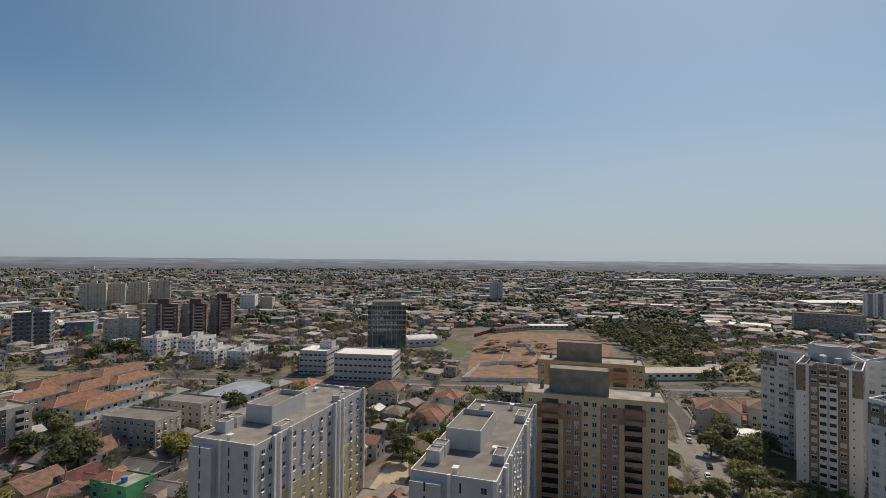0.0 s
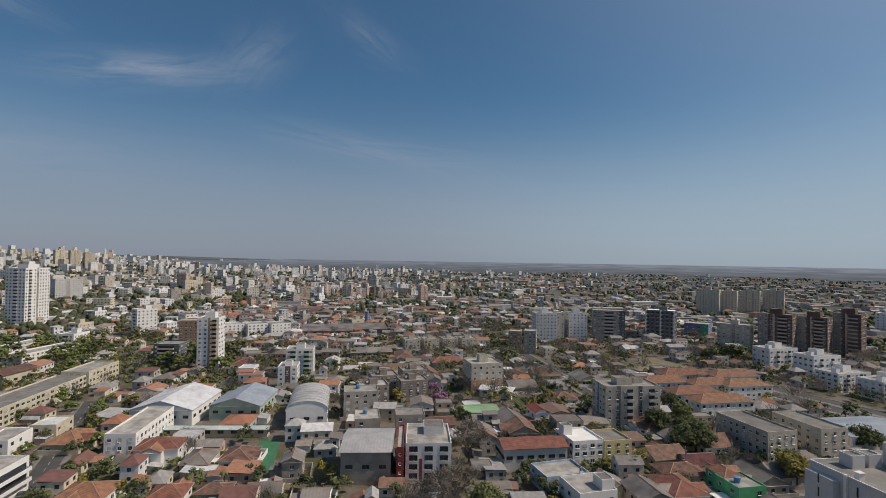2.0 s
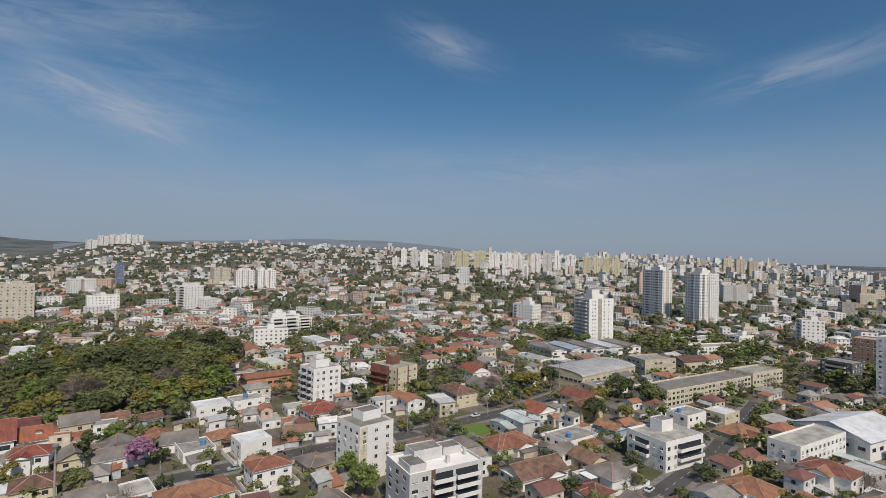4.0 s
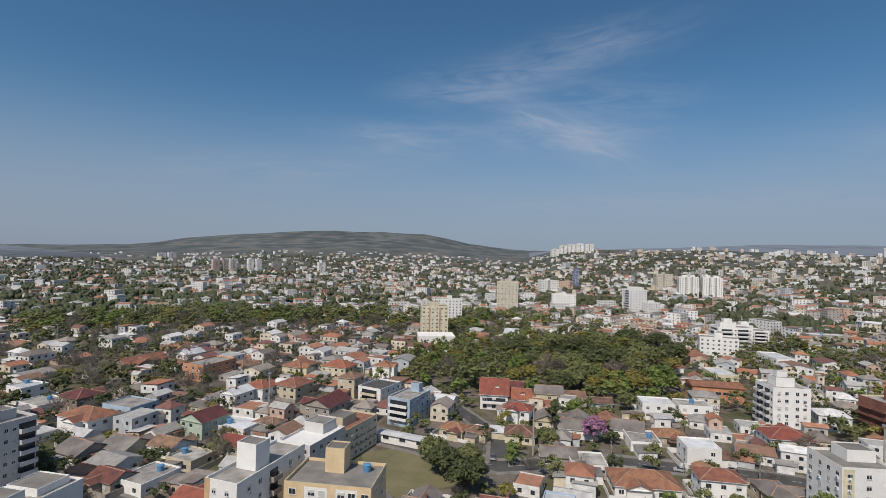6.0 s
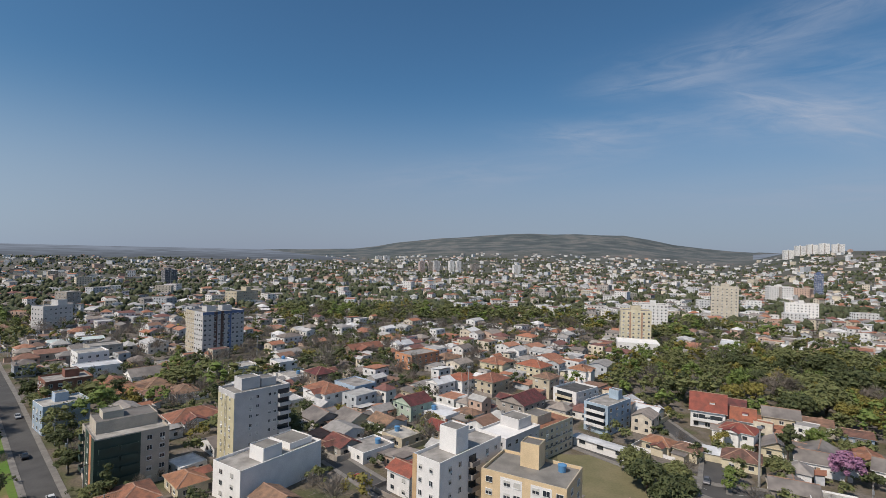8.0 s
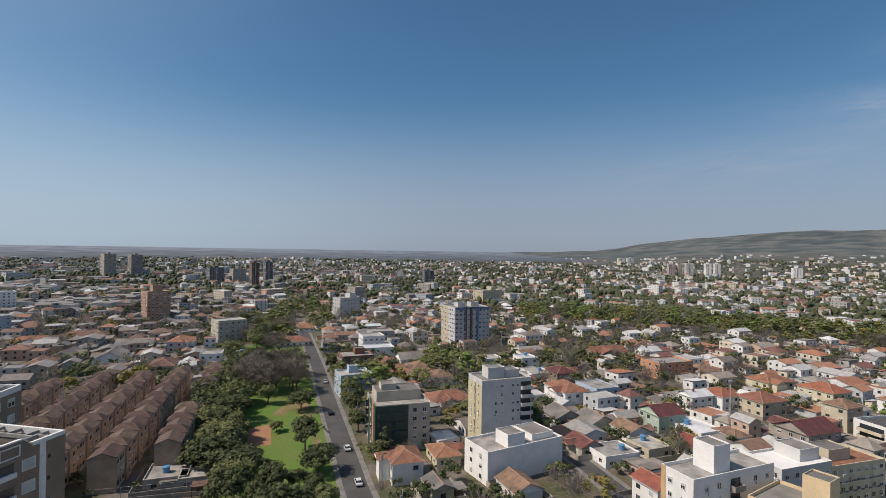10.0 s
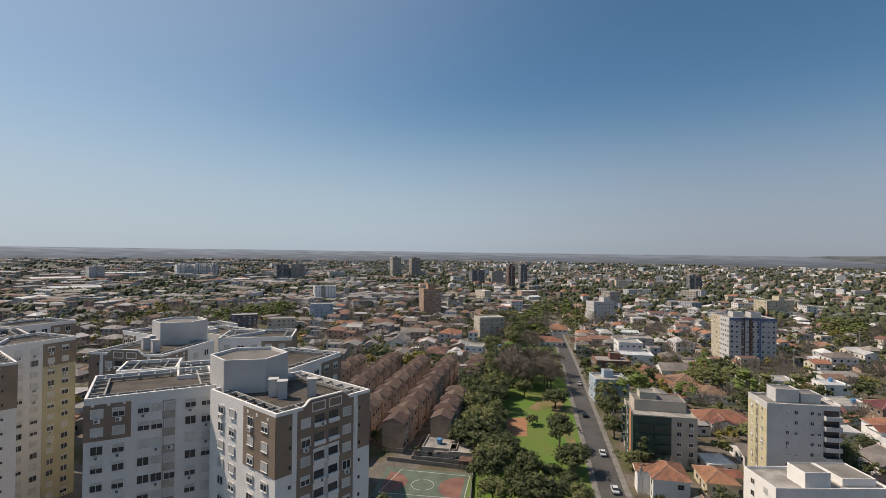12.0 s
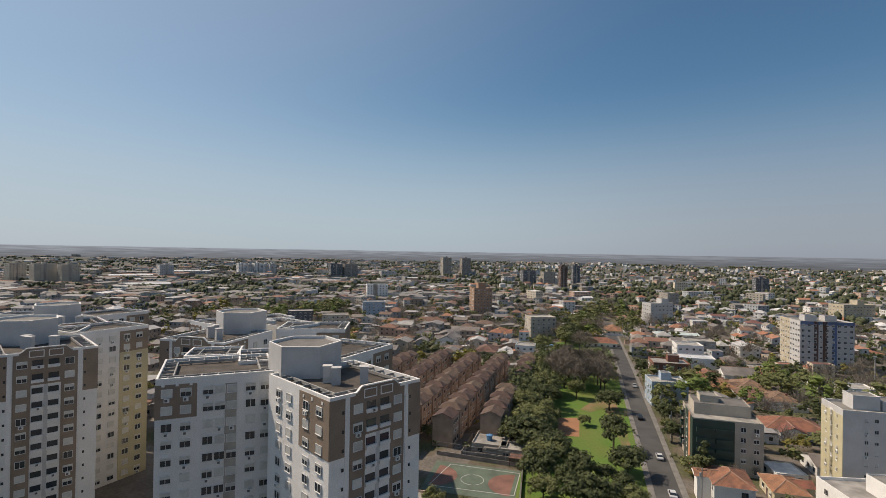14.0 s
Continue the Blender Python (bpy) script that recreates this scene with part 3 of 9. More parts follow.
class Openings:
    """Windows and small fittings of one building: single parts near by, one joined part where they are too small to tell apart."""

    def __init__(self, e, x, y):
        self.e, self.near, self.all = e, math.hypot(x, y) < NEAR, {}

    def add(self, name, mesh, m):
        if self.near:
            under(name, mesh, self.e, m)
        else:
            self.all.setdefault(name, []).append((mesh, m))

    def done(self):
        for name, items in self.all.items():
            v, f, i = [], [], []
            for mesh, m in items:
                k = len(v)
                v += [tuple(m @ q.co) for q in mesh.vertices]
                f += [tuple(k + a for a in p.vertices) for p in mesh.polygons]
                i += [p.material_index for p in mesh.polygons]
            ob = under(name + "_grid", mesh_of(name + "_grid", v, f, list(items[0][0].materials), i), self.e)
            tagged(ob, kind="stuff")


def balcony_mesh(w, depth, wall, glass=False):
    key = ("bal", round(w, 2), depth, wall, glass)
    if key not in CACHE:
        b = Build()
        x, i, t = w / 2, w / 2 - 0.1, 0.1
        b.face([(-x, 0.02, -0.15), (x, 0.02, -0.15), (x, -depth, -0.15), (-x, -depth, -0.15)], 0)
        b.face([(-x, -depth, -0.15), (x, -depth, -0.15), (x, -depth, 1), (-x, -depth, 1)], 1 if glass else 0)
        b.face([(x, -depth, -0.15), (x, 0.02, -0.15), (x, 0.02, 1), (x, -depth, 1)], 0)
        b.face([(-x, 0.02, -0.15), (-x, -depth, -0.15), (-x, -depth, 1), (-x, 0.02, 1)], 0)
        b.face([(-x, -depth, 1), (x, -depth, 1), (i, -depth + t, 1), (-i, -depth + t, 1)], 0)
        b.face([(x, -depth, 1), (x, 0.02, 1), (i, 0.02, 1), (i, -depth + t, 1)], 0)
        b.face([(-x, 0.02, 1), (-x, -depth, 1), (-i, -depth + t, 1), (-i, 0.02, 1)], 0)
        b.face([(i, -depth + t, 1), (-i, -depth + t, 1), (-i, -depth + t, 0), (i, -depth + t, 0)], 0)
        b.face([(i, 0.02, 1), (i, -depth + t, 1), (i, -depth + t, 0), (i, 0.02, 0)], 0)
        b.face([(-i, -depth + t, 1), (-i, 0.02, 1), (-i, 0.02, 0), (-i, -depth + t, 0)], 0)
        b.face([(-i, -depth + t, 0), (i, -depth + t, 0), (i, -0.02, 0), (-i, -0.02, 0)], 0)
        b.face([(-i, -0.02, 0), (i, -0.02, 0), (i, -0.02, 2.2), (-i, -0.02, 2.2)], 1)
        CACHE[key] = b.done("balcony", [WALL[wall], M_GLASS])
    return CACHE[key]


def aircon_mesh():
    if "ac" not in CACHE:
        b = Build()
        o = [(-0.4, 0), (0.4, 0), (0.4, 0.6), (-0.4, 0.6)]
        i = [(-0.28, 0.1), (0.12, 0.1), (0.12, 0.5), (-0.28, 0.5)]
        for k in range(4):
            q = (k + 1) % 4
            b.face([(o[k][0], -0.36, o[k][1]), (o[q][0], -0.36, o[q][1]), (i[q][0], -0.36, i[q][1]), (i[k][0], -0.36, i[k][1])], 0)
            b.face([(o[q][0], -0.36, o[q][1]), (o[k][0], -0.36, o[k][1]), (o[k][0], 0.0, o[k][1]), (o[q][0], 0.0, o[q][1])], 0)
        b.face([(p[0], -0.36, p[1]) for p in i], 1)
        CACHE["ac"] = b.done("air_conditioner", [M_WHITEBOX, M_DFRAME])
    return CACHE["ac"]


def tank_mesh():
    if "tank" not in CACHE:
        b = Build()
        b.lathe([(0.85, 0), (1.0, 1.5), (1.06, 1.52), (1.04, 1.6), (0.5, 1.78)], 14)
        CACHE["tank"] = b.done("water_tank", [M_TANK])
    return CACHE["tank"]


def shell(w, d, h, parapet=0.7, thick=0.22):
    """Outer walls with a parapet round a recessed roof; the second material caps the parapet."""
    b = Build()
    x, y, t, zr = w / 2, d / 2, thick, h - parapet
    o = [(-x, -y), (x, -y), (x, y), (-x, y)]
    i = [(-x + t, -y + t), (x - t, -y + t), (x - t, y - t), (-x + t, y - t)]
    for k in range(4):
        q = (k + 1) % 4
        b.face([(*o[k], -0.4), (*o[q], -0.4), (*o[q], h), (*o[k], h)], 0)
        b.face([(*i[q], zr), (*i[k], zr), (*i[k], h), (*i[q], h)], 0)
        b.face([(*o[k], h), (*o[q], h), (*i[q], h), (*i[k], h)], 1)
    return b


FACES = {"front": (0, -1, 0), "right": (1, 0, 90), "back": (0, 1, 180), "left": (-1, 0, -90)}


def face_pose(face, w, d, u, z):
    """Pose on one side of a block: u metres along it, z up, looking outwards along local -y."""
    nx, ny, r = FACES[face]
    if face in ("front", "back"):
        x, y = (u if face == "front" else -u), ny * d / 2
    else:
        x, y = nx * w / 2, (u if face == "right" else -u)
    return pose(x, y, z, 0, 0, r)


def seen_faces(x, y, rot):
    a = radians(rot)
    out = []
    for f, (nx, ny, r) in FACES.items():
        gx, gy = nx * math.cos(a) - ny * math.sin(a), nx * math.sin(a) + ny * math.cos(a)
        if gx * x + gy * y < 0.25 * math.hypot(x, y):
            out.append(f)
    return out


def block(label, x, y, rot, w, d, h, floors, wall="white", roof="slab", cap=None, win=(1.2, 1.2), step=3.2, sets=None,
          panels=(), balconies=(), rooms=(), room_wall=None, room_rim=0.3, aircon=0.12, tank=False, edge=0.0, base=None, name="apartment_building", category="building",
          group="apartment buildings", seed=0, shut=(0, 0, 1, 2, 3, 6), ground_floor=True):
    """A flat-roofed building of several storeys. sets: window places along a side, as shares of its length."""
    rnd = random.Random(seed + round(x * 7 + y * 13))
    z0 = terrain(x, y)
    e = thing(name, pose(x, y, z0, 0, 0, rot), label, category, group)
    claim(x, y, rot, w, d)
    b = shell(w, d, h)
    under("wall", b.done("wall", [WALL[wall], WALL[cap or wall]]), e)
    if edge:
        fb = Build()
        fb.box(-w / 2 - edge, w / 2 + edge, -d / 2 - edge, d / 2 + edge, -0.12, 0.05)
        fb = fb.done("floor_band", [WALL[cap or wall]])
        for k in range(1, floors):
            under("floor_band", fb, e, pose(0, 0, h * k / floors))
    put = Openings(e, x, y)
    rb = Build()
    rb.box(-w / 2 + 0.2, w / 2 - 0.2, -d / 2 + 0.2, d / 2 - 0.2, h - 0.95, h - 0.68, 0)
    under("roof", rb.done("roof", [{"slab": M_SLAB, "felt": M_FELT, "dark": M_DARKROOF, "white": WALL["white"], "orange": ROOF["orange"]}[roof]]), e)
    fh = (h - 0.9) / floors
    sides = seen_faces(x, y, rot)
    blocked = {}
    for face, u0, u1, za, zb, mat in panels:
        ln = w if face in ("front", "back") else d
        pb = Build()
        pb.box((u0 - 0.5) * ln, (u1 - 0.5) * ln, -0.06, 0.02, za * h if za else -0.3, zb * h if zb < 1 else h + 0.02, 0)
        under("facade_panel", pb.done("facade_panel", [WALL[mat]]), e, face_pose(face, w, d, 0, 0))
    for face, u, bw, dep, mat in balconies:
        ln = w if face in ("front", "back") else d
        blocked.setdefault(face, []).append(((u - 0.5) * ln, bw / 2 + 0.5))
        if face in sides:
            for k in range(1, floors):
                put.add("balcony", balcony_mesh(bw, dep, mat), face_pose(face, w, d, (u - 0.5) * ln, k * fh + 0.15))
    for face in sides:
        ln = w if face in ("front", "back") else d
        if sets and face in sets:
            us = [(s - 0.5) * ln for s in sets[face]]
        else:
            k = max(1, int(ln / step))
            us = [((i + 0.5) / k - 0.5) * ln for i in range(k)]
        for u in us:
            if any(abs(u - c) < r for c, r in blocked.get(face, ())):
                continue
            for k in range(floors):
                if k == 0 and not ground_floor:
                    continue
                put.add("window", window_mesh(*win, rnd.choice(shut), not put.near), face_pose(face, w, d, u, k * fh + 1.0) @ pose(0, -0.05, 0))
                if rnd.random() < aircon and k:
                    put.add("air_conditioner", aircon_mesh(), face_pose(face, w, d, u + rnd.uniform(-0.3, 0.3), k * fh + 0.2))
    put.done()
    for rx, ry, rw, rd, rh in rooms:
        rim = room_rim if rw > 6 else 0.3
        s = shell(rw, rd, rh + 0.7, rim, 0.15)
        s.box(-rw / 2 + 0.15, rw / 2 - 0.15, -rd / 2 + 0.15, rd / 2 - 0.15, rh + 0.5 - rim, rh + 0.72 - rim, 2)
        under("roof_room", s.done("roof_room", [WALL[room_wall or wall], WALL[cap or wall], M_FELT]), e, pose(rx, ry, h - 0.75))
    if tank:
        under("water_tank", tank_mesh(), e, pose(tank[0], tank[1], h - 0.7))
    return e


def roof_mesh(w, d, h, kind, mat, over=0.5, caps=False):
    """Pitched roof with eaves and thickness: hip, gable or low sheet roof."""
    b = Build()
    x, y, t = w / 2 + over, d / 2 + over, 0.14
    if kind == "hip":
        k = min(x, y) * (0.98 if abs(w - d) < 2 else 1.0)
        if w >= d:
            a, c = (-(x - k), 0, h), (x - k, 0, h)
            up = [[(-x, -y, 0), (x, -y, 0), c, a], [(x, y, 0), (-x, y, 0), a, c], [(x, -y, 0), (x, y, 0), c], [(-x, y, 0), (-x, -y, 0), a]]
        else:
            a, c = (0, -(y - k), h), (0, y - k, h)
            up = [[(x, -y, 0), (x, y, 0), c, a], [(-x, y, 0), (-x, -y, 0), a, c], [(-x, -y, 0), (x, -y, 0), a], [(x, y, 0), (-x, y, 0), c]]
        for f in up:
            b.face([(p[0], p[1], p[2] + t) for p in f], 0)
    else:
        a, c = (-x, 0, h), (x, 0, h)
        for f in ([(-x, -y, 0), (x, -y, 0), c, a], [(x, y, 0), (-x, y, 0), a, c]):
            b.face([(p[0], p[1], p[2] + t) for p in f], 0)
        for s in (-1, 1):
            xs = s * (w / 2)
            tri = [(xs, -d / 2, -0.02), (xs, d / 2, -0.02), (xs, 0, h * (d / 2) / y)]
            b.face(tri if s > 0 else tri[::-1], 1)
            for p, q in (((s * x, -y), (s * x, 0)), ((s * x, y), (s * x, 0))):
                b.face([(p[0], p[1], 0), (q[0], q[1], h), (q[0], q[1], h + t), (p[0], p[1], t)], 0)
    for p, q in (((-x, -y), (x, -y)), ((x, -y), (x, y)), ((x, y), (-x, y)), ((-x, y), (-x, -y))):
        if kind == "hip" or p[1] == q[1]:
            b.face([(*p, 0), (*q, 0), (*q, t), (*p, t)], 1 if caps else 0)
    b.face([(-x, -y, 0), (-x, y, 0), (x, y, 0), (x, -y, 0)], 1)
    if caps:
        edges = [(a, c)] + ([(p, min((a, c), key=lambda q: math.hypot(q[0] - p[0], q[1] - p[1]))) for p in ((-x, -y, 0), (x, -y, 0), (x, y, 0), (-x, y, 0))] if kind == "hip" else [])
        for p, q in edges:
            p, q = Vector(p) + Vector((0, 0, t)), Vector(q) + Vector((0, 0, t))
            flat = Vector((p.y - q.y, q.x - p.x, 0))
            if flat.length > 0.1:
                o, up = flat.normalized() * 0.2, Vector((0, 0, 0.16))
                b.face([p + o, q + o, q + up, p + up], 2)
                b.face([p + up, q + up, q - o, p - o], 2)
                b.face([p + o, p + up, p], 2)
                b.face([p, p + up, p - o], 2)
    return b


WORDS = {"h": "hipped", "g": "gabled", "f": "flat", "m": "low sheet-metal"}
COLOR_WORDS = {"orange": "orange tile", "red": "red tile", "brown": "weathered brown tile", "dred": "dark red tile", "gray": "gray fibre-cement", "white": "white sheet",
               "pale": "pale green sheet", "green": "green sheet", "blue": "blue-gray sheet", "dark": "dark brown tile", "silver": "silver sheet"}
STOREY_WORDS = {1: "single-storey", 2: "two-storey", 3: "three-storey", 4: "four-storey"}


def house(x, y, rot, w, d, st, kind, rcol, wcol, chimney=False):
    rnd = random.Random(round(x * 31 + y * 17))
    wall_word = {"cool": "pale gray", "dgray": "dark gray"}.get(wcol, wcol)
    e = thing("house", pose(x, y, terrain(x, y), 0, 0, rot), f"{STOREY_WORDS[st]} {wall_word} plastered house with {WORDS[kind]} {COLOR_WORDS[rcol]} roof", "house", "town houses")
    claim(x, y, rot, w, d)
    h, winged = 2.9 * st + 0.2, False
    if kind == "f":
        b = shell(w, d, h + 0.5, 0.5)
        under("wall", b.done("wall", [WALL[wcol], WALL[wcol]]), e)
        rb = Build()
        rb.box(-w / 2 + 0.2, w / 2 - 0.2, -d / 2 + 0.2, d / 2 - 0.2, h - 0.2, h + 0.04, 0)
        under("roof", rb.done("roof", [ROOF["white"] if rcol == "white" else M_SLAB]), e)
        if rnd.random() < 0.6:
            under("water_tank", tank_mesh(), e, pose(w * rnd.uniform(-0.3, 0.3), d * rnd.uniform(-0.2, 0.3), h + 0.04))
    else:
        b = Build()
        b.box(-w / 2, w / 2, -d / 2, d / 2, -0.3, h, 0)
        pitch = {"h": 0.46, "g": 0.5, "m": 0.2}[kind]
        swap = d > w and kind != "h"
        rw, rd = (d, w) if swap else (w, d)
        rb = roof_mesh(rw, rd, pitch * min(rw, rd) / 2 if kind == "h" else pitch * rd / 2, "hip" if kind == "h" else "gable", None, caps=True)
        if kind != "m" and rw > 8.5 and rnd.random() < 0.7:
            # a wing across the ridge, towards one long side, with its own gable
            ww, out, sy = rw * rnd.uniform(0.36, 0.5), rnd.uniform(1.6, 3.4), rnd.choice((-1, 1))
            px, long = rw * rnd.uniform(-0.22, 0.22), rd / 2 + out
            turned = Matrix.Rotation(radians(90), 4, "Z") if swap else Matrix.Identity(4)
            place = Matrix.Translation((px, sy * long / 2, 0))
            side = Build()
            side.box(-ww / 2, ww / 2, -long / 2 + 0.3, long / 2, -0.3, h - 0.02, 0)
            side = under("side_wing", side.done("side_wing", [WALL[wcol]]), e, turned @ place)
            under("side_roof", roof_mesh(long, ww, pitch * ww / 2, "gable", None, 0.4, caps=True).done("side_roof", [ROOF[rcol], WALL[wcol], M_RIDGE]), side, pose(0, 0, h, 0, 0, 90))
            winged = True
            TAKEN.append((*(e.matrix_basis @ turned @ Vector((px, sy * (rd / 2 + out / 2), 0))).xy, ww * 0.4))
        under("wall", b.done("wall", [WALL[wcol]]), e)
        top = under("roof", rb.done("roof", [ROOF[rcol], WALL[wcol], M_RIDGE]), e, pose(0, 0, h, 0, 0, 90 if swap else 0))
        if chimney or rnd.random() < 0.15:
            c = Build()
            c.box(-0.35, 0.35, -0.3, 0.3, 0, 2.0, 0)
            c.box(-0.45, 0.45, -0.4, 0.4, 2.0, 2.15, 0)
            under("chimney", c.done("chimney", [WALL["brick"]]), top, pose(w * 0.2, d * 0.15, 0.5), "brick chimney")
    if not winged and rnd.random() < 0.75:
        aw, ad, ah = w * rnd.uniform(0.35, 0.6), min(d * rnd.uniform(0.35, 0.7), 6), rnd.uniform(2.3, 2.9)
        sx, sy = rnd.choice(((1, 0), (-1, 0), (0, 1), (0, -1)))
        px, py = sx * (w / 2 + aw / 2 - 0.05) + (rnd.uniform(-0.2, 0.2) * w if sy else 0), sy * (d / 2 + ad / 2 - 0.05) + (rnd.uniform(-0.2, 0.2) * d if sx else 0)
        ab = Build()
        ab.box(-aw / 2, aw / 2, -ad / 2, ad / 2, -0.3, ah)
        shed = under("annex", ab.done("annex", [WALL[rnd.choice((wcol, "gray", "white"))]]), e, pose(px, py, 0))
        ar = Build()
        t = rnd.uniform(0.2, 0.7)
        X, Y = aw / 2 + 0.3, ad / 2 + 0.3
        lo, hi = ah + 0.01, ah + t
        ar.face([(-X, -Y, lo + 0.08), (X, -Y, lo + 0.08), (X, Y, hi + 0.08), (-X, Y, hi + 0.08)])
        ar.face([(-X, -Y, lo), (-X, Y, hi), (X, Y, hi), (X, -Y, lo)])
        ar.face([(-X, -Y, lo), (X, -Y, lo), (X, -Y, lo + 0.08), (-X, -Y, lo + 0.08)])
        ar.face([(X, Y, hi), (-X, Y, hi), (-X, Y, hi + 0.08), (X, Y, hi + 0.08)])
        ar.face([(X, -Y, lo), (X, Y, hi), (X, Y, hi + 0.08), (X, -Y, lo + 0.08)])
        ar.face([(-X, Y, hi), (-X, -Y, lo), (-X, -Y, lo + 0.08), (-X, Y, hi + 0.08)])
        under("annex_roof", ar.done("annex_roof", [ROOF[rnd.choice(("gray", "gray", "brown", "white", "orange"))]]), shed)
    if rnd.random() < 0.55:
        gx, gy, g0, g1 = w / 2 + rnd.uniform(1.5, 3), d / 2 + rnd.uniform(1.5, 3), 0.0, rnd.uniform(1.2, 2.0)
        yb = Build()
        o = [(-gx, -gy), (gx, -gy), (gx, gy), (-gx, gy)]
        i = [(-gx + 0.15, -gy + 0.15), (gx - 0.15, -gy + 0.15), (gx - 0.15, gy - 0.15), (-gx + 0.15, gy - 0.15)]
        for k in range(4):
            q = (k + 1) % 4
            yb.face([(*o[k], -0.2), (*o[q], -0.2), (*o[q], g1), (*o[k], g1)])
            yb.face([(*i[q], -0.2), (*i[k], -0.2), (*i[k], g1), (*i[q], g1)])
            yb.face([(*o[k], g1), (*o[q], g1), (*i[q], g1), (*i[k], g1)])
        under("yard_wall", yb.done("yard_wall", [WALL[rnd.choice((wcol, "gray", "cream", "white"))]]), e)
    if rnd.random() < 0.3:
        cw, cd, ch = rnd.uniform(3, 5.5), rnd.uniform(3, 4.5), rnd.uniform(2.3, 2.7)
        sy = rnd.choice((-1, 1))
        cb = Build()
        cb.box(-cw / 2, cw / 2, -cd / 2, cd / 2, ch, ch + 0.14)
        for px in (-1, 1):
            for py in (-1, 1):
                cb.box(px * (cw / 2 - 0.15) - 0.08, px * (cw / 2 - 0.15) + 0.08, py * (cd / 2 - 0.15) - 0.08, py * (cd / 2 - 0.15) + 0.08, -0.1, ch)
        under("carport", cb.done("carport", [rnd.choice((M_SLAB, ROOF["gray"], WALL["white"], ROOF["brown"]))]), e, pose(w * rnd.uniform(-0.3, 0.3), sy * (d / 2 + cd / 2 + 0.6), 0))
    put = Openings(e, x, y)
    sides = seen_faces(x, y, rot)
    if sides:
        db = Build()
        db.box(-0.5, 0.5, -0.08, 0.02, 0, 2.1)
        db.box(-0.6, 0.6, -0.04, 0.02, 0, 2.2, 1)
        under("door", db.done("door", [WALL[rnd.choice(("umber", "taupe", "white", "dgray"))], M_FRAME]), e, face_pose(sides[0], w, d, (w if sides[0] in ("front", "back") else d) * 0.02, 0.05))
    for face in sides:
        ln = w if face in ("front", "back") else d
        k = max(1, int(ln / 3.6))
        for s in range(st):
            for i in range(k):
                if rnd.random() < 0.85:
                    put.add("window", window_mesh(1.3, 1.15, rnd.choice((0, 1, 2, 3, 8, 9)), not put.near), face_pose(face, w, d, ((i + 0.5) / k - 0.5) * ln, s * 2.9 + 1.0) @ pose(0, -0.02, 0))
    put.done()
    return e


def steep_house(label, x, y, rot, w, d, h, rise, rcol):
    """A tall house under a steep tiled gable roof, with white balconies along its front."""
    e = thing("house", pose(x, y, terrain(x, y), 0, 0, rot), label, "house", "town houses")
    claim(x, y, rot, w, d)
    b = Build()
    b.box(-w / 2, w / 2, -d / 2, d / 2, -0.3, h, 0)
    under("wall", b.done("wall", [WALL["white"]]), e)
    under("roof", roof_mesh(w, d, rise, "gable", None, 0.7, caps=True).done("roof", [ROOF[rcol], WALL["white"], M_RIDGE]), e, pose(0, 0, h))
    k = max(2, int(w / 3.4))
    for q in range(max(1, int(h / 2.9))):
        for i in range(k):
            under("window", window_mesh(1.6, 1.5, (8, 0, 2)[(i + q) % 3]), e, face_pose("front", w, d, ((i + 0.5) / k - 0.5) * w, 2.9 * q + 0.7) @ pose(0, -0.03, 0))
        if q:
            under("balcony", balcony_mesh(w * 0.86, 1.4, "white"), e, face_pose("front", w, d, 0, 2.9 * q + 0.1))
    db = Build()
    db.box(-0.9, 0.9, -0.1, 1.6, 0, 1.2, 0)
    db.face([(-1.1, -0.3, 1.15), (1.1, -0.3, 1.15), (1.1, 1.8, 1.6), (-1.1, 1.8, 1.6)], 1)
    under("dormer", db.done("dormer", [WALL["white"], ROOF[rcol]]), e, pose(w * 0.12, -d / 2 + d * 0.18, h + rise * 0.36))
    return e


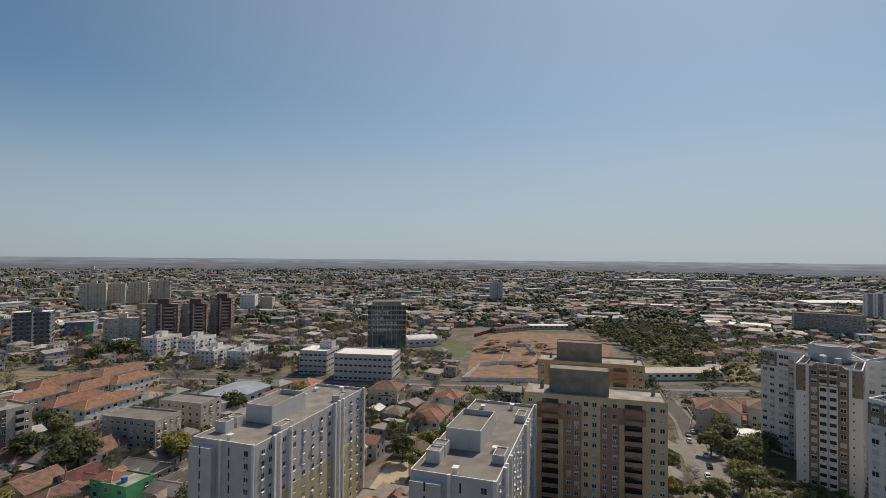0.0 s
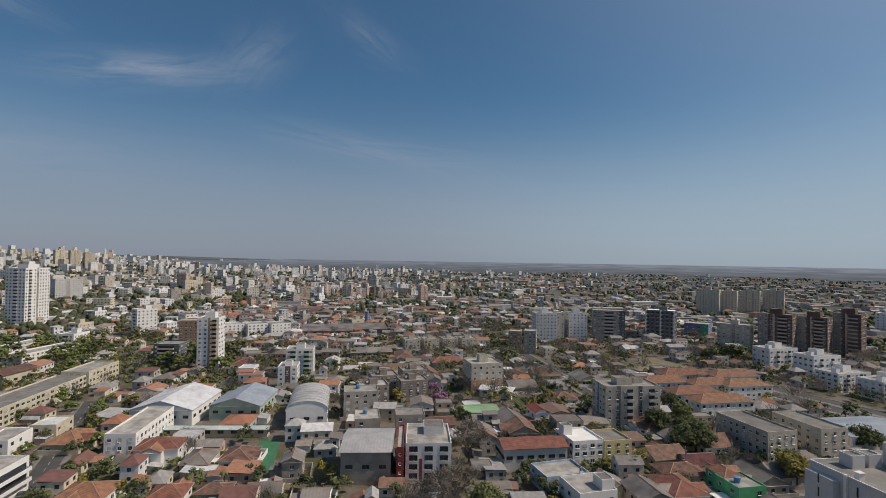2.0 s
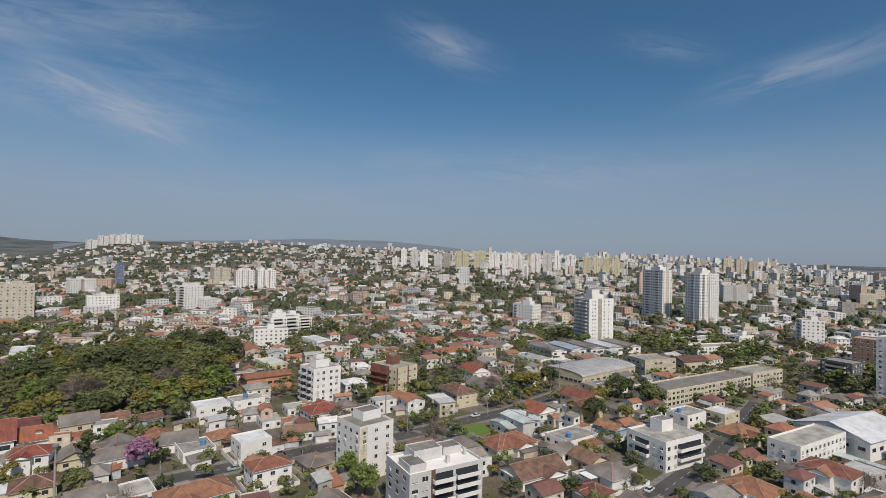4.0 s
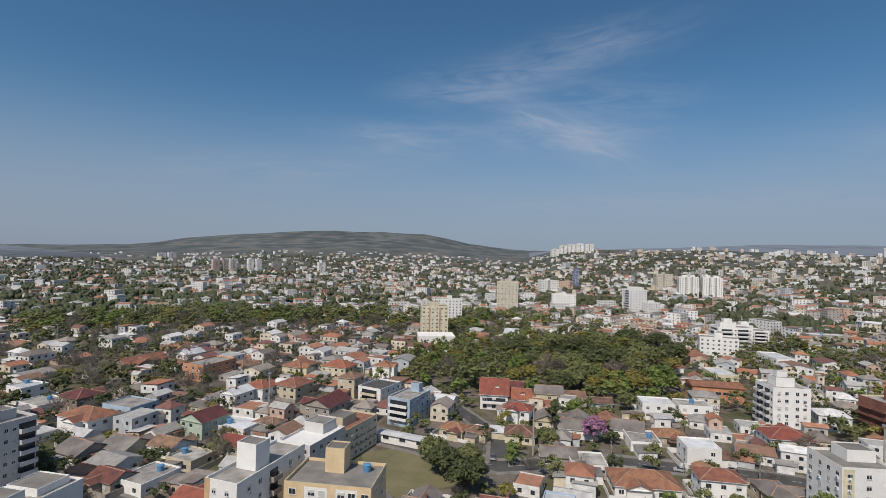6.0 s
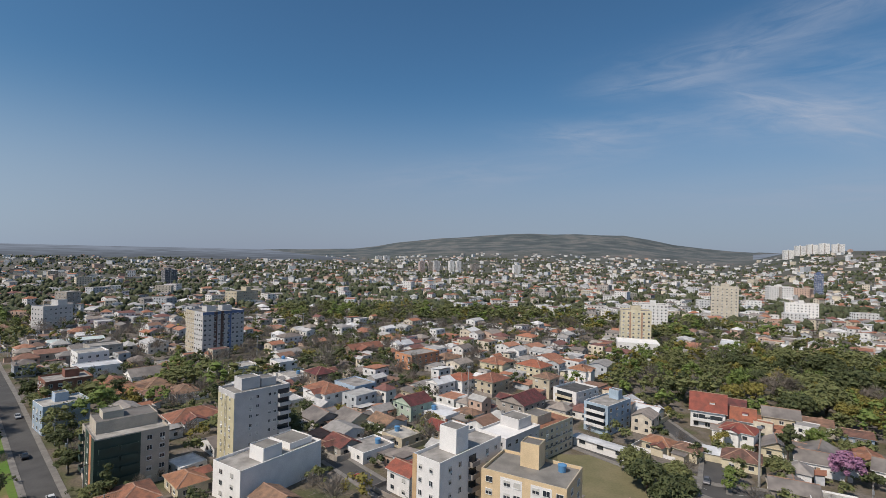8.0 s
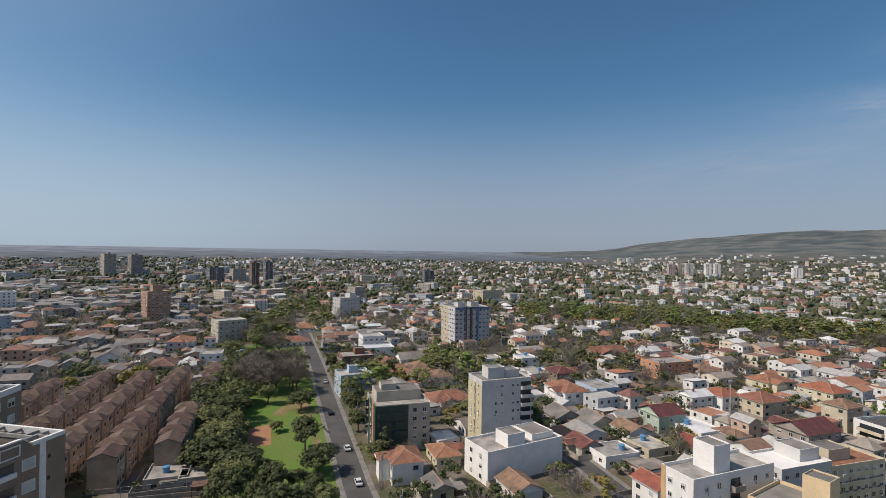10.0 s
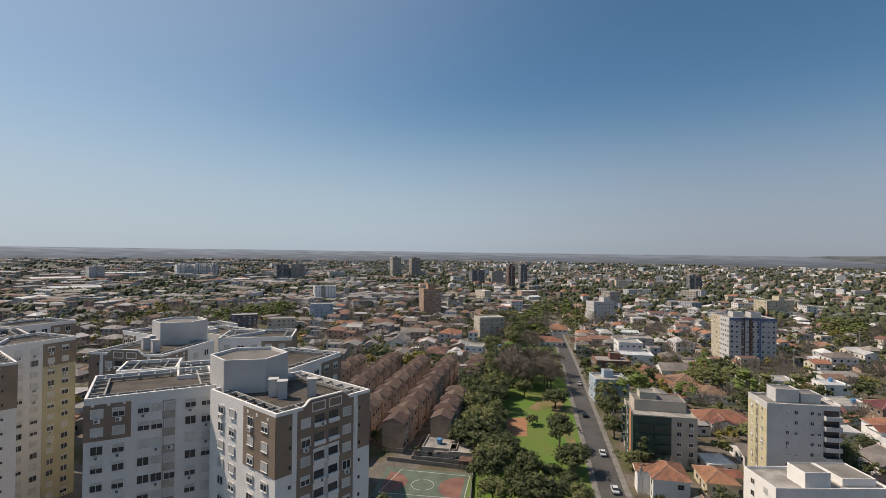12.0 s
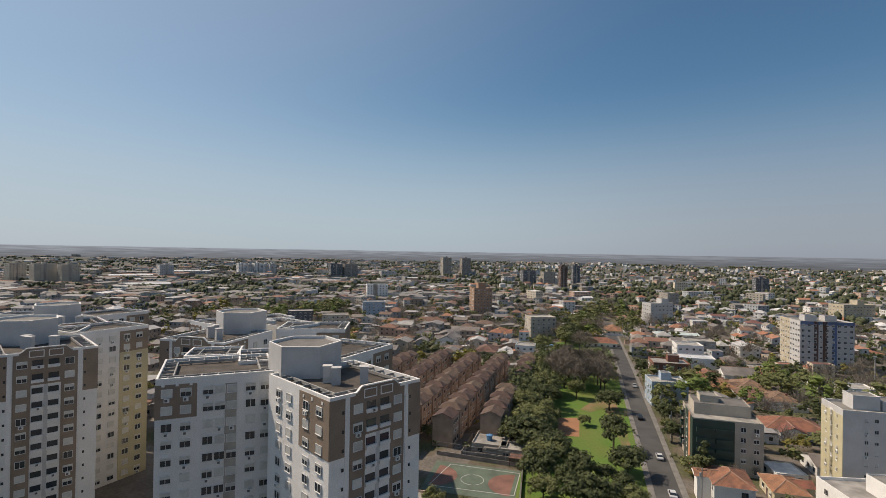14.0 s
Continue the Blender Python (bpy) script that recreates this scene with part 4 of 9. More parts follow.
def hall(label, x, y, rot, w, d, h, kind, rcol, wcol, rise=2.5, name="hall", bays=0):
    """A wide hall with an arched or gabled sheet roof; the ridge runs along local x."""
    e = thing(name, pose(x, y, terrain(x, y), 0, 0, rot), label, "hall", "large halls")
    claim(x, y, rot, w, d)
    b = Build()
    b.box(-w / 2, w / 2, -d / 2, d / 2, -0.3, h, 0)
    under("wall", b.done("wall", [WALL[wcol]]), e)
    if kind == "arch":
        r = Build()
        n = 14
        pr = [(-(d / 2 + 0.3) * math.cos(math.pi * k / n), rise * math.sin(math.pi * k / n)) for k in range(n + 1)]
        for (a, za), (c, zc) in zip(pr, pr[1:]):
            r.face([(-w / 2 - 0.3, a, za), (w / 2 + 0.3, a, za), (w / 2 + 0.3, c, zc), (-w / 2 - 0.3, c, zc)], 0)
        for s in (-1, 1):
            pts = [(s * w / 2, a, za) for a, za in pr]
            r.face(pts if s > 0 else pts[::-1], 1)
        ribs = max(2, int(w / 4))
        rb = Build()
        for (a, za), (c, zc) in zip(pr, pr[1:]):
            rb.face([(-0.12, a, za + 0.1), (0.12, a, za + 0.1), (0.12, c, zc + 0.1), (-0.12, c, zc + 0.1)])
            rb.face([(-0.12, c, zc + 0.1), (-0.12, c, zc), (-0.12, a, za), (-0.12, a, za + 0.1)])
            rb.face([(0.12, a, za + 0.1), (0.12, a, za), (0.12, c, zc), (0.12, c, zc + 0.1)])
        rb = rb.done("rib", [ROOF[rcol]])
        for k in range(ribs + 1):
            under("rib", rb, e, pose(-w / 2 + w * k / ribs, 0, h))
    else:
        r = roof_mesh(w, d, rise, "gable", None, 0.6)
    under("roof", r.done("roof", [ROOF[rcol], WALL[wcol]]), e, pose(0, 0, h))
    for face in seen_faces(x, y, rot):
        ln = w if face in ("front", "back") else d
        k = bays or max(2, int(ln / 5))
        for i in range(k):
            under("window", window_mesh(2.2, 1.2, 8), e, face_pose(face, w, d, ((i + 0.5) / k - 0.5) * ln, h * 0.5) @ pose(0, -0.03, 0))
    return e


# ---- trees ----
def leaf_cloud(rnd, lobes, leaf, per):
    """Crown: small dark inner clumps and many loose leaf sprays round them."""
    v, f = [], []
    gauss, uni = rnd.gauss, rnd.uniform
    for cx, cy, cz, r in lobes:
        k = len(v)
        q = 0.8 * r
        v += [(cx + q * uni(0.7, 1.1), cy, cz), (cx, cy + q * uni(0.7, 1.1), cz), (cx - q * uni(0.7, 1.1), cy, cz), (cx, cy - q * uni(0.7, 1.1), cz), (cx, cy, cz + 0.5 * q), (cx, cy, cz - 0.7 * q)]
        f += [(k, k + 1, k + 4), (k + 1, k + 2, k + 4), (k + 2, k + 3, k + 4), (k + 3, k, k + 4), (k + 1, k, k + 5), (k + 2, k + 1, k + 5), (k + 3, k + 2, k + 5), (k, k + 3, k + 5)]
        for _ in range(per):
            nx, ny, nz = gauss(0, 1), gauss(0, 1), gauss(0.3, 1)
            g = 1 / math.sqrt(nx * nx + ny * ny + nz * nz)
            nx, ny, nz = nx * g, ny * g, nz * g
            t = r * (0.55 + 0.65 * rnd.random())
            px, py, pz = cx + nx * t, cy + ny * t, cz + nz * t * 0.78
            m = Vector((nx + gauss(0, 0.4), ny + gauss(0, 0.4), nz + gauss(0.5, 0.4))).normalized()
            u = m.orthogonal().normalized()
            w = m.cross(u)
            a, z = uni(0, 6.28), leaf * uni(0.6, 1.5)
            k = len(v)
            for b in (a, a + 1.8, a + 4.2):
                e = z * uni(0.7, 1.2)
                p, q = e * math.cos(b), e * math.sin(b)
                v.append((px + u.x * p + w.x * q, py + u.y * p + w.y * q, pz + u.z * p + w.z * q))
            f.append((k, k + 1, k + 2))
    return v, f


def twig_cloud(rnd, x, y, s, much):
    """Bare crown of a winter tree: thin slivers that fan out from the limbs."""
    v, f = [], []
    for _ in range(much):
        a, up = rnd.uniform(0, 6.28), rnd.uniform(0.1, 1.45)
        d = Vector((math.cos(a) * math.cos(up), math.sin(a) * math.cos(up), math.sin(up)))
        p = Vector((x, y, 2.4 * s)) + d * s * rnd.uniform(0.4, 3.6)
        t = (d + Vector((rnd.gauss(0, 0.45), rnd.gauss(0, 0.45), rnd.gauss(0.15, 0.4)))).normalized()
        q = p + t * s * rnd.uniform(0.8, 2.0)
        w = t.orthogonal().normalized() * 0.06 * s
        k = len(v)
        v += [tuple(p - w), tuple(p + w), tuple(q)]
        f.append((k, k + 1, k + 2))
    return v, f


def tree_meshes(seed, leaf, shape="round"):
    """Trunk with limbs, and crown, of a tree about 9 m high."""
    rnd = random.Random(seed)
    t = Build()
    hgt, spread = {"round": (9, 3.6), "wide": (8, 4.8), "tall": (12, 2.4), "bare": (9, 4.2)}[shape]
    t.tube((0, 0, -0.3), (0.1, 0.05, hgt * 0.35), 0.28, 0.2, 7)
    lobes = []
    for k in range(7 if shape != "tall" else 5):
        a = 2 * math.pi * k / 7 + rnd.uniform(-0.3, 0.3)
        r = spread * rnd.uniform(0.45, 0.75)
        end = Vector((r * math.cos(a), r * math.sin(a), hgt * rnd.uniform(0.5, 0.8)))
        t.tube((0.1, 0.05, hgt * rnd.uniform(0.25, 0.36)), end, 0.13, 0.05, 5)
        lobes.append((*end, spread * rnd.uniform(0.30, 0.46)))
    for k in range(11):
        a, r = rnd.uniform(0, 6.28), spread * math.sqrt(rnd.uniform(0, 0.75))
        zz = hgt * (0.52 + 0.42 * (1 - (r / spread) ** 2) * rnd.uniform(0.6, 1)) if shape != "tall" else hgt * rnd.uniform(0.25, 0.95)
        q = spread * rnd.uniform(0.26, 0.42)
        if shape == "tall":
            r *= 1.1 - zz / hgt
        lobes.append((r * math.cos(a), r * math.sin(a), zz, q))
    if shape == "bare":
        b = Build()
        for cx, cy, cz, r in lobes:
            for _ in range(64):
                n = Vector((rnd.gauss(0, 1), rnd.gauss(0, 1), rnd.gauss(0.5, 0.8))).normalized()
                c = Vector((cx, cy, cz)) + n * r * rnd.uniform(0.2, 0.6)
                b.tube(c, c + n * r * rnd.uniform(0.5, 1.1) + Vector((rnd.gauss(0, 0.2), rnd.gauss(0, 0.2), 0.2)), 0.045, 0.02, 3)
        return t.done("trunk", [M_BARK]), b.done("crown", [LEAF[leaf]])
    for k in range(14):
        a, r = rnd.uniform(0, 6.28), spread * math.sqrt(rnd.uniform(0.1, 1.0))
        if shape != "tall":
            lobes.append((r * math.cos(a), r * math.sin(a), hgt * (0.45 + 0.42 * (1 - (r / spread) ** 2) * rnd.uniform(0.4, 1)), spread * rnd.uniform(0.16, 0.28)))
    v, f = leaf_cloud(rnd, lobes, 0.36, 60)
    return t.done("trunk", [M_BARK]), mesh_of("crown", v, f, [LEAF[leaf]])


TREES = {}
for s, (leaf, shape) in enumerate((("dark", "round"), ("dark", "wide"), ("mid", "round"), ("mid", "wide"), ("light", "round"), ("yellow", "round"), ("gray", "bare"), ("dark", "tall"), ("pink", "round"))):
    for k in range(2 if leaf in ("dark", "mid") else 1):
        TREES.setdefault((leaf, shape), []).append(tree_meshes(10 * s + k, leaf, shape))
TREE_WORDS = {"dark": "dark green leafy", "mid": "mid-green leafy", "light": "bright green leafy", "yellow": "yellow-green leafy", "gray": "bare gray-brown winter", "pink": "pink blossoming"}
TREE_COUNT = [0]


def tree(x, y, size=1.0, leaf="mid", shape="round", where="among houses and gardens"):
    rnd = random.Random(round(x * 91 + y * 57))
    TREE_COUNT[0] += 1
    m = pose(x, y, terrain(x, y), 0, 0, rnd.uniform(0, 360)) @ Matrix.Diagonal((size * rnd.uniform(0.9, 1.15), size * rnd.uniform(0.9, 1.15), size, 1))
    e = thing("tree", m, f"{TREE_WORDS[leaf]} tree standing {where}", "tree", "trees of the town")
    tr, cr = rnd.choice(TREES[(leaf, shape)])
    under("trunk", tr, e)
    under("crown", cr, e)
    TAKEN.append((x, y, 2.2 * size))
    return e


def palm(x, y, size=1.0):
    """A palm: ringed leaning trunk and a head of drooping feathered fronds."""
    rnd = random.Random(round(x * 13 + y * 7))
    e = thing("palm_tree", pose(x, y, terrain(x, y), 0, 0, rnd.uniform(0, 360)) @ Matrix.Diagonal((size, size, size, 1)), "slender palm tree with drooping feathered fronds", "tree", "palms")
    t = Build()
    for k in range(6):
        t.tube((0.05 * k, 0, -0.3 + 1.35 * k), (0.05 * (k + 1), 0, 1.05 + 1.35 * k), 0.2 - 0.012 * k, 0.17 - 0.012 * k, 7)
    under("trunk", t.done("trunk", [M_BARK]), e)
    v, f = [], []
    for k in range(22):
        a, up, ln = rnd.uniform(0, 6.28), rnd.uniform(-0.2, 1.0), rnd.uniform(2.2, 3.0)
        prev = None
        for j in range(7):
            s = j / 6
            r, z = ln * s * (1 - 0.25 * s), 7.8 + up * 1.6 * s - 2.2 * s * s
            wd = 0.42 * (1 - s) ** 0.5 + 0.03
            c, n = (0.3 + r * math.cos(a), r * math.sin(a)), (-math.sin(a), math.cos(a))
            row = [(c[0] + n[0] * wd, c[1] + n[1] * wd, z - 0.25 * wd), (c[0], c[1], z), (c[0] - n[0] * wd, c[1] - n[1] * wd, z - 0.25 * wd)]
            q = len(v)
            v += row
            if j:
                f += [(q - 3, q - 2, q + 1, q), (q - 2, q - 1, q + 2, q + 1)]
    under("crown", mesh_of("crown", v, f, [LEAF["mid"]]), e)
    TAKEN.append((x, y, 1.5))


# ---- vehicles and street furniture ----
def car_meshes(color):
    key = ("car", color)
    if key not in CACHE:
        paint = plain("car_paint", color, 0.25, 0.2)
        b = Build()
        prof = [(-2.1, 0.35), (-2.15, 0.75), (-2.0, 0.95), (-1.2, 1.0), (1.0, 1.0), (1.95, 0.85), (2.12, 0.6), (2.1, 0.35)]
        for s in (-1, 1):
            pts = [(x, s * 0.86, z) for x, z in prof]
            b.face(pts if s < 0 else pts[::-1], 0)
        for (x0, z0), (x1, z1) in zip(prof, prof[1:] + prof[:1]):
            b.face([(x0, 0.86, z0), (x0, -0.86, z0), (x1, -0.86, z1), (x1, 0.86, z1)][::-1], 0)
        c = Build()
        low = [(-1.6, -0.8), (1.1, -0.8), (1.1, 0.8), (-1.6, 0.8)]
        top = [(-1.1, -0.62), (0.35, -0.62), (0.35, 0.62), (-1.1, 0.62)]
        for k in range(4):
            q = (k + 1) % 4
            c.face([(*low[k], 0.98), (*low[q], 0.98), (*top[q], 1.45), (*top[k], 1.45)], 0)
        r = Build()
        r.box(-1.12, 0.37, -0.63, 0.63, 1.44, 1.49, 0)
        wh = Build()
        wh.tube((0, -0.1, 0), (0, 0.1, 0), 0.32, 0.32, 12, 0)
        rim = Build()
        rim.tube((0, 0.1, 0), (0, 0.12, 0), 0.2, 0.18, 12, 0)
        CACHE[key] = (b.done("body", [paint]), c.done("cabin_glass", [M_GLASS]), r.done("car_roof", [paint]), wh.done("wheel", [M_TYRE]), rim.done("rim", [M_METAL]))
    return CACHE[key]


CAR_COLORS = {"white": (0.75, 0.75, 0.74), "silver": (0.45, 0.46, 0.47), "black": (0.02, 0.02, 0.022), "red": (0.35, 0.02, 0.02), "gray": (0.15, 0.15, 0.16)}


def car(x, y, rot, color):
    e = thing("car", pose(x, y, 0.09, 0, 0, rot), f"{color} hatchback car parked on the asphalt street", "car", "parked cars")
    b, c, r, w, rim = car_meshes(CAR_COLORS[color])
    under("body", b, e); under("cabin_glass", c, e); under("car_roof", r, e)
    for sx in (-1.3, 1.3):
        for sy in (-1, 1):
            under("rim", rim, under("wheel", w, e, pose(sx, sy * 0.78, 0.32, 0, 0, 0 if sy > 0 else 180)), None, "metal rim")


def utility_pole(x, y, rot, h=9.0):
    e = thing("utility_pole", pose(x, y, terrain(x, y), 0, 0, rot), "gray concrete utility pole with wooden crossarms", "pole", "utility poles")
    if "pole" not in CACHE:
        b = Build(); b.tube((0, 0, -0.3), (0, 0, 9), 0.17, 0.11, 8)
        c = Build(); c.box(-1.1, 1.1, -0.06, 0.06, 8.2, 8.34)
        for xx in (-1, -0.4, 0.4, 1):
            c.tube((xx, 0, 8.34), (xx, 0, 8.55), 0.05, 0.04, 6)
        t = Build(); t.tube((0.35, 0, 6.6), (0.35, 0, 7.6), 0.28, 0.28, 10)
        CACHE["pole"] = (b.done("shaft", [M_CONC]), c.done("crossarm", [M_BARK]), t.done("transformer", [M_METAL]))
    for n, m in zip(("shaft", "crossarm", "transformer"), CACHE["pole"]):
        under(n, m, e)


def mast(x, y, h, label="tall slender pale concrete light mast", lamps=True):
    e = thing("light_mast", pose(x, y, terrain(x, y)), label, "mast")
    b = Build(); b.tube((0, 0, -0.3), (0, 0, h), 0.38, 0.2, 10)
    under("shaft", b.done("shaft", [M_CONC]), e)
    c = Build(); c.tube((0, 0, h), (0, 0, h + 0.5), 0.7, 0.7, 12)
    for k in range(4):
        c.box(-0.15 + 0.7 * math.cos(k * 1.57), 0.15 + 0.7 * math.cos(k * 1.57), -0.15 + 0.7 * math.sin(k * 1.57), 0.15 + 0.7 * math.sin(k * 1.57), h + 0.1, h + 0.5)
    under("lamp_ring", c.done("lamp_ring", [M_METAL]), e)

# ---- streets, park and yards ----
road([(60, -49), (117, -74.5), (138.4, -84.6), (172, -100.3), (247, -135.5), (420, -214)], 6.5, 1.6, lines=False)
road([(-260, 300), (-90, 291), (15, 284), (174, 277), (420, 262)], 11, 3)
road([(-260, 314), (-90, 305), (15, 298), (174, 291), (420, 276)], 9, 1, lines=False)
road([(72, 100), (89, 162), (112, 232), (120, 272)], 7, 1.6, lines=False)
road([(-250, -120), (-200, -124), (-140, -138), (-110, -151), (-64, -163), (-24, -158), (30, -190), (60, -215)], 8)
road([(-24, -158), (-28, -183), (-10, -230)], 6, 1.5, lines=False)
road([(60, -122), (92, -139), (150, -168)], 6, 1.5, lines=False)
road([(-110, -44), (-150, -47), (-207, -41), (-300, -40)], 7, 2)
road([(-150, -150), (-158, -120), (-140, -40), (-120, 30), (-105, 100), (-80, 190)], 7, 2)
road([(-126, 169), (-200, 196), (-330, 240)], 7, 2, lines=False)
patch("park_lawn", [(104, -30), (126, -36), (150, -50), (188, -66), (222, -80), (330, -130), (330, -170), (247, -130.4), (172, -95), (138.4, -79.2), (117, -69.2), (98, -61)], 0.05, M_GRASS, "mown green park lawn with worn edges", "lawn")
patch("sand_court", [(177.4, -69.5), (176.5, -77.4), (158.1, -69), (160.7, -61.8)], 0.08, M_SANDC, "orange sand playing court in the park", "court")
patch("worn_path", [(186, -82), (199, -95), (196, -102), (170, -91.5), (146, -81), (147, -78.5), (172, -88), (186, -92), (182, -84)], 0.075, M_WORN, "bare worn earth beside the park path", "path")
patch("sports_court", [(145, -19), (135, -41), (118, -34), (128, -12)], 0.08, M_COURT, "green painted multi-sport court with red zones", "court")
LINES = [(142, -22.5), (133.5, -40.5), (121.5, -35), (130, -14.5)]
for p, q in zip(LINES, LINES[1:] + LINES[:1]):
    ux, uy = (q[0] - p[0]), (q[1] - p[1])
    s = 0.09 / math.hypot(ux, uy)
    patch("court_line", [(p[0] - uy * s, p[1] + ux * s), (p[0] + uy * s, p[1] - ux * s), (q[0] + uy * s, q[1] - ux * s), (q[0] - uy * s, q[1] + ux * s)], 0.1, M_LINE, "white painted line of the sports court", "line")
for cx, cy, fx, fy in ((135.9, -16.8, -0.407, -0.914), (127.0, -36.3, 0.407, 0.914)):
    # a half-round red zone before each goal
    patch("court_zone", [(cx + 6.4 * (math.cos(a) * fy + math.sin(a) * fx), cy + 6.4 * (-math.cos(a) * fx + math.sin(a) * fy)) for a in (k * math.pi / 14 for k in range(15))], 0.09, M_COURTR, "red painted half-round court zone", "court")
for k in range(20):
    a, b = 2 * math.pi * k / 20, 2 * math.pi * (k + 1) / 20
    if k % 10 != 9:
        patch("court_line", [(131.5 + r * math.cos(c), -26.5 + r * math.sin(c)) for r, c in ((3.0, a), (3.14, a), (3.14, b), (3.0, b))], 0.1, M_LINE, "white painted circle of the sports court", "line")
patch("vacant_lot", [(21, -168), (-6, -177), (-12, -146), (14, -134)], 0.06, M_DRYGRASS, "vacant lot of rough dry grass", "lot")
patch("clay_yard", [(14, 304), (95, 304), (150, 440), (150, 540), (60, 520), (26, 420)], 0.06, M_CLAY, "bare orange clay of a construction site", "construction site")
patch("parking_forecourt", [(70, 112), (82, 108), (97, 158), (112, 206), (98, 212), (83, 166)], 0.16, M_PAVE, "pale paved forecourt with parked cars", "pavement")
patch("playing_field", [(-14, 376), (16, 376), (24, 440), (-6, 440)], 0.1, M_FIELD, "green sports field behind a fence", "field")
patch("traffic_island", [(-156, -118), (-170, -114), (-176, -124), (-164, -130)], 0.22, M_GRASS, "grassed traffic island with kerb", "lawn")
patch("green_yard", [(-178.2, 21.1), (-192.7, 20.7), (-210.5, 28.3), (-207.7, 34.5), (-193.6, 31.6), (-175.7, 26.3)], 0.08, M_TURF, "green artificial turf court", "court")
patch("sandy_drive", [(-25, 150), (-19, 184), (-12, 185), (-11, 170), (-16, 150)], 0.07, M_PALE, "pale sandy drive between apartment slabs", "drive")
patch("bare_field", [(-283, 321), (-222, 318), (-197, 286), (-227, 272), (-240, 272)], 0.06, M_EARTH, "bare brown field with rough grass", "field")
patch("clay_strip", [(120, 306), (260, 300), (270, 360), (150, 372), (130, 330)], 0.05, M_DRYGRASS, "rough grass beside the avenue", "grass")
rs = random.Random(21)
for k in range(26):
    v, f = [], []
    cx, cy, sx, sy, hz = rs.uniform(25, 120), rs.uniform(308, 450), rs.uniform(4, 15), rs.uniform(3, 8), rs.uniform(0.8, 3.6)
    for j, q in enumerate((1.0, 0.72, 0.35)):
        for i in range(10):
            a = 0.628 * i
            g = q * rs.uniform(0.6, 1.3)
            v.append((cx + sx * g * math.cos(a), cy + sy * g * math.sin(a), (0.0, 0.6, 0.95)[j] * hz * rs.uniform(0.75, 1.25)))
    for j in (0, 10):
        for i in range(10):
            f.append((j + i, j + (i + 1) % 10, j + 10 + (i + 1) % 10, j + 10 + i))
    f.append(tuple(range(20, 30)))
    tagged(new("clay_mound", mesh_of("clay_mound", v, f, [M_CLAY])), "uneven mound of dug orange clay on the building site", "mound", "clay mounds")


def hoarding(pts, h=2.6, wall="white"):
    """A site fence of upright panels."""
    e = thing("site_hoarding", pose(*pts[0], 0), "pale metal hoarding fence round a building site", "fence")
    pb = Build()
    pb.box(0, 2.9, -0.04, 0.04, 0, h)
    pb = pb.done("panel", [WALL[wall]])
    x0, y0 = pts[0]
    for (ax, ay), (bx, by) in zip(pts, pts[1:]):
        ln = math.hypot(bx - ax, by - ay)
        a = math.degrees(math.atan2(by - ay, bx - ax))
        for k in range(int(ln / 3)):
            s = k * 3 / ln
            under("panel", pb, e, pose(ax - x0 + (bx - ax) * s, ay - y0 + (by - ay) * s, 0, 0, 0, a))


hoarding([(12, 302), (97, 302)])
hoarding([(12, 302), (26, 345), (40, 352)])
hoarding([(40, 352), (62, 350), (72, 380), (70, 420)])
hoarding([(41, 353), (54, 422), (75, 424)], 2.4, "cool")
hoarding([(30, 470), (60, 522), (150, 542)], 3.2, "red")


def court_fence(ax, ay, bx, by, h=4.0):
    """Low wall with posts and rails on top along a sports court."""
    ln, a = math.hypot(bx - ax, by - ay), math.degrees(math.atan2(by - ay, bx - ax))
    e = thing("court_fence", pose(ax, ay, 0, 0, 0, a), "gray wall with tall metal posts along the court", "fence")
    b = Build()
    b.box(0, ln, -0.1, 0.1, -0.1, 1.2)
    under("wall", b.done("wall", [WALL["gray"]]), e)
    p = Build()
    p.tube((0, 0, 1.2), (0, 0, h), 0.05, 0.05)
    p = p.done("post", [M_METAL])
    for k in range(int(ln / 3) + 1):
        under("post", p, e, pose(min(ln, 3 * k), 0, 0))
    for z in (2.2, 3.1, h):
        r = Build()
        r.tube((0, 0, z), (ln, 0, z), 0.03, 0.03)
        under("rail", r.done("rail", [M_METAL]), e)


court_fence(149.4, -19.5, 137, -42.5)
court_fence(137, -42.5, 114, -34)
for k in range(60):
    TAKEN.append((20 + 120 * ((k % 8) / 8), 304 + 220 * (k // 8) / 8, 12))
for s in range(18):
    TAKEN.append((118 + 0.914 * 12 * s, -42 - 0.407 * 12 * s, 24))
TAKEN.append((4, -156, 20)); TAKEN.append((4, 406, 30)); TAKEN.append((146, -12, 11)); TAKEN.append((140, -4, 9)); TAKEN.append((-195, 27, 12)); TAKEN.append((-18, 170, 10)); TAKEN.append((-240, 296, 24)); TAKEN.append((130, -27, 16)); TAKEN.append((-165, -122, 10))

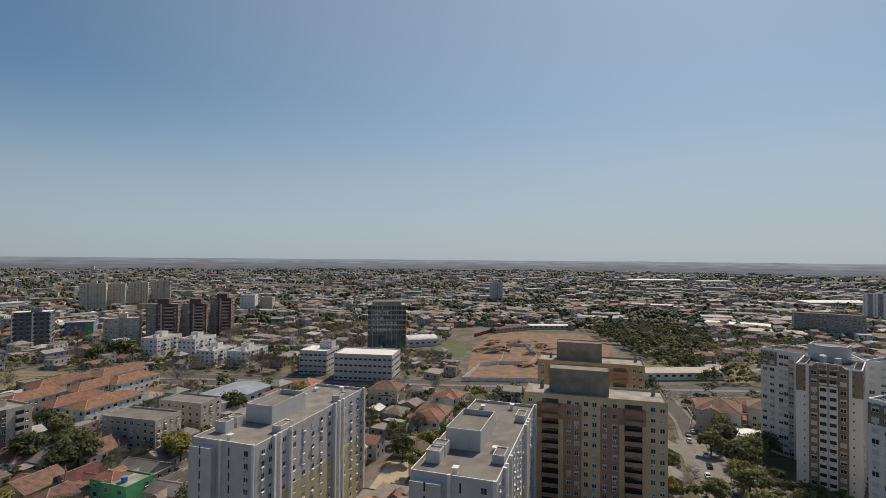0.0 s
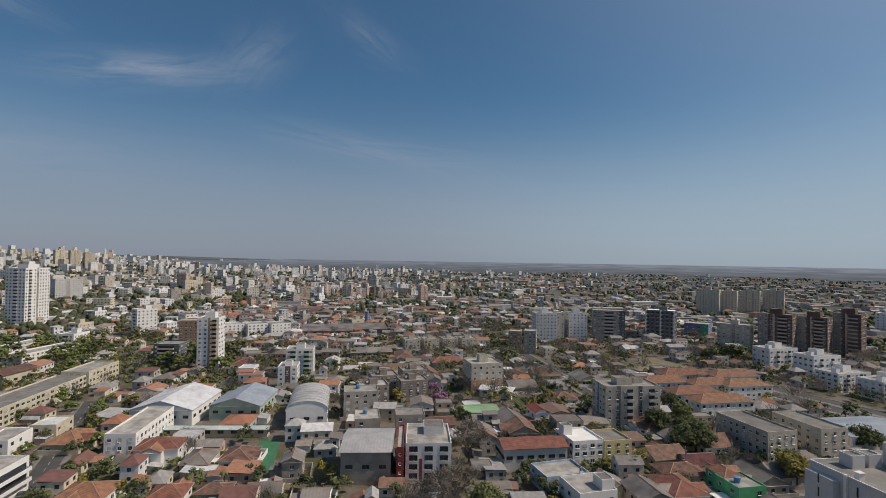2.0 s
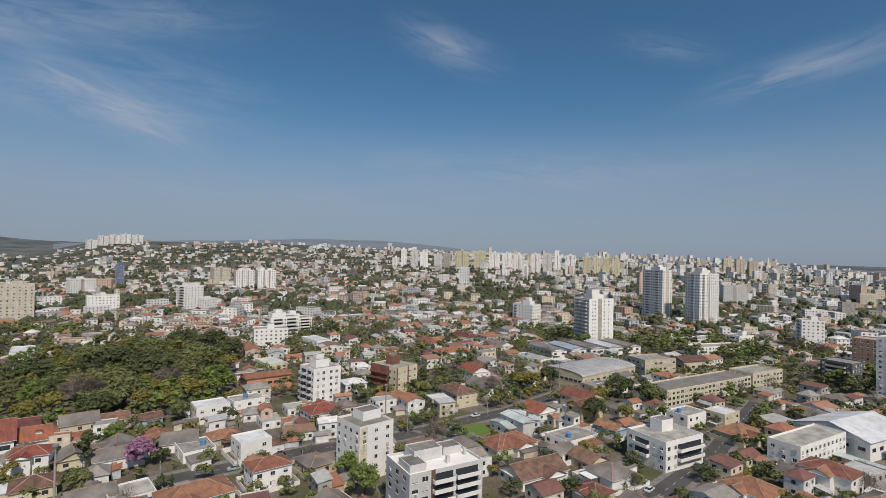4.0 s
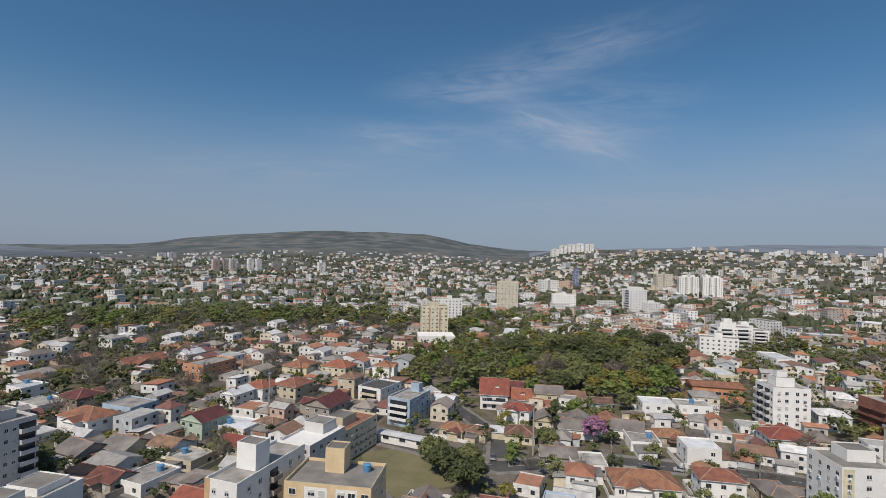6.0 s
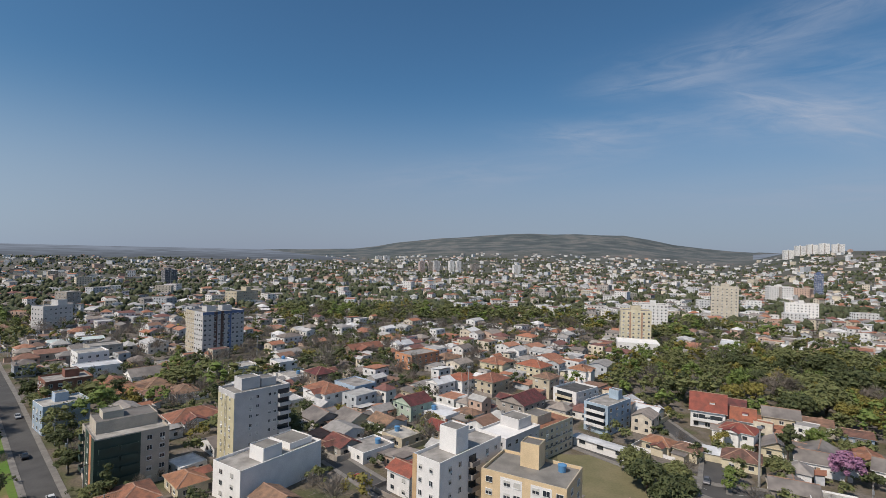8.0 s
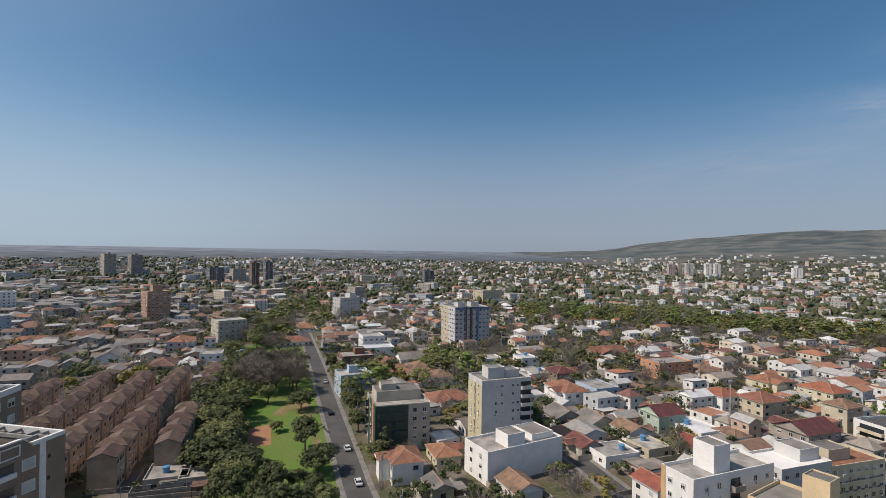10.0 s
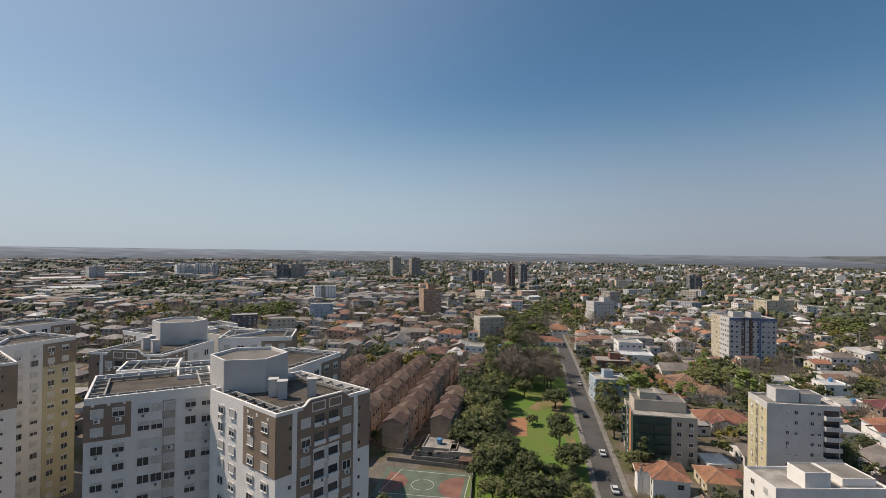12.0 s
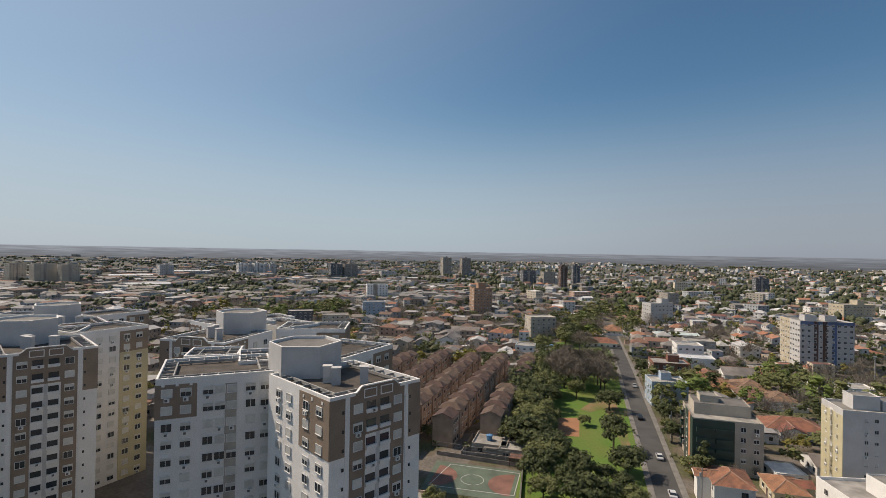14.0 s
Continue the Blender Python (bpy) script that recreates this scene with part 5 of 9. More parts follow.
# ---- the two pale slabs and the tan blocks ----
SL = dict(wall="cool", roof="felt", cap="white", room_rim=1.3, win=(1.1, 1.2), aircon=0.5)
for x, y in ((-41.5, 139.5), (10.3, 122.5)):
    slab = block("long pale gray apartment slab with flat roof and stair tower", x, y, 72, 52.5, 17.5, 32, 11, **SL,
          sets={"front": (0.05, 0.1, 0.2, 0.28, 0.36, 0.44, 0.52, 0.6, 0.76, 0.84, 0.92, 0.97), "left": (0.86,)},
          panels=(("front", 0.14, 0.165, 0, 1, "white"), ("front", 0.66, 0.685, 0, 1, "white"), ("front", 0.71, 0.735, 0, 1, "white"), ("front", 0.17, 0.65, 0, 0.55, "sand"), ("front", 0.74, 1.0, 0, 0.55, "sand"), ("left", 0.0, 1.0, 0, 0.45, "sand")),
          rooms=((-4, 2, 15, 8, 4), (-15, 6, 3, 3, 2), (-19, 6, 3, 3, 2), (14, -7, 5, 2.5, 1.2), (-14, -7, 5, 2.5, 1.2)))
    pb = Build()
    pb.box(-0.35, 0.35, -0.75, 0.02, -0.3, 32.3)
    pb = pb.done("pilaster", [WALL["white"]])
    for u in (0.12, 0.16, 0.245, 0.645, 0.69, 0.735, 0.985):
        under("pilaster", pb, slab, face_pose("front", 52.5, 17.5, (u - 0.5) * 52.5, 0))
    sb = Build()
    sb.box(-3.2, 3.2, -1.5, 0.02, -0.3, 30.4)
    under("stair_bay", sb.done("stair_bay", [WALL["cool"]]), slab, face_pose("left", 52.5, 17.5, -5.2, 0))
    lb = Build()
    lb.box(-0.16, 0.16, -0.06, 0.02, 0, 1.9)
    lb = lb.done("slit_window", [M_GLASS])
    for k in range(11):
        under("slit_window", lb, slab, face_pose("left", 52.5, 17.5, -5.2, 2.8 * k + 0.8) @ pose(0, -1.5, 0))
        under("slit_window", lb, slab, face_pose("left", 52.5, 17.5, 1.6, 2.8 * k + 0.8))
    lp = Build()
    lp.box(-0.3, 0.3, -0.5, 0.02, -0.3, 32.2)
    lp = lp.done("pilaster", [WALL["white"]])
    for u in (-0.6, 8.4):
        under("pilaster", lp, slab, face_pose("left", 52.5, 17.5, u, 0))
    for rx, ry, hh in ((-24, 0, 1.4), (-10, -5, 1.0), (8, 4, 1.2), (12, 4, 1.2), (22, -3, 1.5), (20, 5, 0.9)):
        vb = Build()
        vb.box(-0.6, 0.6, -0.5, 0.5, 31.1, 31.3 + hh)
        vb.box(-0.75, 0.75, -0.65, 0.65, 31.3 + hh, 31.42 + hh)
        under("roof_vent", vb.done("roof_vent", [WALL["white"]]), slab, pose(rx, ry, 0))
TN = dict(wall="tan", roof="slab", cap="umber", room_wall="weathered", win=(1.1, 1.2), aircon=0.25, sets={"front": (0.05, 0.33, 0.385, 0.45, 0.51, 0.58, 0.65, 0.905, 0.965), "left": (0.3, 0.7), "right": (0.3, 0.7)},
          panels=(("front", 0.1, 0.42, 0.8, 0.93, "taupe"), ("front", 0.29, 0.42, 0, 0.8, "taupe"), ("front", 0.55, 0.86, 0.8, 0.93, "taupe"), ("front", 0.55, 0.68, 0, 0.8, "taupe")),
          balconies=(("front", 0.195, 4.8, 1.2, "taupe"), ("front", 0.775, 4.8, 1.2, "taupe")), rooms=((-4, 1, 17, 7, 6.5), (17, 3, 1, 1, 1.5), (-15, 2, 1, 1, 1.2)))
block("tan and brown apartment block with balconies and tank house", 44.9, 149.3, -16, 39.1, 14, 35, 12, **TN)
TN["wall"] = "ochre"
block("ochre apartment block with tank house on its roof", 58, 197, -16.5, 39, 14, 35, 12, **TN)


def wing(e, put, x, y, rot, w, d, h, floors, sets, panels, faces=("front", "left", "right"), raised=None, blocks=()):
    """One wing of a tower, as parts of the tower e; rot and place in the world."""
    m = e.matrix_basis.inverted() @ pose(x, y, 0, 0, 0, rot)
    rnd = random.Random(round(x * 5 + y * 3))
    b = shell(w, d, h, 0.9, 0.34)
    under("wing", b.done("wing", [WALL["white"], WALL["white"]]), e, m)
    rb = Build()
    rb.box(-w / 2 + 0.3, w / 2 - 0.3, -d / 2 + 0.3, d / 2 - 0.3, h - 1.3, h - 0.88)
    under("wing_roof", rb.done("wing_roof", [M_TARROOF]), e, m)
    X, Y, q = w / 2 - 0.34, d / 2 - 0.34, 2.0
    for sx, sy, ln in ((0, -1, X), (0, 1, X), (-1, 0, Y - q - 0.1), (1, 0, Y - q - 0.1)):
        # along each edge of the roof a beam, with short beams that reach out to the parapet
        bm = Build()
        n = max(2, int(2 * ln / 2.4))
        if sy:
            bm.box(-ln, ln, sy * (Y - q) - 0.11, sy * (Y - q) + 0.11, h - 0.62, h - 0.16)
            for k in range(n):
                xx = -ln + (k + 0.5) * 2 * ln / n
                bm.box(xx - 0.1, xx + 0.1, min(sy * (Y - q + 0.09), sy * Y), max(sy * (Y - q + 0.09), sy * Y), h - 0.6, h - 0.2)
        else:
            bm.box(sx * (X - q) - 0.11, sx * (X - q) + 0.11, -ln, ln, h - 0.62, h - 0.17)
            for k in range(n):
                yy = -ln + (k + 0.5) * 2 * ln / n
                bm.box(min(sx * (X - q + 0.09), sx * X), max(sx * (X - q + 0.09), sx * X), yy - 0.1, yy + 0.1, h - 0.6, h - 0.2)
        under("roof_pergola", bm.done("roof_pergola", [M_CONC]), e, m)
    if raised:
        # the middle of the front parapet stands higher, with a curved step at each end
        a, c, up = (raised[0] - 0.5) * w, (raised[1] - 0.5) * w, 0.85
        prof = [(a - 1.3 + 1.3 * k / 6, up * (0.5 - 0.5 * math.cos(math.pi * k / 6))) for k in range(7)] + [(c + 1.3 * k / 6, up * (0.5 + 0.5 * math.cos(math.pi * k / 6))) for k in range(7)]
        cr = Build()
        y0, y1 = -d / 2 - 0.075, -d / 2 + 0.34
        for (xa, za), (xb, zb) in zip(prof, prof[1:]):
            A, B = [(xa, y0, h + za), (xb, y0, h + zb)], [(xa, y1, h + za), (xb, y1, h + zb)]
            cr.face([(xa, y0, h - 0.6), (xb, y0, h - 0.6), A[1], A[0]], 0)
            cr.face([(xb, y1, h - 0.6), (xa, y1, h - 0.6), B[0], B[1]], 0)
            cr.face([A[0], A[1], B[1], B[0]], 1)
            cr.face([(xa, y0 - 0.03, h + za - 0.16), (xb, y0 - 0.03, h + zb - 0.16), (xb, y0 - 0.03, h + zb + 0.02), (xa, y0 - 0.03, h + za + 0.02)], 1)
            cr.face([(xa, y0 - 0.03, h + za + 0.02), (xb, y0 - 0.03, h + zb + 0.02), A[1], A[0]], 1)
        under("raised_parapet", cr.done("raised_parapet", [WALL["brown"], WALL["white"]]), e, m)
    sq = Build()
    sq.box(-0.22, 0.22, -0.12, 0.02, 0, 0.44)
    sq = sq.done("parapet_block", [WALL["white"]])
    for face, us in blocks:
        ln = w if face in ("front", "back") else d
        for u in us:
            under("parapet_block", sq, e, m @ face_pose(face, w, d, (u - 0.5) * ln, h - 1.35))
    for face, u0, u1, z0, z1, mat in panels:
        ln = w if face in ("front", "back") else d
        pb = Build()
        pb.box((u0 - 0.5) * ln, (u1 - 0.5) * ln, -0.07, 0.02, z0, z1)
        under("facade_panel", pb.done("facade_panel", [WALL[mat]]), e, m @ face_pose(face, w, d, 0, 0))
    fh = (h - 1.3) / floors
    for face in faces:
        ln = w if face in ("front", "back") else d
        for u in sets.get(face, ()):
            for k in range(floors):
                put.add("window", window_mesh(1.5, 1.25, rnd.choice((0, 3, 2, 3, 3, 6, 2, 1, 3))), m @ face_pose(face, w, d, (u - 0.5) * ln, k * fh + 1.0) @ pose(0, -0.1, 0))
                if rnd.random() < 0.16:
                    put.add("air_conditioner", aircon_mesh(), m @ face_pose(face, w, d, (u - 0.5) * ln, k * fh + 0.25) @ pose(0, -0.06, 0))


def end_panels(h):
    return [("front", 0.0, 0.15, h - 9, h - 0.5, "brown"), ("front", 0.15, 0.185, 0, h - 2, "white"), ("front", 0.2, 0.36, 0, h - 0.5, "brown"), ("front", 0.36, 0.64, h - 6.6, h - 0.5, "brown"),
            ("front", 0.64, 0.8, 0, h - 0.5, "brown"), ("front", 0.815, 0.85, 0, h - 2, "white"), ("front", 0.85, 1.0, h - 9, h - 0.5, "brown"),
            ("left", 0.55, 1.0, h - 9, h - 0.5, "brown"), ("right", 0.0, 0.45, h - 9, h - 0.5, "brown"), ("front", 0.48, 0.52, 0, h - 6.6, "cool")]


END_SETS = {"front": (0.28, 0.72), "left": (0.2, 0.38, 0.66, 0.86), "right": (0.14, 0.34, 0.6, 0.82)}


def loggias(put, m, w, d, h, floors):
    """The middle bay of a tower's end: pairs of dark balcony openings with white rails, slits beside them."""
    fh = (h - 1.3) / floors
    rnd = random.Random(round(w * 100))
    for u0, u1 in ((0.34, 0.48), (0.52, 0.66)):
        a, b, z0, z1 = (u0 - 0.5) * w, (u1 - 0.5) * w, h - 1.1, h + 0.3
        fr = Build()
        for q in ((a, b, z1 - 0.14, z1), (a, b, z0, z0 + 0.14), (a, a + 0.14, z0 + 0.14, z1 - 0.14), (b - 0.14, b, z0 + 0.14, z1 - 0.14)):
            fr.box(q[0], q[1], -0.13, -0.06, q[2], q[3])
        put.add("parapet_frame", fr.done("parapet_frame", [WALL["white"]]), m @ face_pose("front", w, d, 0, 0))
    ob = Build()
    ob.box(-0.85, 0.85, -0.02, 0.1, 0, 1.45)
    ob = ob.done("balcony_opening", [M_GLASS])
    rb = Build()
    rb.box(-1.0, 1.0, -0.32, -0.02, -0.25, 0.35)
    rb = rb.done("balcony_rail", [WALL["white"]])
    sb = Build()
    sb.box(-0.18, 0.18, -0.05, 0.02, 0, 0.5)
    sb = sb.done("slit_window", [M_GLASS])
    for k in range(floors):
        for u in (0.42, 0.57):
            p = m @ face_pose("front", w, d, (u - 0.5) * w, k * fh + 0.95) @ pose(0, -0.09, 0)
            put.add("balcony_opening", ob, p)
            put.add("balcony_rail", rb, p)
            if rnd.random() < 0.4:
                put.add("air_conditioner", aircon_mesh(), p @ pose(0.2, -0.25, -0.2))
        for u in (0.13, 0.87):
            put.add("slit_window", sb, m @ face_pose("front", w, d, (u - 0.5) * w, k * fh + 1.3) @ pose(0, -0.06, 0))


# wings: front edge from its left to its right end as seen from outside, depth, kind
WINGS = (((-20.5, -5.2), (-10.5, -19.2), 19, "end"), ((-7, 22.9), (-2.3, 5.2), 16, "side"), ((6.9, -5.9), (21.7, -16.5), 14, "back"), ((21, 26), (12, 25), 10, "rear"), ((22, -2), (18, 16), 12, "rear"))


def brown_tower(x, y, turn, h=40, floors=14, keep=(0, 1, 2, 3, 4), split=True):
    """White and brown tower of several wings round a core, with a tank house in the middle."""
    e = thing("residential_tower", pose(x, y, 0, 0, 0, turn), "white residential tower with brown corner bands and tank house", "tower", "white and brown towers")
    c, s = math.cos(radians(turn)), math.sin(radians(turn))
    put = Openings(e, *((x * 0.88, y * 0.88) if split else (300, 300)))
    for k in keep:
        (ax, ay), (bx, by), dep, kind = WINGS[k]
        ux, uy = bx - ax, by - ay
        w = math.hypot(ux, uy)
        ux, uy = ux / w, uy / w
        mx, my = (ax + bx) / 2 - uy * dep / 2, (ay + by) / 2 + ux * dep / 2
        place = (x + mx * c - my * s, y + mx * s + my * c, turn + math.degrees(math.atan2(uy, ux)), w, dep, h - 0.05 * k, floors)
        if kind == "end":
            wing(e, put, *place, END_SETS, end_panels(h), raised=(0.33, 0.67), blocks=(("left", (0.62, 0.75, 0.9)), ("right", (0.1, 0.25, 0.38))))
            loggias(put, e.matrix_basis.inverted() @ pose(place[0], place[1], 0, 0, 0, place[2]), w, dep, h, floors)
        elif kind == "side":
            wing(e, put, *place, {"front": (0.09, 0.24, 0.42, 0.52, 0.62, 0.78, 0.91), "left": (0.3, 0.7)}, [("front", 0.0, 0.33, h - 6.6, h - 1.1, "brown"), ("front", 0.56, 0.66, 0, h - 1.6, "gray"), ("left", 0.4, 1.0, h - 6.6, h - 1.1, "brown"), ("right", 0.0, 0.9, 0, h - 1.4, "sand")], blocks=(("front", (0.06, 0.17, 0.28)),))
        elif kind == "back":
            wing(e, put, *place, {"front": (0.12, 0.3, 0.48, 0.68, 0.86)}, [("front", 0.58, 1.0, h - 6.6, h - 1.1, "brown"), ("front", 0.58, 1.0, 0, h - 6.6, "sand"), ("right", 0.0, 1.0, h - 6.6, h - 0.5, "brown")], ("front",))
        else:
            wing(e, put, *place, {}, [("front", 0.0, 0.4, h - 6.6, h - 0.5, "brown")], ())
    put.done()
    b, core = Build(), Build()
    n = 6
    ring = [(6.4 * math.cos(math.pi * 2 * k / n + 0.5), 6.4 * math.sin(math.pi * 2 * k / n + 0.5)) for k in range(n)]
    for k in range(n):
        q = (k + 1) % n
        b.face([(*ring[k], h - 1.5), (*ring[q], h - 1.5), (*ring[q], h + 4.6), (*ring[k], h + 4.6)], 0)
        core.face([(*ring[k], -0.3), (*ring[q], -0.3), (*ring[q], h - 1.4), (*ring[k], h - 1.4)], 0)
        i, j = [v * 0.94 for v in ring[k]], [v * 0.94 for v in ring[q]]
        b.face([(*ring[k], h + 4.6), (*ring[q], h + 4.6), (*j, h + 4.6), (*i, h + 4.6)], 1)
        b.face([(*j, h + 4.1), (*i, h + 4.1), (*i, h + 4.6), (*j, h + 4.6)], 1)
    b.face([(v[0] * 0.94, v[1] * 0.94, h + 4.1) for v in ring], 2)
    under("core", core.done("core", [WALL["sand"]]), e, pose(0, 0.5, 0))
    under("tank_house", b.done("tank_house", [WALL["cool"], WALL["white"], M_FELT]), e, pose(0, 0.5, 0))
    for cx, cy in ((-8, -4), (-9.6, -5.5), (-9, -10)):
        q = Build()
        q.box(-0.7, 0.7, -0.7, 0.7, h - 1, h + 1.8, 0)
        q.box(-0.8, 0.8, -0.8, 0.8, h + 1.8, h + 1.95, 0)
        under("vent_shaft", q.done("vent_shaft", [WALL["cool"]]), e, pose(cx, cy, 0))
    claim(x, y, turn, 42, 42)
    return e


brown_tower(93, 13, 0)
brown_tower(127, 78, 0)
brown_tower(140, 35, -58, split=False)
brown_tower(168, 94, 0, 39, 14, (0, 2, 3))
brown_tower(138, 178, 12)
brown_tower(124, 112, 10, 38, 13, (0, 1, 3))

# ---- buildings of the quarter, round from the avenue ----
block("dark glass office tower with teal lower storeys", -43.5, 396, 5, 29, 28, 38, 10, "gray", "slab", "gray", win=(2.4, 2.6), step=2.9, shut=(8,), aircon=0, rooms=((0, 0, 22, 22, 2.4),), name="office_tower", panels=(("front", 0.05, 0.95, 0.12, 0.42, "dgreen"),))
block("gray glazed office block with flat pale roof", -80, 328, -8, 18, 22, 15, 4, "cool", "white", win=(1.9, 1.0), step=3.0, shut=(8,), aircon=0, rooms=((4, 4, 8, 8, 4),), name="office_building")
block("gray glazed office block with flat pale roof", -46, 312, -8, 36, 22, 16, 4, "cool", "white", win=(1.9, 1.0), step=3.0, shut=(8,), aircon=0, name="office_building")
for x, y, w, h in ((-209.8, 375.4, 25, 14.4), (-180, 369, 23, 15), (-155.7, 347.2, 25, 11), (-134.8, 348.7, 27, 10.6)):
    block("white four-storey apartment block with pale roof", x, y, 78, w, 14, h, 4, "white", "slab", win=(1.5, 1.2), step=3.0, rooms=((2, 2, 6, 6, 3), (-8, -2, 3, 3, 2)), balconies=(("front", 0.3, 3, 1.1, "white"), ("front", 0.7, 3, 1.1, "white")))
for x, y, w, h, turn in ((-240.7, 434, 24, 33, 16), (-224, 456, 20, 31.5, 14), (-211, 481, 18, 34.5, 12)):
    block("dark brown apartment tower with pale balcony stripes", x, y, turn, w, 17, h, 11, "umber", "felt", "gray", win=(1.3, 1.2), step=3.6, edge=0.25, balconies=(("front", 0.72, 6, 1.2, "pink"),), panels=(("front", 0.0, 0.3, 0, 1, "gray"), ("left", 0.0, 1.0, 0, 1, "gray"), ("front", 0.44, 0.5, 0, 1, "pink")), rooms=((0, 0, 9, 8, 4),))
block("beige six-storey flats with gray stair bay", -268, 421, 22, 25, 15, 22, 7, "beige", "slab", "gray", step=3.2, panels=(("front", 0.45, 0.55, 0, 1, "gray"),), rooms=((0, 0, 6, 6, 3),), aircon=0.2)
for x, y, w, h in ((-461, 662, 29, 37, ), (-445, 686, 19, 35.5), (-431, 710, 24, 36), (-414, 736, 25, 37)):
    block("cream apartment tower with flat roof", x, y, 26, w, 18, h, 12, "beige", "slab", win=(1.3, 1.2), step=3.4, rooms=((0, 0, 7, 7, 3),), aircon=0, panels=(("front", 0.3, 0.36, 0, 1, "gray"), ("front", 0.64, 0.7, 0, 1, "gray")))
block("black and white framed office building", -327, 401, 32, 25, 20, 29, 8, "dgray", "white", "white", win=(2.4, 1.8), step=4, shut=(8,), aircon=0, panels=(("front", 0, 0.06, 0, 1, "white"), ("front", 0.94, 1, 0, 1, "white"), ("front", 0.5, 0.56, 0, 1, "white")), rooms=((2, 0, 7, 5, 2.5),), name="office_building")
block("blue and green painted low building", -324, 450, 26, 21, 20, 15, 3, "dblue", "slab", "white", panels=(("front", 0.72, 1, 0, 1, "vgreen"),), win=(1.6, 1.2), step=5)
block("pale apartment tower of a pair", -255, 661, 7, 18, 18, 24, 8, "white", "slab", step=4.2, aircon=0)
block("pale apartment tower of a pair", -232, 664, 7, 16, 18, 21, 7, "beige", "slab", step=4.2, aircon=0)
block("cream three-storey flats with flat roof", -119, 200, -14, 25, 13, 11.5, 4, "beige", "felt", "beige", step=3.0, aircon=0.3)
block("gray flats with flat roof", -110, 220, -16, 22, 12, 12, 4, "beige", "felt", "gray", step=3.4)
hall("long low white shed beside the avenue", 150, 318, 4, 50, 16, 4.5, "gable", "gray", "white", 1.6, "warehouse")
hall("blue-gray metal roofed market hall", -106, 252, 72, 34, 22, 6, "gable", "blue", "white", 1.5, "market_hall")
hall("white tent-like sports hall", -19, 428, 20, 26, 18, 5, "arch", "white", "white", 3.5, "sports_hall")
block("five-storey beige flats with gray base", -243, 151, 76, 18, 18, 16, 5, "beige", "slab", panels=(("front", 0, 1, 0, 0.45, "taupe"), ("left", 0, 1, 0, 0.45, "taupe")), rooms=((0, 0, 5, 5, 3.5),))
block("gray six-storey flats with dark bay strips", -164.5, 179, 68, 25, 15, 18.4, 6, "beige", "slab", panels=(("front", 0.2, 0.27, 0, 1, "dgray"), ("front", 0.6, 0.67, 0, 1, "dgray"), ("left", 0.4, 0.5, 0, 1, "dblue")), rooms=((-2, 0, 7, 6, 2.5), (6, 2, 4, 4, 1.5)), balconies=(("front", 0.44, 3, 1.1, "cool"), ("front", 0.84, 3, 1.1, "cool")))
for x, y in ((-238, 84), (-256, 96), (-240, 106), (-262, 116)):
    block("gray concrete walk-up flats with tank roof", x, y, 80, 14, 13, 11, 4, "mocha", "slab", "gray", step=3.0, rooms=((0, 0, 4, 4, 2.2), (-4, 3, 2, 2, 1)), aircon=0.3)
hall("three-storey row with orange roof and gray walls", -146, 112, 72, 23, 11, 7.2, "gable", "orange", "cool", 1.8, "row_building", 6)
block("white three-storey block with bright roof", -142, 131, 76, 12, 14, 9, 3, "white", "white", step=3.0, win=(1.6, 1.3), rooms=((-4, 3, 3.5, 4, 3),))
block("yellow three-storey block with flat roof", -138, 142, 76, 11, 12, 8.4, 3, "yellow", "felt", step=2.8)
block("gray walled building with flat gray roof", -127, 109, 80, 15, 11, 6, 2, "blue", "slab", step=3.6)
block("white flat-roofed building with roof room", -112, 107, 78, 12, 12, 7.5, 2, "white", "slab", step=3.6, rooms=((4, -2, 4, 5, 2.5),))
block("white apartment tower with gray windows", -361, 289, 66, 19, 17, 27, 9, "white", "slab", step=3.0, rooms=((0, 0, 6, 6, 3),))
block("white apartment tower with gray windows", -360, 325, 66, 17, 17, 26, 9, "white", "slab", step=3.0, rooms=((0, 0, 6, 6, 3),))
block("beige link block between white towers", -368, 307, 66, 14, 15, 26, 9, "beige", "slab", step=3.0)
block("gray apartment tower with dark side and balconies", -343, 349, 50, 28, 18, 29, 9, "gray", "slab", "gray", step=3.2, balconies=(("front", 0.5, 8, 1.2, "cool"),), panels=(("front", 0.8, 1.0, 0, 1, "dgray"),), aircon=0)
block("slender brown-gray block of flats", -333, 238, 50, 9, 14, 17, 6, "taupe", "slab", step=3)
block("slender brown-gray block of flats", -324, 246, 50, 9, 14, 18, 6, "gray", "slab", step=3)
for k in range(4):
    block("low beige walk-up flats with flat roof", -370 + 4 * k, 162 + 15 * k, 77, 12.5, 14, 9.5, 3, "beige", "slab", "gray", step=3.0, rooms=((0, 1, 4, 4, 2),))
hall("long low shed with white walls", -226, 150, 46, 17, 10, 4, "gable", "white", "white", 1)
block("cream tower with brown corner stripes", -354, 15, 70, 13, 13, 34, 12, "white", "slab", "white", balconies=(("front", 0.78, 3.0, 1.2, "ochre"),), panels=(("front", 0.5, 0.6, 0, 1, "taupe"), ("left", 0.3, 0.7, 0, 1, "cream")), rooms=((0, 0, 6, 6, 3),), step=3)
block("brown apartment block behind the tower", -440, 5, 70, 14, 16, 23, 8, "taupe", "slab", step=3.5, aircon=0)
block("dark flats with curved white balconies", -384, -8, 68, 16, 16, 14.5, 5, "dgray", "slab", "white", balconies=(("front", 0.5, 10, 1.6, "pink"),))
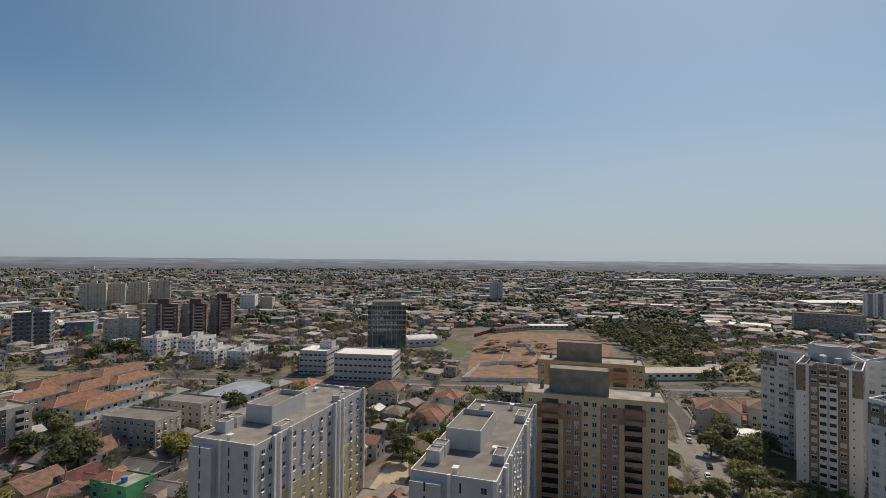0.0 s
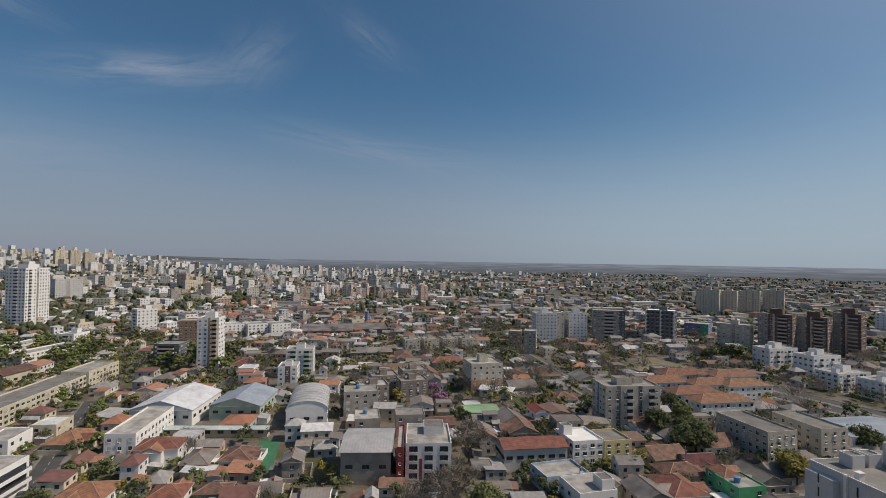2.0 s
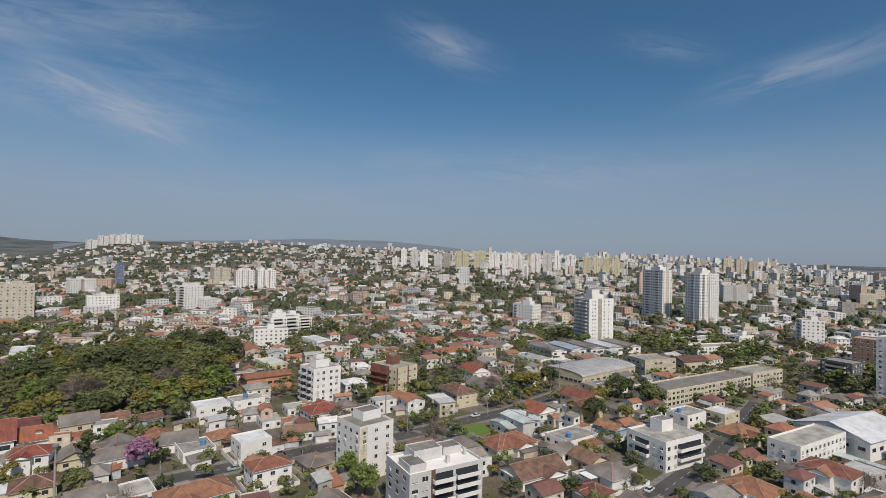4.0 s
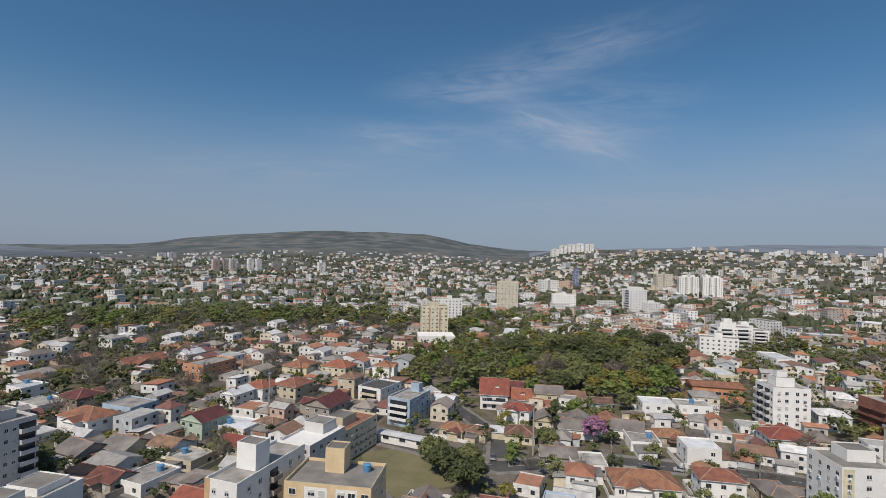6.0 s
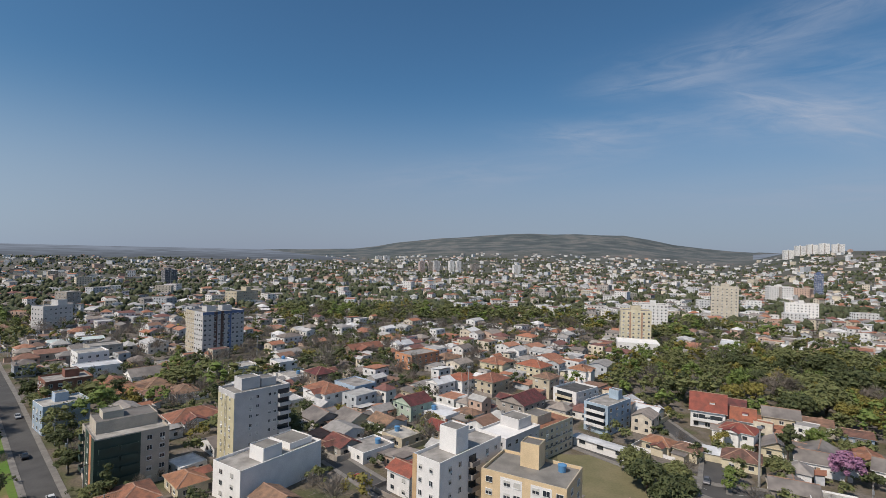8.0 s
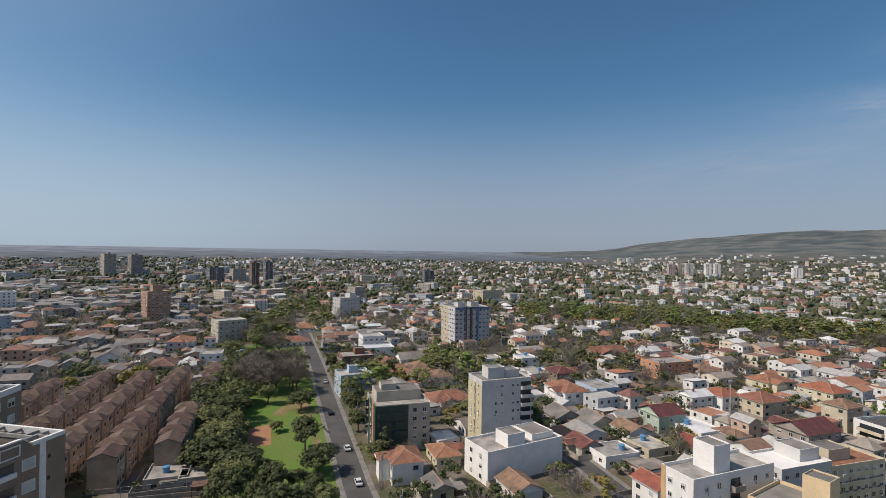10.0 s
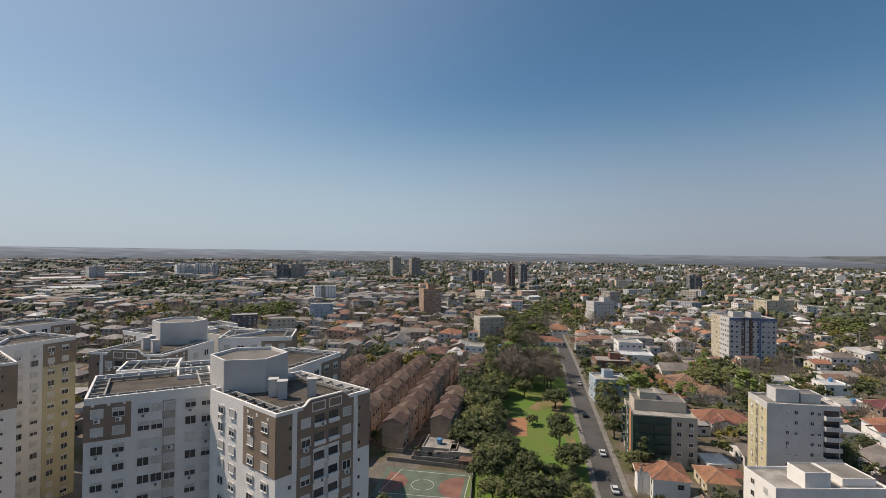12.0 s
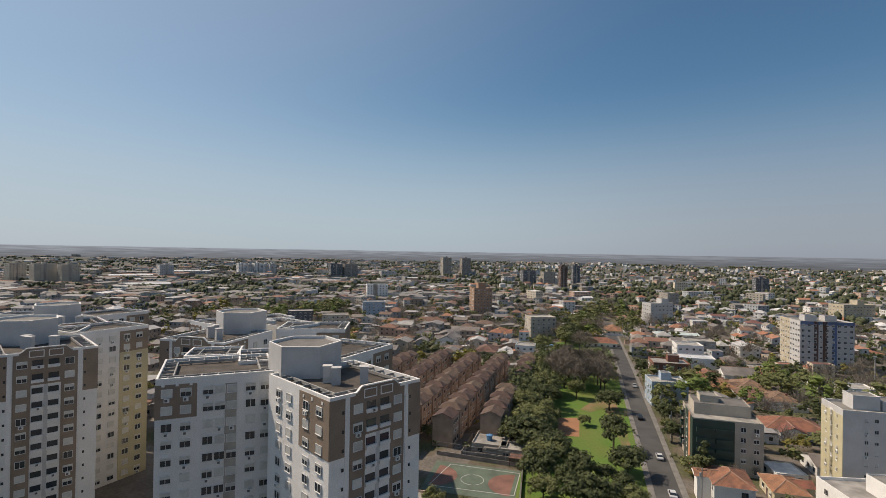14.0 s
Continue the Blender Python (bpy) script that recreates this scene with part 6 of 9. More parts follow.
block("white and dark red five-storey flats", -287, 52, 72, 10, 13, 13.5, 5, "white", "slab", panels=(("front", 0.38, 0.66, 0, 1, "brick"),), step=2.6, rooms=((0, 0, 4, 4, 2),))
block("white balcony flats behind a mast", -315, 64, 72, 16, 13, 17.5, 6, "white", "slab", balconies=(("front", 0.25, 3.5, 1.3, "green"), ("front", 0.75, 3.5, 1.3, "green")), rooms=((0, 0, 5, 5, 2.5),))
block("long white three-storey block with air conditioners", -224, -14, 160, 33, 10.5, 9.7, 3, "white", "slab", "cream", step=2.8, aircon=0.5)
hall("white arched gymnasium with ribbed metal roof", -230, 51, 164, 32, 17, 8, "arch", "silver", "white", 4.0, "gymnasium")
hall("gray warehouse with sawtooth vents and dark red wall", -164, 57, 66, 16, 22, 10.5, "gable", "silver", "gray", 1.8, "warehouse")
block("tall dark red painted stair wall", -158.5, 66.5, 66, 2.2, 22, 12.6, 4, "red", "slab", win=(0.6, 0.8), step=30, name="stair_wall", category="wall")
block("white modern building with dark glazing and red doors", -157, 76, 66, 15, 20, 12.5, 4, "white", "slab", win=(2.6, 1.7), step=4.2, shut=(8,), panels=(("front", 0.3, 0.36, 0, 0.6, "red"),), rooms=((2, 4, 7, 8, 2),))
hall("white gabled school hall", -258, -2, 156, 32, 26, 7, "gable", "white", "white", 4, "school_hall")
hall("white and pale green school hall", -252, 26, 156, 28, 22, 6.5, "gable", "blue", "green", 3.5, "school_hall")
hall("long covered school walkway", -222, 12, 66, 42, 4, 3.2, "gable", "pale", "cream", 0.8, "covered_walkway")
block("white apartment tower with a shaded balcony side", -598, -133, 150, 27, 19, 56, 18, "white", "slab", "white", step=3.0, aircon=0, win=(1.3, 1.5), balconies=(("left", 0.5, 4.5, 0.8, "white"), ("front", 0.2, 3.5, 1.0, "white")), panels=(("front", 0.46, 0.54, 0, 1, "gray"),), rooms=((0, 0, 12, 10, 3.5), (0, 0, 6, 6, 6)))
block("white apartment tower with a shaded balcony side", -618, -186, 150, 14, 32, 56, 18, "white", "slab", "cream", step=3.0, aircon=0, win=(1.3, 1.5), balconies=(("left", 0.26, 4.5, 0.8, "white"), ("left", 0.74, 4.5, 0.8, "white")), panels=(("front", 0.4, 0.6, 0, 1, "cream"),), rooms=((0, -2, 9, 14, 3.5), (0, -2, 6, 6, 6)))
for k in range(3):
    block("low white flats among trees", -500 + 4 * k, 38 + 20 * k, 100, 18, 18, 11.5, 4, "white", "slab", step=3.4, aircon=0)
block("white slab tower with gray balcony side and stair head", -424, -181, 150, 25, 22, 38, 12, "white", "slab", "white", sets={"front": (0.14, 0.24, 0.62, 0.8), "left": (0.06, 0.94)}, panels=(("front", 0.36, 0.52, 0, 1, "gray"), ("left", 0.1, 0.9, 0.05, 0.95, "gray")), balconies=(("left", 0.28, 6.5, 1.3, "white"), ("left", 0.7, 6.5, 1.3, "white")), rooms=((2, 0, 16, 12, 3.4), (-1, 0, 8, 8, 7.5), (8, -4, 4, 4, 5)), aircon=0)
block("white apartment block above a garden wall", -474, -278, 172, 14, 27, 20, 6, "white", "slab", "white", rooms=((0, -3, 8, 9, 3.5), (0, -3, 5, 5, 7)), balconies=(("left", 0.14, 4, 1.2, "cool"),), step=3.4, aircon=0)
hall("gymnasium with white vaulted roof and cream piers", -287, -124, 168, 52, 28, 7, "arch", "silver", "cream", 2.2, "gymnasium", 9)
block("long school block with dark flat roof and cream walls", -290, -67, 160, 79, 15, 8.5, 3, "cream", "felt", "white", win=(2.0, 1.4), step=3.2, aircon=0.05, name="school_building")
block("cream school wing with stair tower", -341, -46.5, 158, 29, 14, 10, 3, "cream", "slab", "cream", win=(1.6, 1.4), step=3.2, name="school_building")
block("long low white flats with cream bands", -459, -106, 158, 44, 13, 8, 3, "white", "slab", step=3.4, aircon=0)
block("long low white flats with cream bands", -431, -86, 149, 48, 13, 8, 3, "white", "slab", step=3.4, aircon=0)
block("cream school block with flat roof", -327, -101, 150, 24, 16, 11, 3, "cream", "slab", win=(1.8, 1.3), step=3.4, name="school_building")
hall("cream school wing with brown tile roof", -352, -86, 150, 20, 14, 8, "gable", "brown", "cream", 2.2, "school_building")
block("white modern flats with long balconies and roof tower", -189, -53, 159, 20, 16, 10.5, 3, "white", "slab", "white", balconies=(("front", 0.62, 13, 1.6, "white"), ("left", 0.4, 6, 1.4, "white")), rooms=((2, 3, 6, 5, 3.5),), step=3.0)
block("cream flats with brick red balconies and stair tower", -189, -191, 180, 15.4, 19.5, 13.5, 4, "cream", "slab", "brick", panels=(("left", 0, 0.72, 0.02, 1, "brick"), ("left", 0, 0.72, 0.22, 0.27, "cream"), ("left", 0, 0.72, 0.46, 0.51, "cream"), ("left", 0, 0.72, 0.70, 0.75, "cream"), ("front", 0, 0.06, 0, 1, "brick"), ("front", 0.52, 0.58, 0, 1, "brick")), balconies=(("left", 0.2, 6.5, 1.5, "brick"), ("left", 0.54, 5.5, 1.5, "brick")), rooms=((1, 2, 5.5, 5, 4.2),), room_wall="brick", aircon=0.1)
block("cream white six-storey flats with roof garden", -110, -124, 173, 13, 13.5, 17.5, 6, "white", "felt", "cream", win=(1.1, 1.1), sets={"front": (0.14, 0.48, 0.82), "left": (0.12, 0.4, 0.64, 0.88)}, panels=(("front", 0.02, 0.22, 0, 0.97, "cream"),), rooms=((2, 2, 7, 6, 2.4),), aircon=0.35)
block("gray flats with white roof terrace, brown chimneys and balconies", -108, -92, 160, 23, 15, 14, 5, "cool", "white", "white", win=(1.8, 1.2), sets={"front": (0.07, 0.2), "left": (0.2, 0.5, 0.8)}, balconies=(("front", 0.44, 6.5, 1.5, "white"), ("front", 0.77, 7.5, 1.5, "white")), panels=(("front", 0.28, 0.335, 0, 1, "umber"),), rooms=((-2, 3, 9, 6, 2.6), (6.5, 3.5, 6, 5, 1.6), (-8, -2, 5, 7, 1.4), (2, -4, 1, 1, 1.6), (9.5, -1, 0.8, 0.8, 1.4)))
block("white seven-storey flats with balconies and stair head", -145, -196, 172, 14, 13.5, 18.5, 6, "white", "slab", "cool", sets={"front": (0.16, 0.36, 0.64, 0.84), "left": (0.92,)}, balconies=(("left", 0.28, 5, 1.6, "cool"), ("left", 0.68, 4, 1.3, "cool")), rooms=((0, 1, 7, 6, 3.0), (0, 2, 4, 3, 5)), aircon=0.2)
hall("orange and white two-storey row", -143, -240, 166, 23, 13, 7, "gable", "orange", "salmon", 1.4, "row_building", 7)
block("pale apartment tower beyond the wood", -100, -592, 168, 25, 18, 38, 12, "beige", "slab", step=3.6, aircon=0, rooms=((0, 0, 8, 8, 3),))
block("ivory apartment tower with brown stripes on white podium", -8, -401, -176, 21, 16, 27, 9, "cream", "slab", "white", panels=(("front", 0.27, 0.33, 0, 0.95, "taupe"), ("front", 0.66, 0.72, 0, 0.95, "taupe")), step=3.2, aircon=0, rooms=((0, 0, 7, 7, 3),))
block("broad white podium building below a tower", -9, -373, -176, 27, 20, 8, 2, "white", "white", step=4, aircon=0)
block("white stepped apartment building with gray side", -252, -588, 190, 20, 20, 31, 10, "white", "slab", "cool", step=3.6, aircon=0, rooms=((0, 0, 12, 12, 3),), balconies=(("left", 0.5, 8, 1.4, "cool"),))
block("lower white wing of the stepped apartment building", -262, -566, 190, 16, 12, 18, 6, "white", "slab", "white", step=3.2, aircon=0, rooms=((0, 0, 5, 5, 2),))
for u in (-17, 17):
    block("broad white apartment block of a pair with recessed bays", -445 + 0.906 * u, -790 - 0.423 * u, 162, 29, 22, 33, 11, "white", "slab", "cream", step=3.6, aircon=0, panels=(("front", 0.3, 0.38, 0, 1, "gray"), ("front", 0.62, 0.7, 0, 1, "gray")), rooms=((-6, 0, 7, 8, 3), (6, 0, 7, 8, 3)))
block("gray and cream apartment tower with stepped roof", 110, -127, -113, 18, 11, 23, 8, "cool", "felt", "white", win=(0.8, 0.9), sets={"front": (0.28, 0.4, 0.62, 0.72), "left": (0.25, 0.5, 0.75)}, panels=(("left", 0, 1, 0, 0.93, "sand"), ("left", 0.42, 0.58, 0, 0.95, "white")), balconies=(("front", 0.88, 4.0, 1.4, "cool"),), rooms=((-2, 1, 6, 5, 3), (4, 1, 5, 5, 2)))
block("blank white walled block with roof tower", 94, -115, -104, 27, 12, 9.5, 3, "white", "slab", "white", sets={"front": (), "left": (0.3, 0.7)}, rooms=((-3, -2, 6, 6, 3.2), (8, 1, 8, 9, 1.2)), aircon=0.1)
block("gray and blue apartment tower with recessed bays", 244, -248, -110, 26, 23, 27, 9, "cool", "felt", "dblue", panels=(("front", 0.26, 0.34, 0, 1, "umber"), ("front", 0.6, 0.68, 0, 1, "dblue"), ("front", 0.42, 0.5, 0, 1, "umber"), ("left", 0, 0.5, 0, 1, "cream"), ("front", 0.0, 1.0, 0.93, 1, "dblue")), step=2.8, rooms=((-4, 0, 6, 6, 2.5), (6, 0, 6, 6, 2.5)))
block("white narrow apartment tower with stair head and balconies", 37, -111, -111, 23, 8, 21, 7, "white", "slab", "white", win=(0.9, 1.1), sets={"front": (0.15, 0.3, 0.75, 0.9), "left": (0.3, 0.7)}, panels=(("left", 0, 0.16, 0, 1, "ochre"),), balconies=(("front", 0.5, 3, 1.2, "gray"),), rooms=((-2, 0, 4.5, 5, 5),))
block("white flats with bright roof terrace", 34, -153, -114, 18, 11, 12, 4, "cool", "white", "white", step=3.2, rooms=((5, 1, 7, 7, 2.5),), tank=(6, 2))
block("white flats with dark window bands and orange roof", 26, -170, -116, 20, 11, 10.5, 4, "cream", "orange", "cream", step=2.6, panels=(("front", 0.02, 0.98, 0.3, 0.34, "dgray"), ("front", 0.02, 0.98, 0.55, 0.59, "dgray")), rooms=((-2, 1, 8, 6, 2.5),))
block("pale yellow apartment block with tank tower", 20, -113, 170, 19.5, 13, 17.5, 6, "tan", "felt", "cream", win=(1.5, 1.2), sets={"front": (0.1, 0.32, 0.44, 0.66, 0.78, 0.93), "left": (0.3, 0.7), "right": (0.3, 0.7)}, panels=(("front", 0.24, 0.5, 0, 0.95, "white"), ("front", 0.6, 0.84, 0, 0.95, "white")), rooms=((-1, 3, 4.5, 4.5, 5),), tank=(6, 3))
block("blue-gray four-storey flats with brown roof and balconies", 6, -202, -118, 17, 10, 11, 4, "blue", "slab", "white", balconies=(("left", 0.5, 8, 1.2, "white"),), rooms=((6, 0, 3, 4, 3),), step=4)
block("white and gray modern house", 20, -226, -120, 16, 12, 8.5, 3, "white", "dark", step=3.4, balconies=(("left", 0.5, 8, 1.3, "cream"),))
block("red brick stepped building with large tiled roofs", 113, -268, -114, 22, 14, 8.5, 3, "salmon", "slab", "salmon", step=4)
block("dark green tiled apartment block with beige side", 133.5, -102, -116, 17.8, 17, 15.1, 5, "beige", "slab", "gray", sets={"front": (0.72, 0.9), "left": (0.12, 0.5)}, panels=(("front", 0, 0.6, 0, 0.98, "dgreen"), ("left", 0.62, 0.78, 0, 1, "salmon"), ("left", 0.3, 0.6, 0, 1, "dgreen"), ("left", 0.8, 1, 0, 1, "dgreen")), balconies=(("front", 0.18, 4.6, 0.7, "dgreen"), ("front", 0.45, 4.2, 0.7, "dgreen"), ("left", 0.15, 3, 1.0, "dgreen")), rooms=((0, 2.5, 15, 9, 2.7), (-3, 3, 5, 5, 4.4)))
block("brick brown four-storey flats", 218, -141, -112, 16, 14, 11.5, 4, "brick", "slab", step=3.2, rooms=((2, 2, 5, 5, 2.5),))
block("white and blue-gray flats beside the park road", 191, -122, -108, 14, 12, 10, 3, "blue", "slab", "white", step=3.2, rooms=((0, 2, 4, 4, 2.5),))
block("pale blue apartment block among houses", 425, -266, -90, 22, 14, 18, 5, "cool", "slab", "blue", step=3.4, aircon=0, rooms=((5, 0, 7, 8, 4),))
block("slim gray block above houses", 517, -338, -88, 14, 16, 20, 6, "gray", "slab", step=3.6, aircon=0)
block("cream flats beside the park", 357, -128, -92, 19, 16, 15, 5, "beige", "slab", step=3.2, aircon=0)
block("cream apartment pair with tank houses", 422, -472, -90, 36, 16, 17, 5, "cream", "slab", step=3.6, aircon=0, rooms=((6, 0, 8, 8, 4),))
block("brown apartment tower with tank house", 482, -112, -86, 18, 16, 27, 9, "taupe", "slab", step=3.0, aircon=0, rooms=((0, 0, 7, 7, 5),))
block("white stepped flats with dark terraces", 268, -186, -112, 14, 14, 10, 3, "white", "slab", step=3.4)
block("dark stepped flats with terraces", 280, -202, -112, 16, 14, 10, 3, "gray", "slab", step=3.4)
block("white apartment tower in the east", 621, -14, -85, 25, 16, 21, 7, "white", "slab", step=3.2, aircon=0, panels=(("front", 0.3, 0.5, 0, 1, "gray"),))
block("blue-gray apartment block in the east", 466, -7, -89, 20, 16, 15.5, 5, "blue", "slab", "gray", step=3.4, aircon=0)
block("cream flats beside the dark pair", 382, 23, -87, 19, 14, 14, 5, "beige", "slab", "taupe", step=3.0, aircon=0)
block("dark apartment block of a pair", 412, 52, -83, 19, 14, 13.5, 5, "dgray", "slab", step=3.2, aircon=0)

# long bars with orange tile roofs
for x, y, rot, w, d in ((-150.5, 225, 73, 28, 11.5), (-166, 227, 73, 26, 11.5), (-188, 232, 73, 28, 11.5), (-174, 252, 73, 26, 11.5), (-165, 266, 73, 26, 12), (-196, 258, 73, 28, 11.5), (-182, 282, 73, 28, 12)):
    e = thing("apartment_bar", pose(x, y, 0, 0, 0, rot), "long cream apartment bar with orange hipped tile roof", "building", "orange-roofed bars")
    claim(x, y, rot, w, d)
    b = Build()
    b.box(-w / 2, w / 2, -d / 2, d / 2, -0.3, 9)
    under("wall", b.done("wall", [WALL["white"]]), e)
    under("roof", roof_mesh(w, d, 2.6, "hip", None, caps=True).done("roof", [ROOF["rust"], WALL["beige"], M_RIDGE]), e, pose(0, 0, 9))
    put = Openings(e, x, y)
    for face in seen_faces(x, y, rot):
        ln = w if face in ("front", "back") else d
        k = int(ln / 2.9)
        for i in range(k):
            for z in range(3):
                put.add("window", window_mesh(1.3, 1.3, (0, 2, 8, 3)[(i + z) % 4], True), face_pose(face, w, d, ((i + 0.5) / k - 0.5) * ln, 2.9 * z + 1.0) @ pose(0, -0.03, 0))
    put.done()

# the far row of slab towers on the rise, and other far marks
for az, r, w, h, wall in ((135.4, 1420, 20, 30, "white"), (134.5, 1400, 15, 54, "white"), (133.3, 1400, 20, 52, "cool"), (132.2, 1400, 22, 46, "white"), (130.6, 1400, 22, 42, "cool"), (129.6, 1400, 22, 44, "gray"), (127.8, 1363, 32, 52, "sand"), (125.8, 1363, 30, 52, "sand"),
                          (124.1, 1400, 30, 48, "white"), (122.7, 1400, 28, 48, "white"), (121.4, 1400, 24, 46, "white"), (119.5, 1377, 26, 50, "white"), (118.2, 1390, 24, 50, "cool"), (117.1, 1390, 20, 50, "white"), (115.7, 1390, 26, 50, "white"),
                          (113.9, 1384, 20, 46, "sand"), (112.9, 1390, 20, 46, "cream"), (111.9, 1384, 20, 46, "sand"), (110.9, 1390, 20, 46, "cream"), (120.6, 1150, 16, 30, "white")):
    x, y = -r * math.sin(radians(az)), r * math.cos(radians(az))
    block(f"{'cream' if wall in ('sand', 'cream') else 'white'} slab tower in a row on the rise", x, y, az, w, 16, h, 16, wall, "slab", step=4.0, aircon=0, rooms=((0, 0, 6, 6, 4),), panels=(("front", 0.46, 0.54, 0, 1, "gray"),))
for az, r, w, d, h, wall in ((260.7, 1250, 22, 20, 48, "gray"), (258.5, 1270, 23, 20, 46, "gray"), (273.2, 1122, 26, 18, 32, "dgray"), (271.6, 1128, 30, 18, 33, "gray"), (301.6, 1020, 22, 18, 33, "beige"), (299.7, 980, 30, 18, 33, "beige"), (297.9, 965, 24, 18, 32, "beige"), (290.1, 1140, 26, 18, 26, "cool"), (267.4, 1138, 34, 18, 17, "cool"),
                             (251.4, 1000, 26, 18, 29, "dgray"), (249.2, 1000, 24, 18, 27, "gray"), (247.6, 870, 12, 12, 41, "umber"), (246.2, 1000, 14, 14, 40, "dgray"), (228.6, 1000, 20, 18, 26, "dgray"), (353.9, 840, 18, 14, 34, "cool"),
                             (283.0, 1250, 18, 14, 26, "white"), (282.2, 1250, 15, 14, 24, "cool"), (281.4, 1255, 18, 14, 27, "white"), (280.6, 1255, 15, 14, 25, "white"), (279.9, 1250, 15, 14, 26, "cool"),
                             (207.2, 2500, 30, 20, 28, "white"), (206.3, 2500, 30, 20, 28, "white"), (202.3, 1650, 18, 16, 36, "pink"), (201.3, 1660, 18, 16, 34, "gray"), (200.6, 1650, 20, 16, 38, "cool"), (198.9, 1640, 16, 16, 38, "white"), (198.1, 1640, 16, 16, 38, "white"), (196.2, 1700, 30, 16, 28, "gray"), (191.5, 1500, 20, 16, 32, "white"),
                             (165.9, 905, 32, 16, 25, "white"), (164.2, 672, 30, 16, 19, "white"), (154.0, 1010, 30, 18, 30, "beige"), (148.9, 400, 24, 14, 15, "white"), (177.1, 500, 24, 14, 24, "white"), (99.8, 880, 33, 16, 30, "cool"), (98.2, 1700, 24, 16, 50, "cream"), (99.3, 1700, 24, 16, 52, "cream"), (100.4, 1700, 24, 16, 50, "cream"),
                             (165.2, 2600, 38, 18, 40, "white"), (164.3, 2600, 36, 18, 42, "white"), (163.4, 2610, 38, 18, 40, "white"), (162.5, 2600, 34, 18, 44, "white"), (161.5, 2600, 40, 18, 40, "white")):
    x, y = -r * math.sin(radians(az)), r * math.cos(radians(az))
    block("solitary distant apartment tower above the houses", x, y, az + (20 if r > 700 else 6), w, d, h, max(3, int(h / 3)), wall, "slab", step=3.2, aircon=0, rooms=((0, 0, 5, 5, 3),), panels=(("front", 0.4, 0.52, 0, 1, "gray"),) if h > 24 else ())
rnd = random.Random(77)
for k in range(34):
    az, r = rnd.uniform(72, 104), rnd.uniform(430, 1150)
    x, y = -r * math.sin(radians(az)), r * math.cos(radians(az))
    w, h = rnd.uniform(12, 26), rnd.choice((10, 12, 12, 15, 18, 24))
    if taken(x, y, w * 0.55):
        continue
    wall = rnd.choice(("white", "cool", "white", "beige", "cream", "gray", "white"))
    block(f"{dict(white='white', cool='cool white', beige='beige', cream='cream', gray='gray')[wall]} mid-rise flats among low houses", x, y, az + rnd.choice((20, 46, 55)), w, 13, h, int(h / 3), wall, "slab", "white", step=3.4, aircon=0, rooms=((rnd.uniform(-3, 3), 0, 5, 5, 3),), balconies=(("left", 0.5, 5, 0.9, "white"),))
block("slim blue-gray apartment tower with white floor bands", -297, -965, 190, 9, 10, 36, 12, "dblue", "slab", "white", step=3.0, aircon=0, edge=0.5, rooms=((0, 0, 4, 4, 3),))
for x, y, w, h, wall in ((-243, -386, 25, 17, "white"), (-261, -392, 24, 14, "white")):
    block("stepped terrace flats with long pale balconies", x, y, 170, w, 18, h, 5, wall, "slab", "white", step=3.2, edge=0.3, aircon=0.1, balconies=(("left", 0.5, 12, 1.8, "white"), ("front", 0.25, 8, 1.8, "white"), ("front", 0.72, 8, 1.8, "cream")), rooms=((-3, 2, 12, 9, 3), (-2, 3, 6, 5, 5.5)))
rnd = random.Random(31)
for k in range(19):
    az, r = 78.5 - 0.78 * k + rnd.uniform(-0.25, 0.25), rnd.uniform(860, 980)
    x, y = -r * math.sin(radians(az)), r * math.cos(radians(az))
    h = rnd.choice((12, 15, 20, 24, 27))
    block("pinkish apartment block in a long estate", x, y, az + rnd.choice((6, 24, -14)), rnd.uniform(10, 18), 14, h, int(h / 2.9), rnd.choice(("pink", "beige", "pink", "cool", "white", "taupe")), "slab", step=3.0, aircon=0, panels=(("front", 0.4, 0.6, 0, 1, rnd.choice(("taupe", "white", "gray"))),), rooms=((0, 0, 4, 4, 3),))
e = thing("blue_chimney", pose(-520, 175, 0), "stout bright blue painted factory chimney", "chimney")
b = Build()
b.lathe([(2.2, -0.3), (2.0, 15), (2.2, 15.1), (2.2, 15.6), (1.6, 15.7)], 14)
under("shaft", b.done("shaft", [WALL["dblue"]]), e)
for k in range(6):
    hall("long gray sawtooth factory shed", -470 - 14 * (k % 3), 120 + 34 * (k // 3) + 4 * (k % 3), 70, 46, 12, 5, "gable", "gray", "gray", 1.6, "factory_shed", 6)


def letters(e, words, x, y, z, size, mat):
    """Raised letters in lines on a facade that faces local -y."""
    for k, w in enumerate(words):
        c = bpy.data.curves.new("letters", "FONT")
        c.body, c.size, c.extrude = w, size, 0.04
        t = bpy.data.objects.new("letters", c)
        me = bpy.data.meshes.new_from_object(t)
        me.materials.append(mat)
        bpy.data.objects.remove(t)
        under("lettering", me, e, pose(x, y, z - k * size * 1.05, 90, 0, 0), "white raised slogan letters")


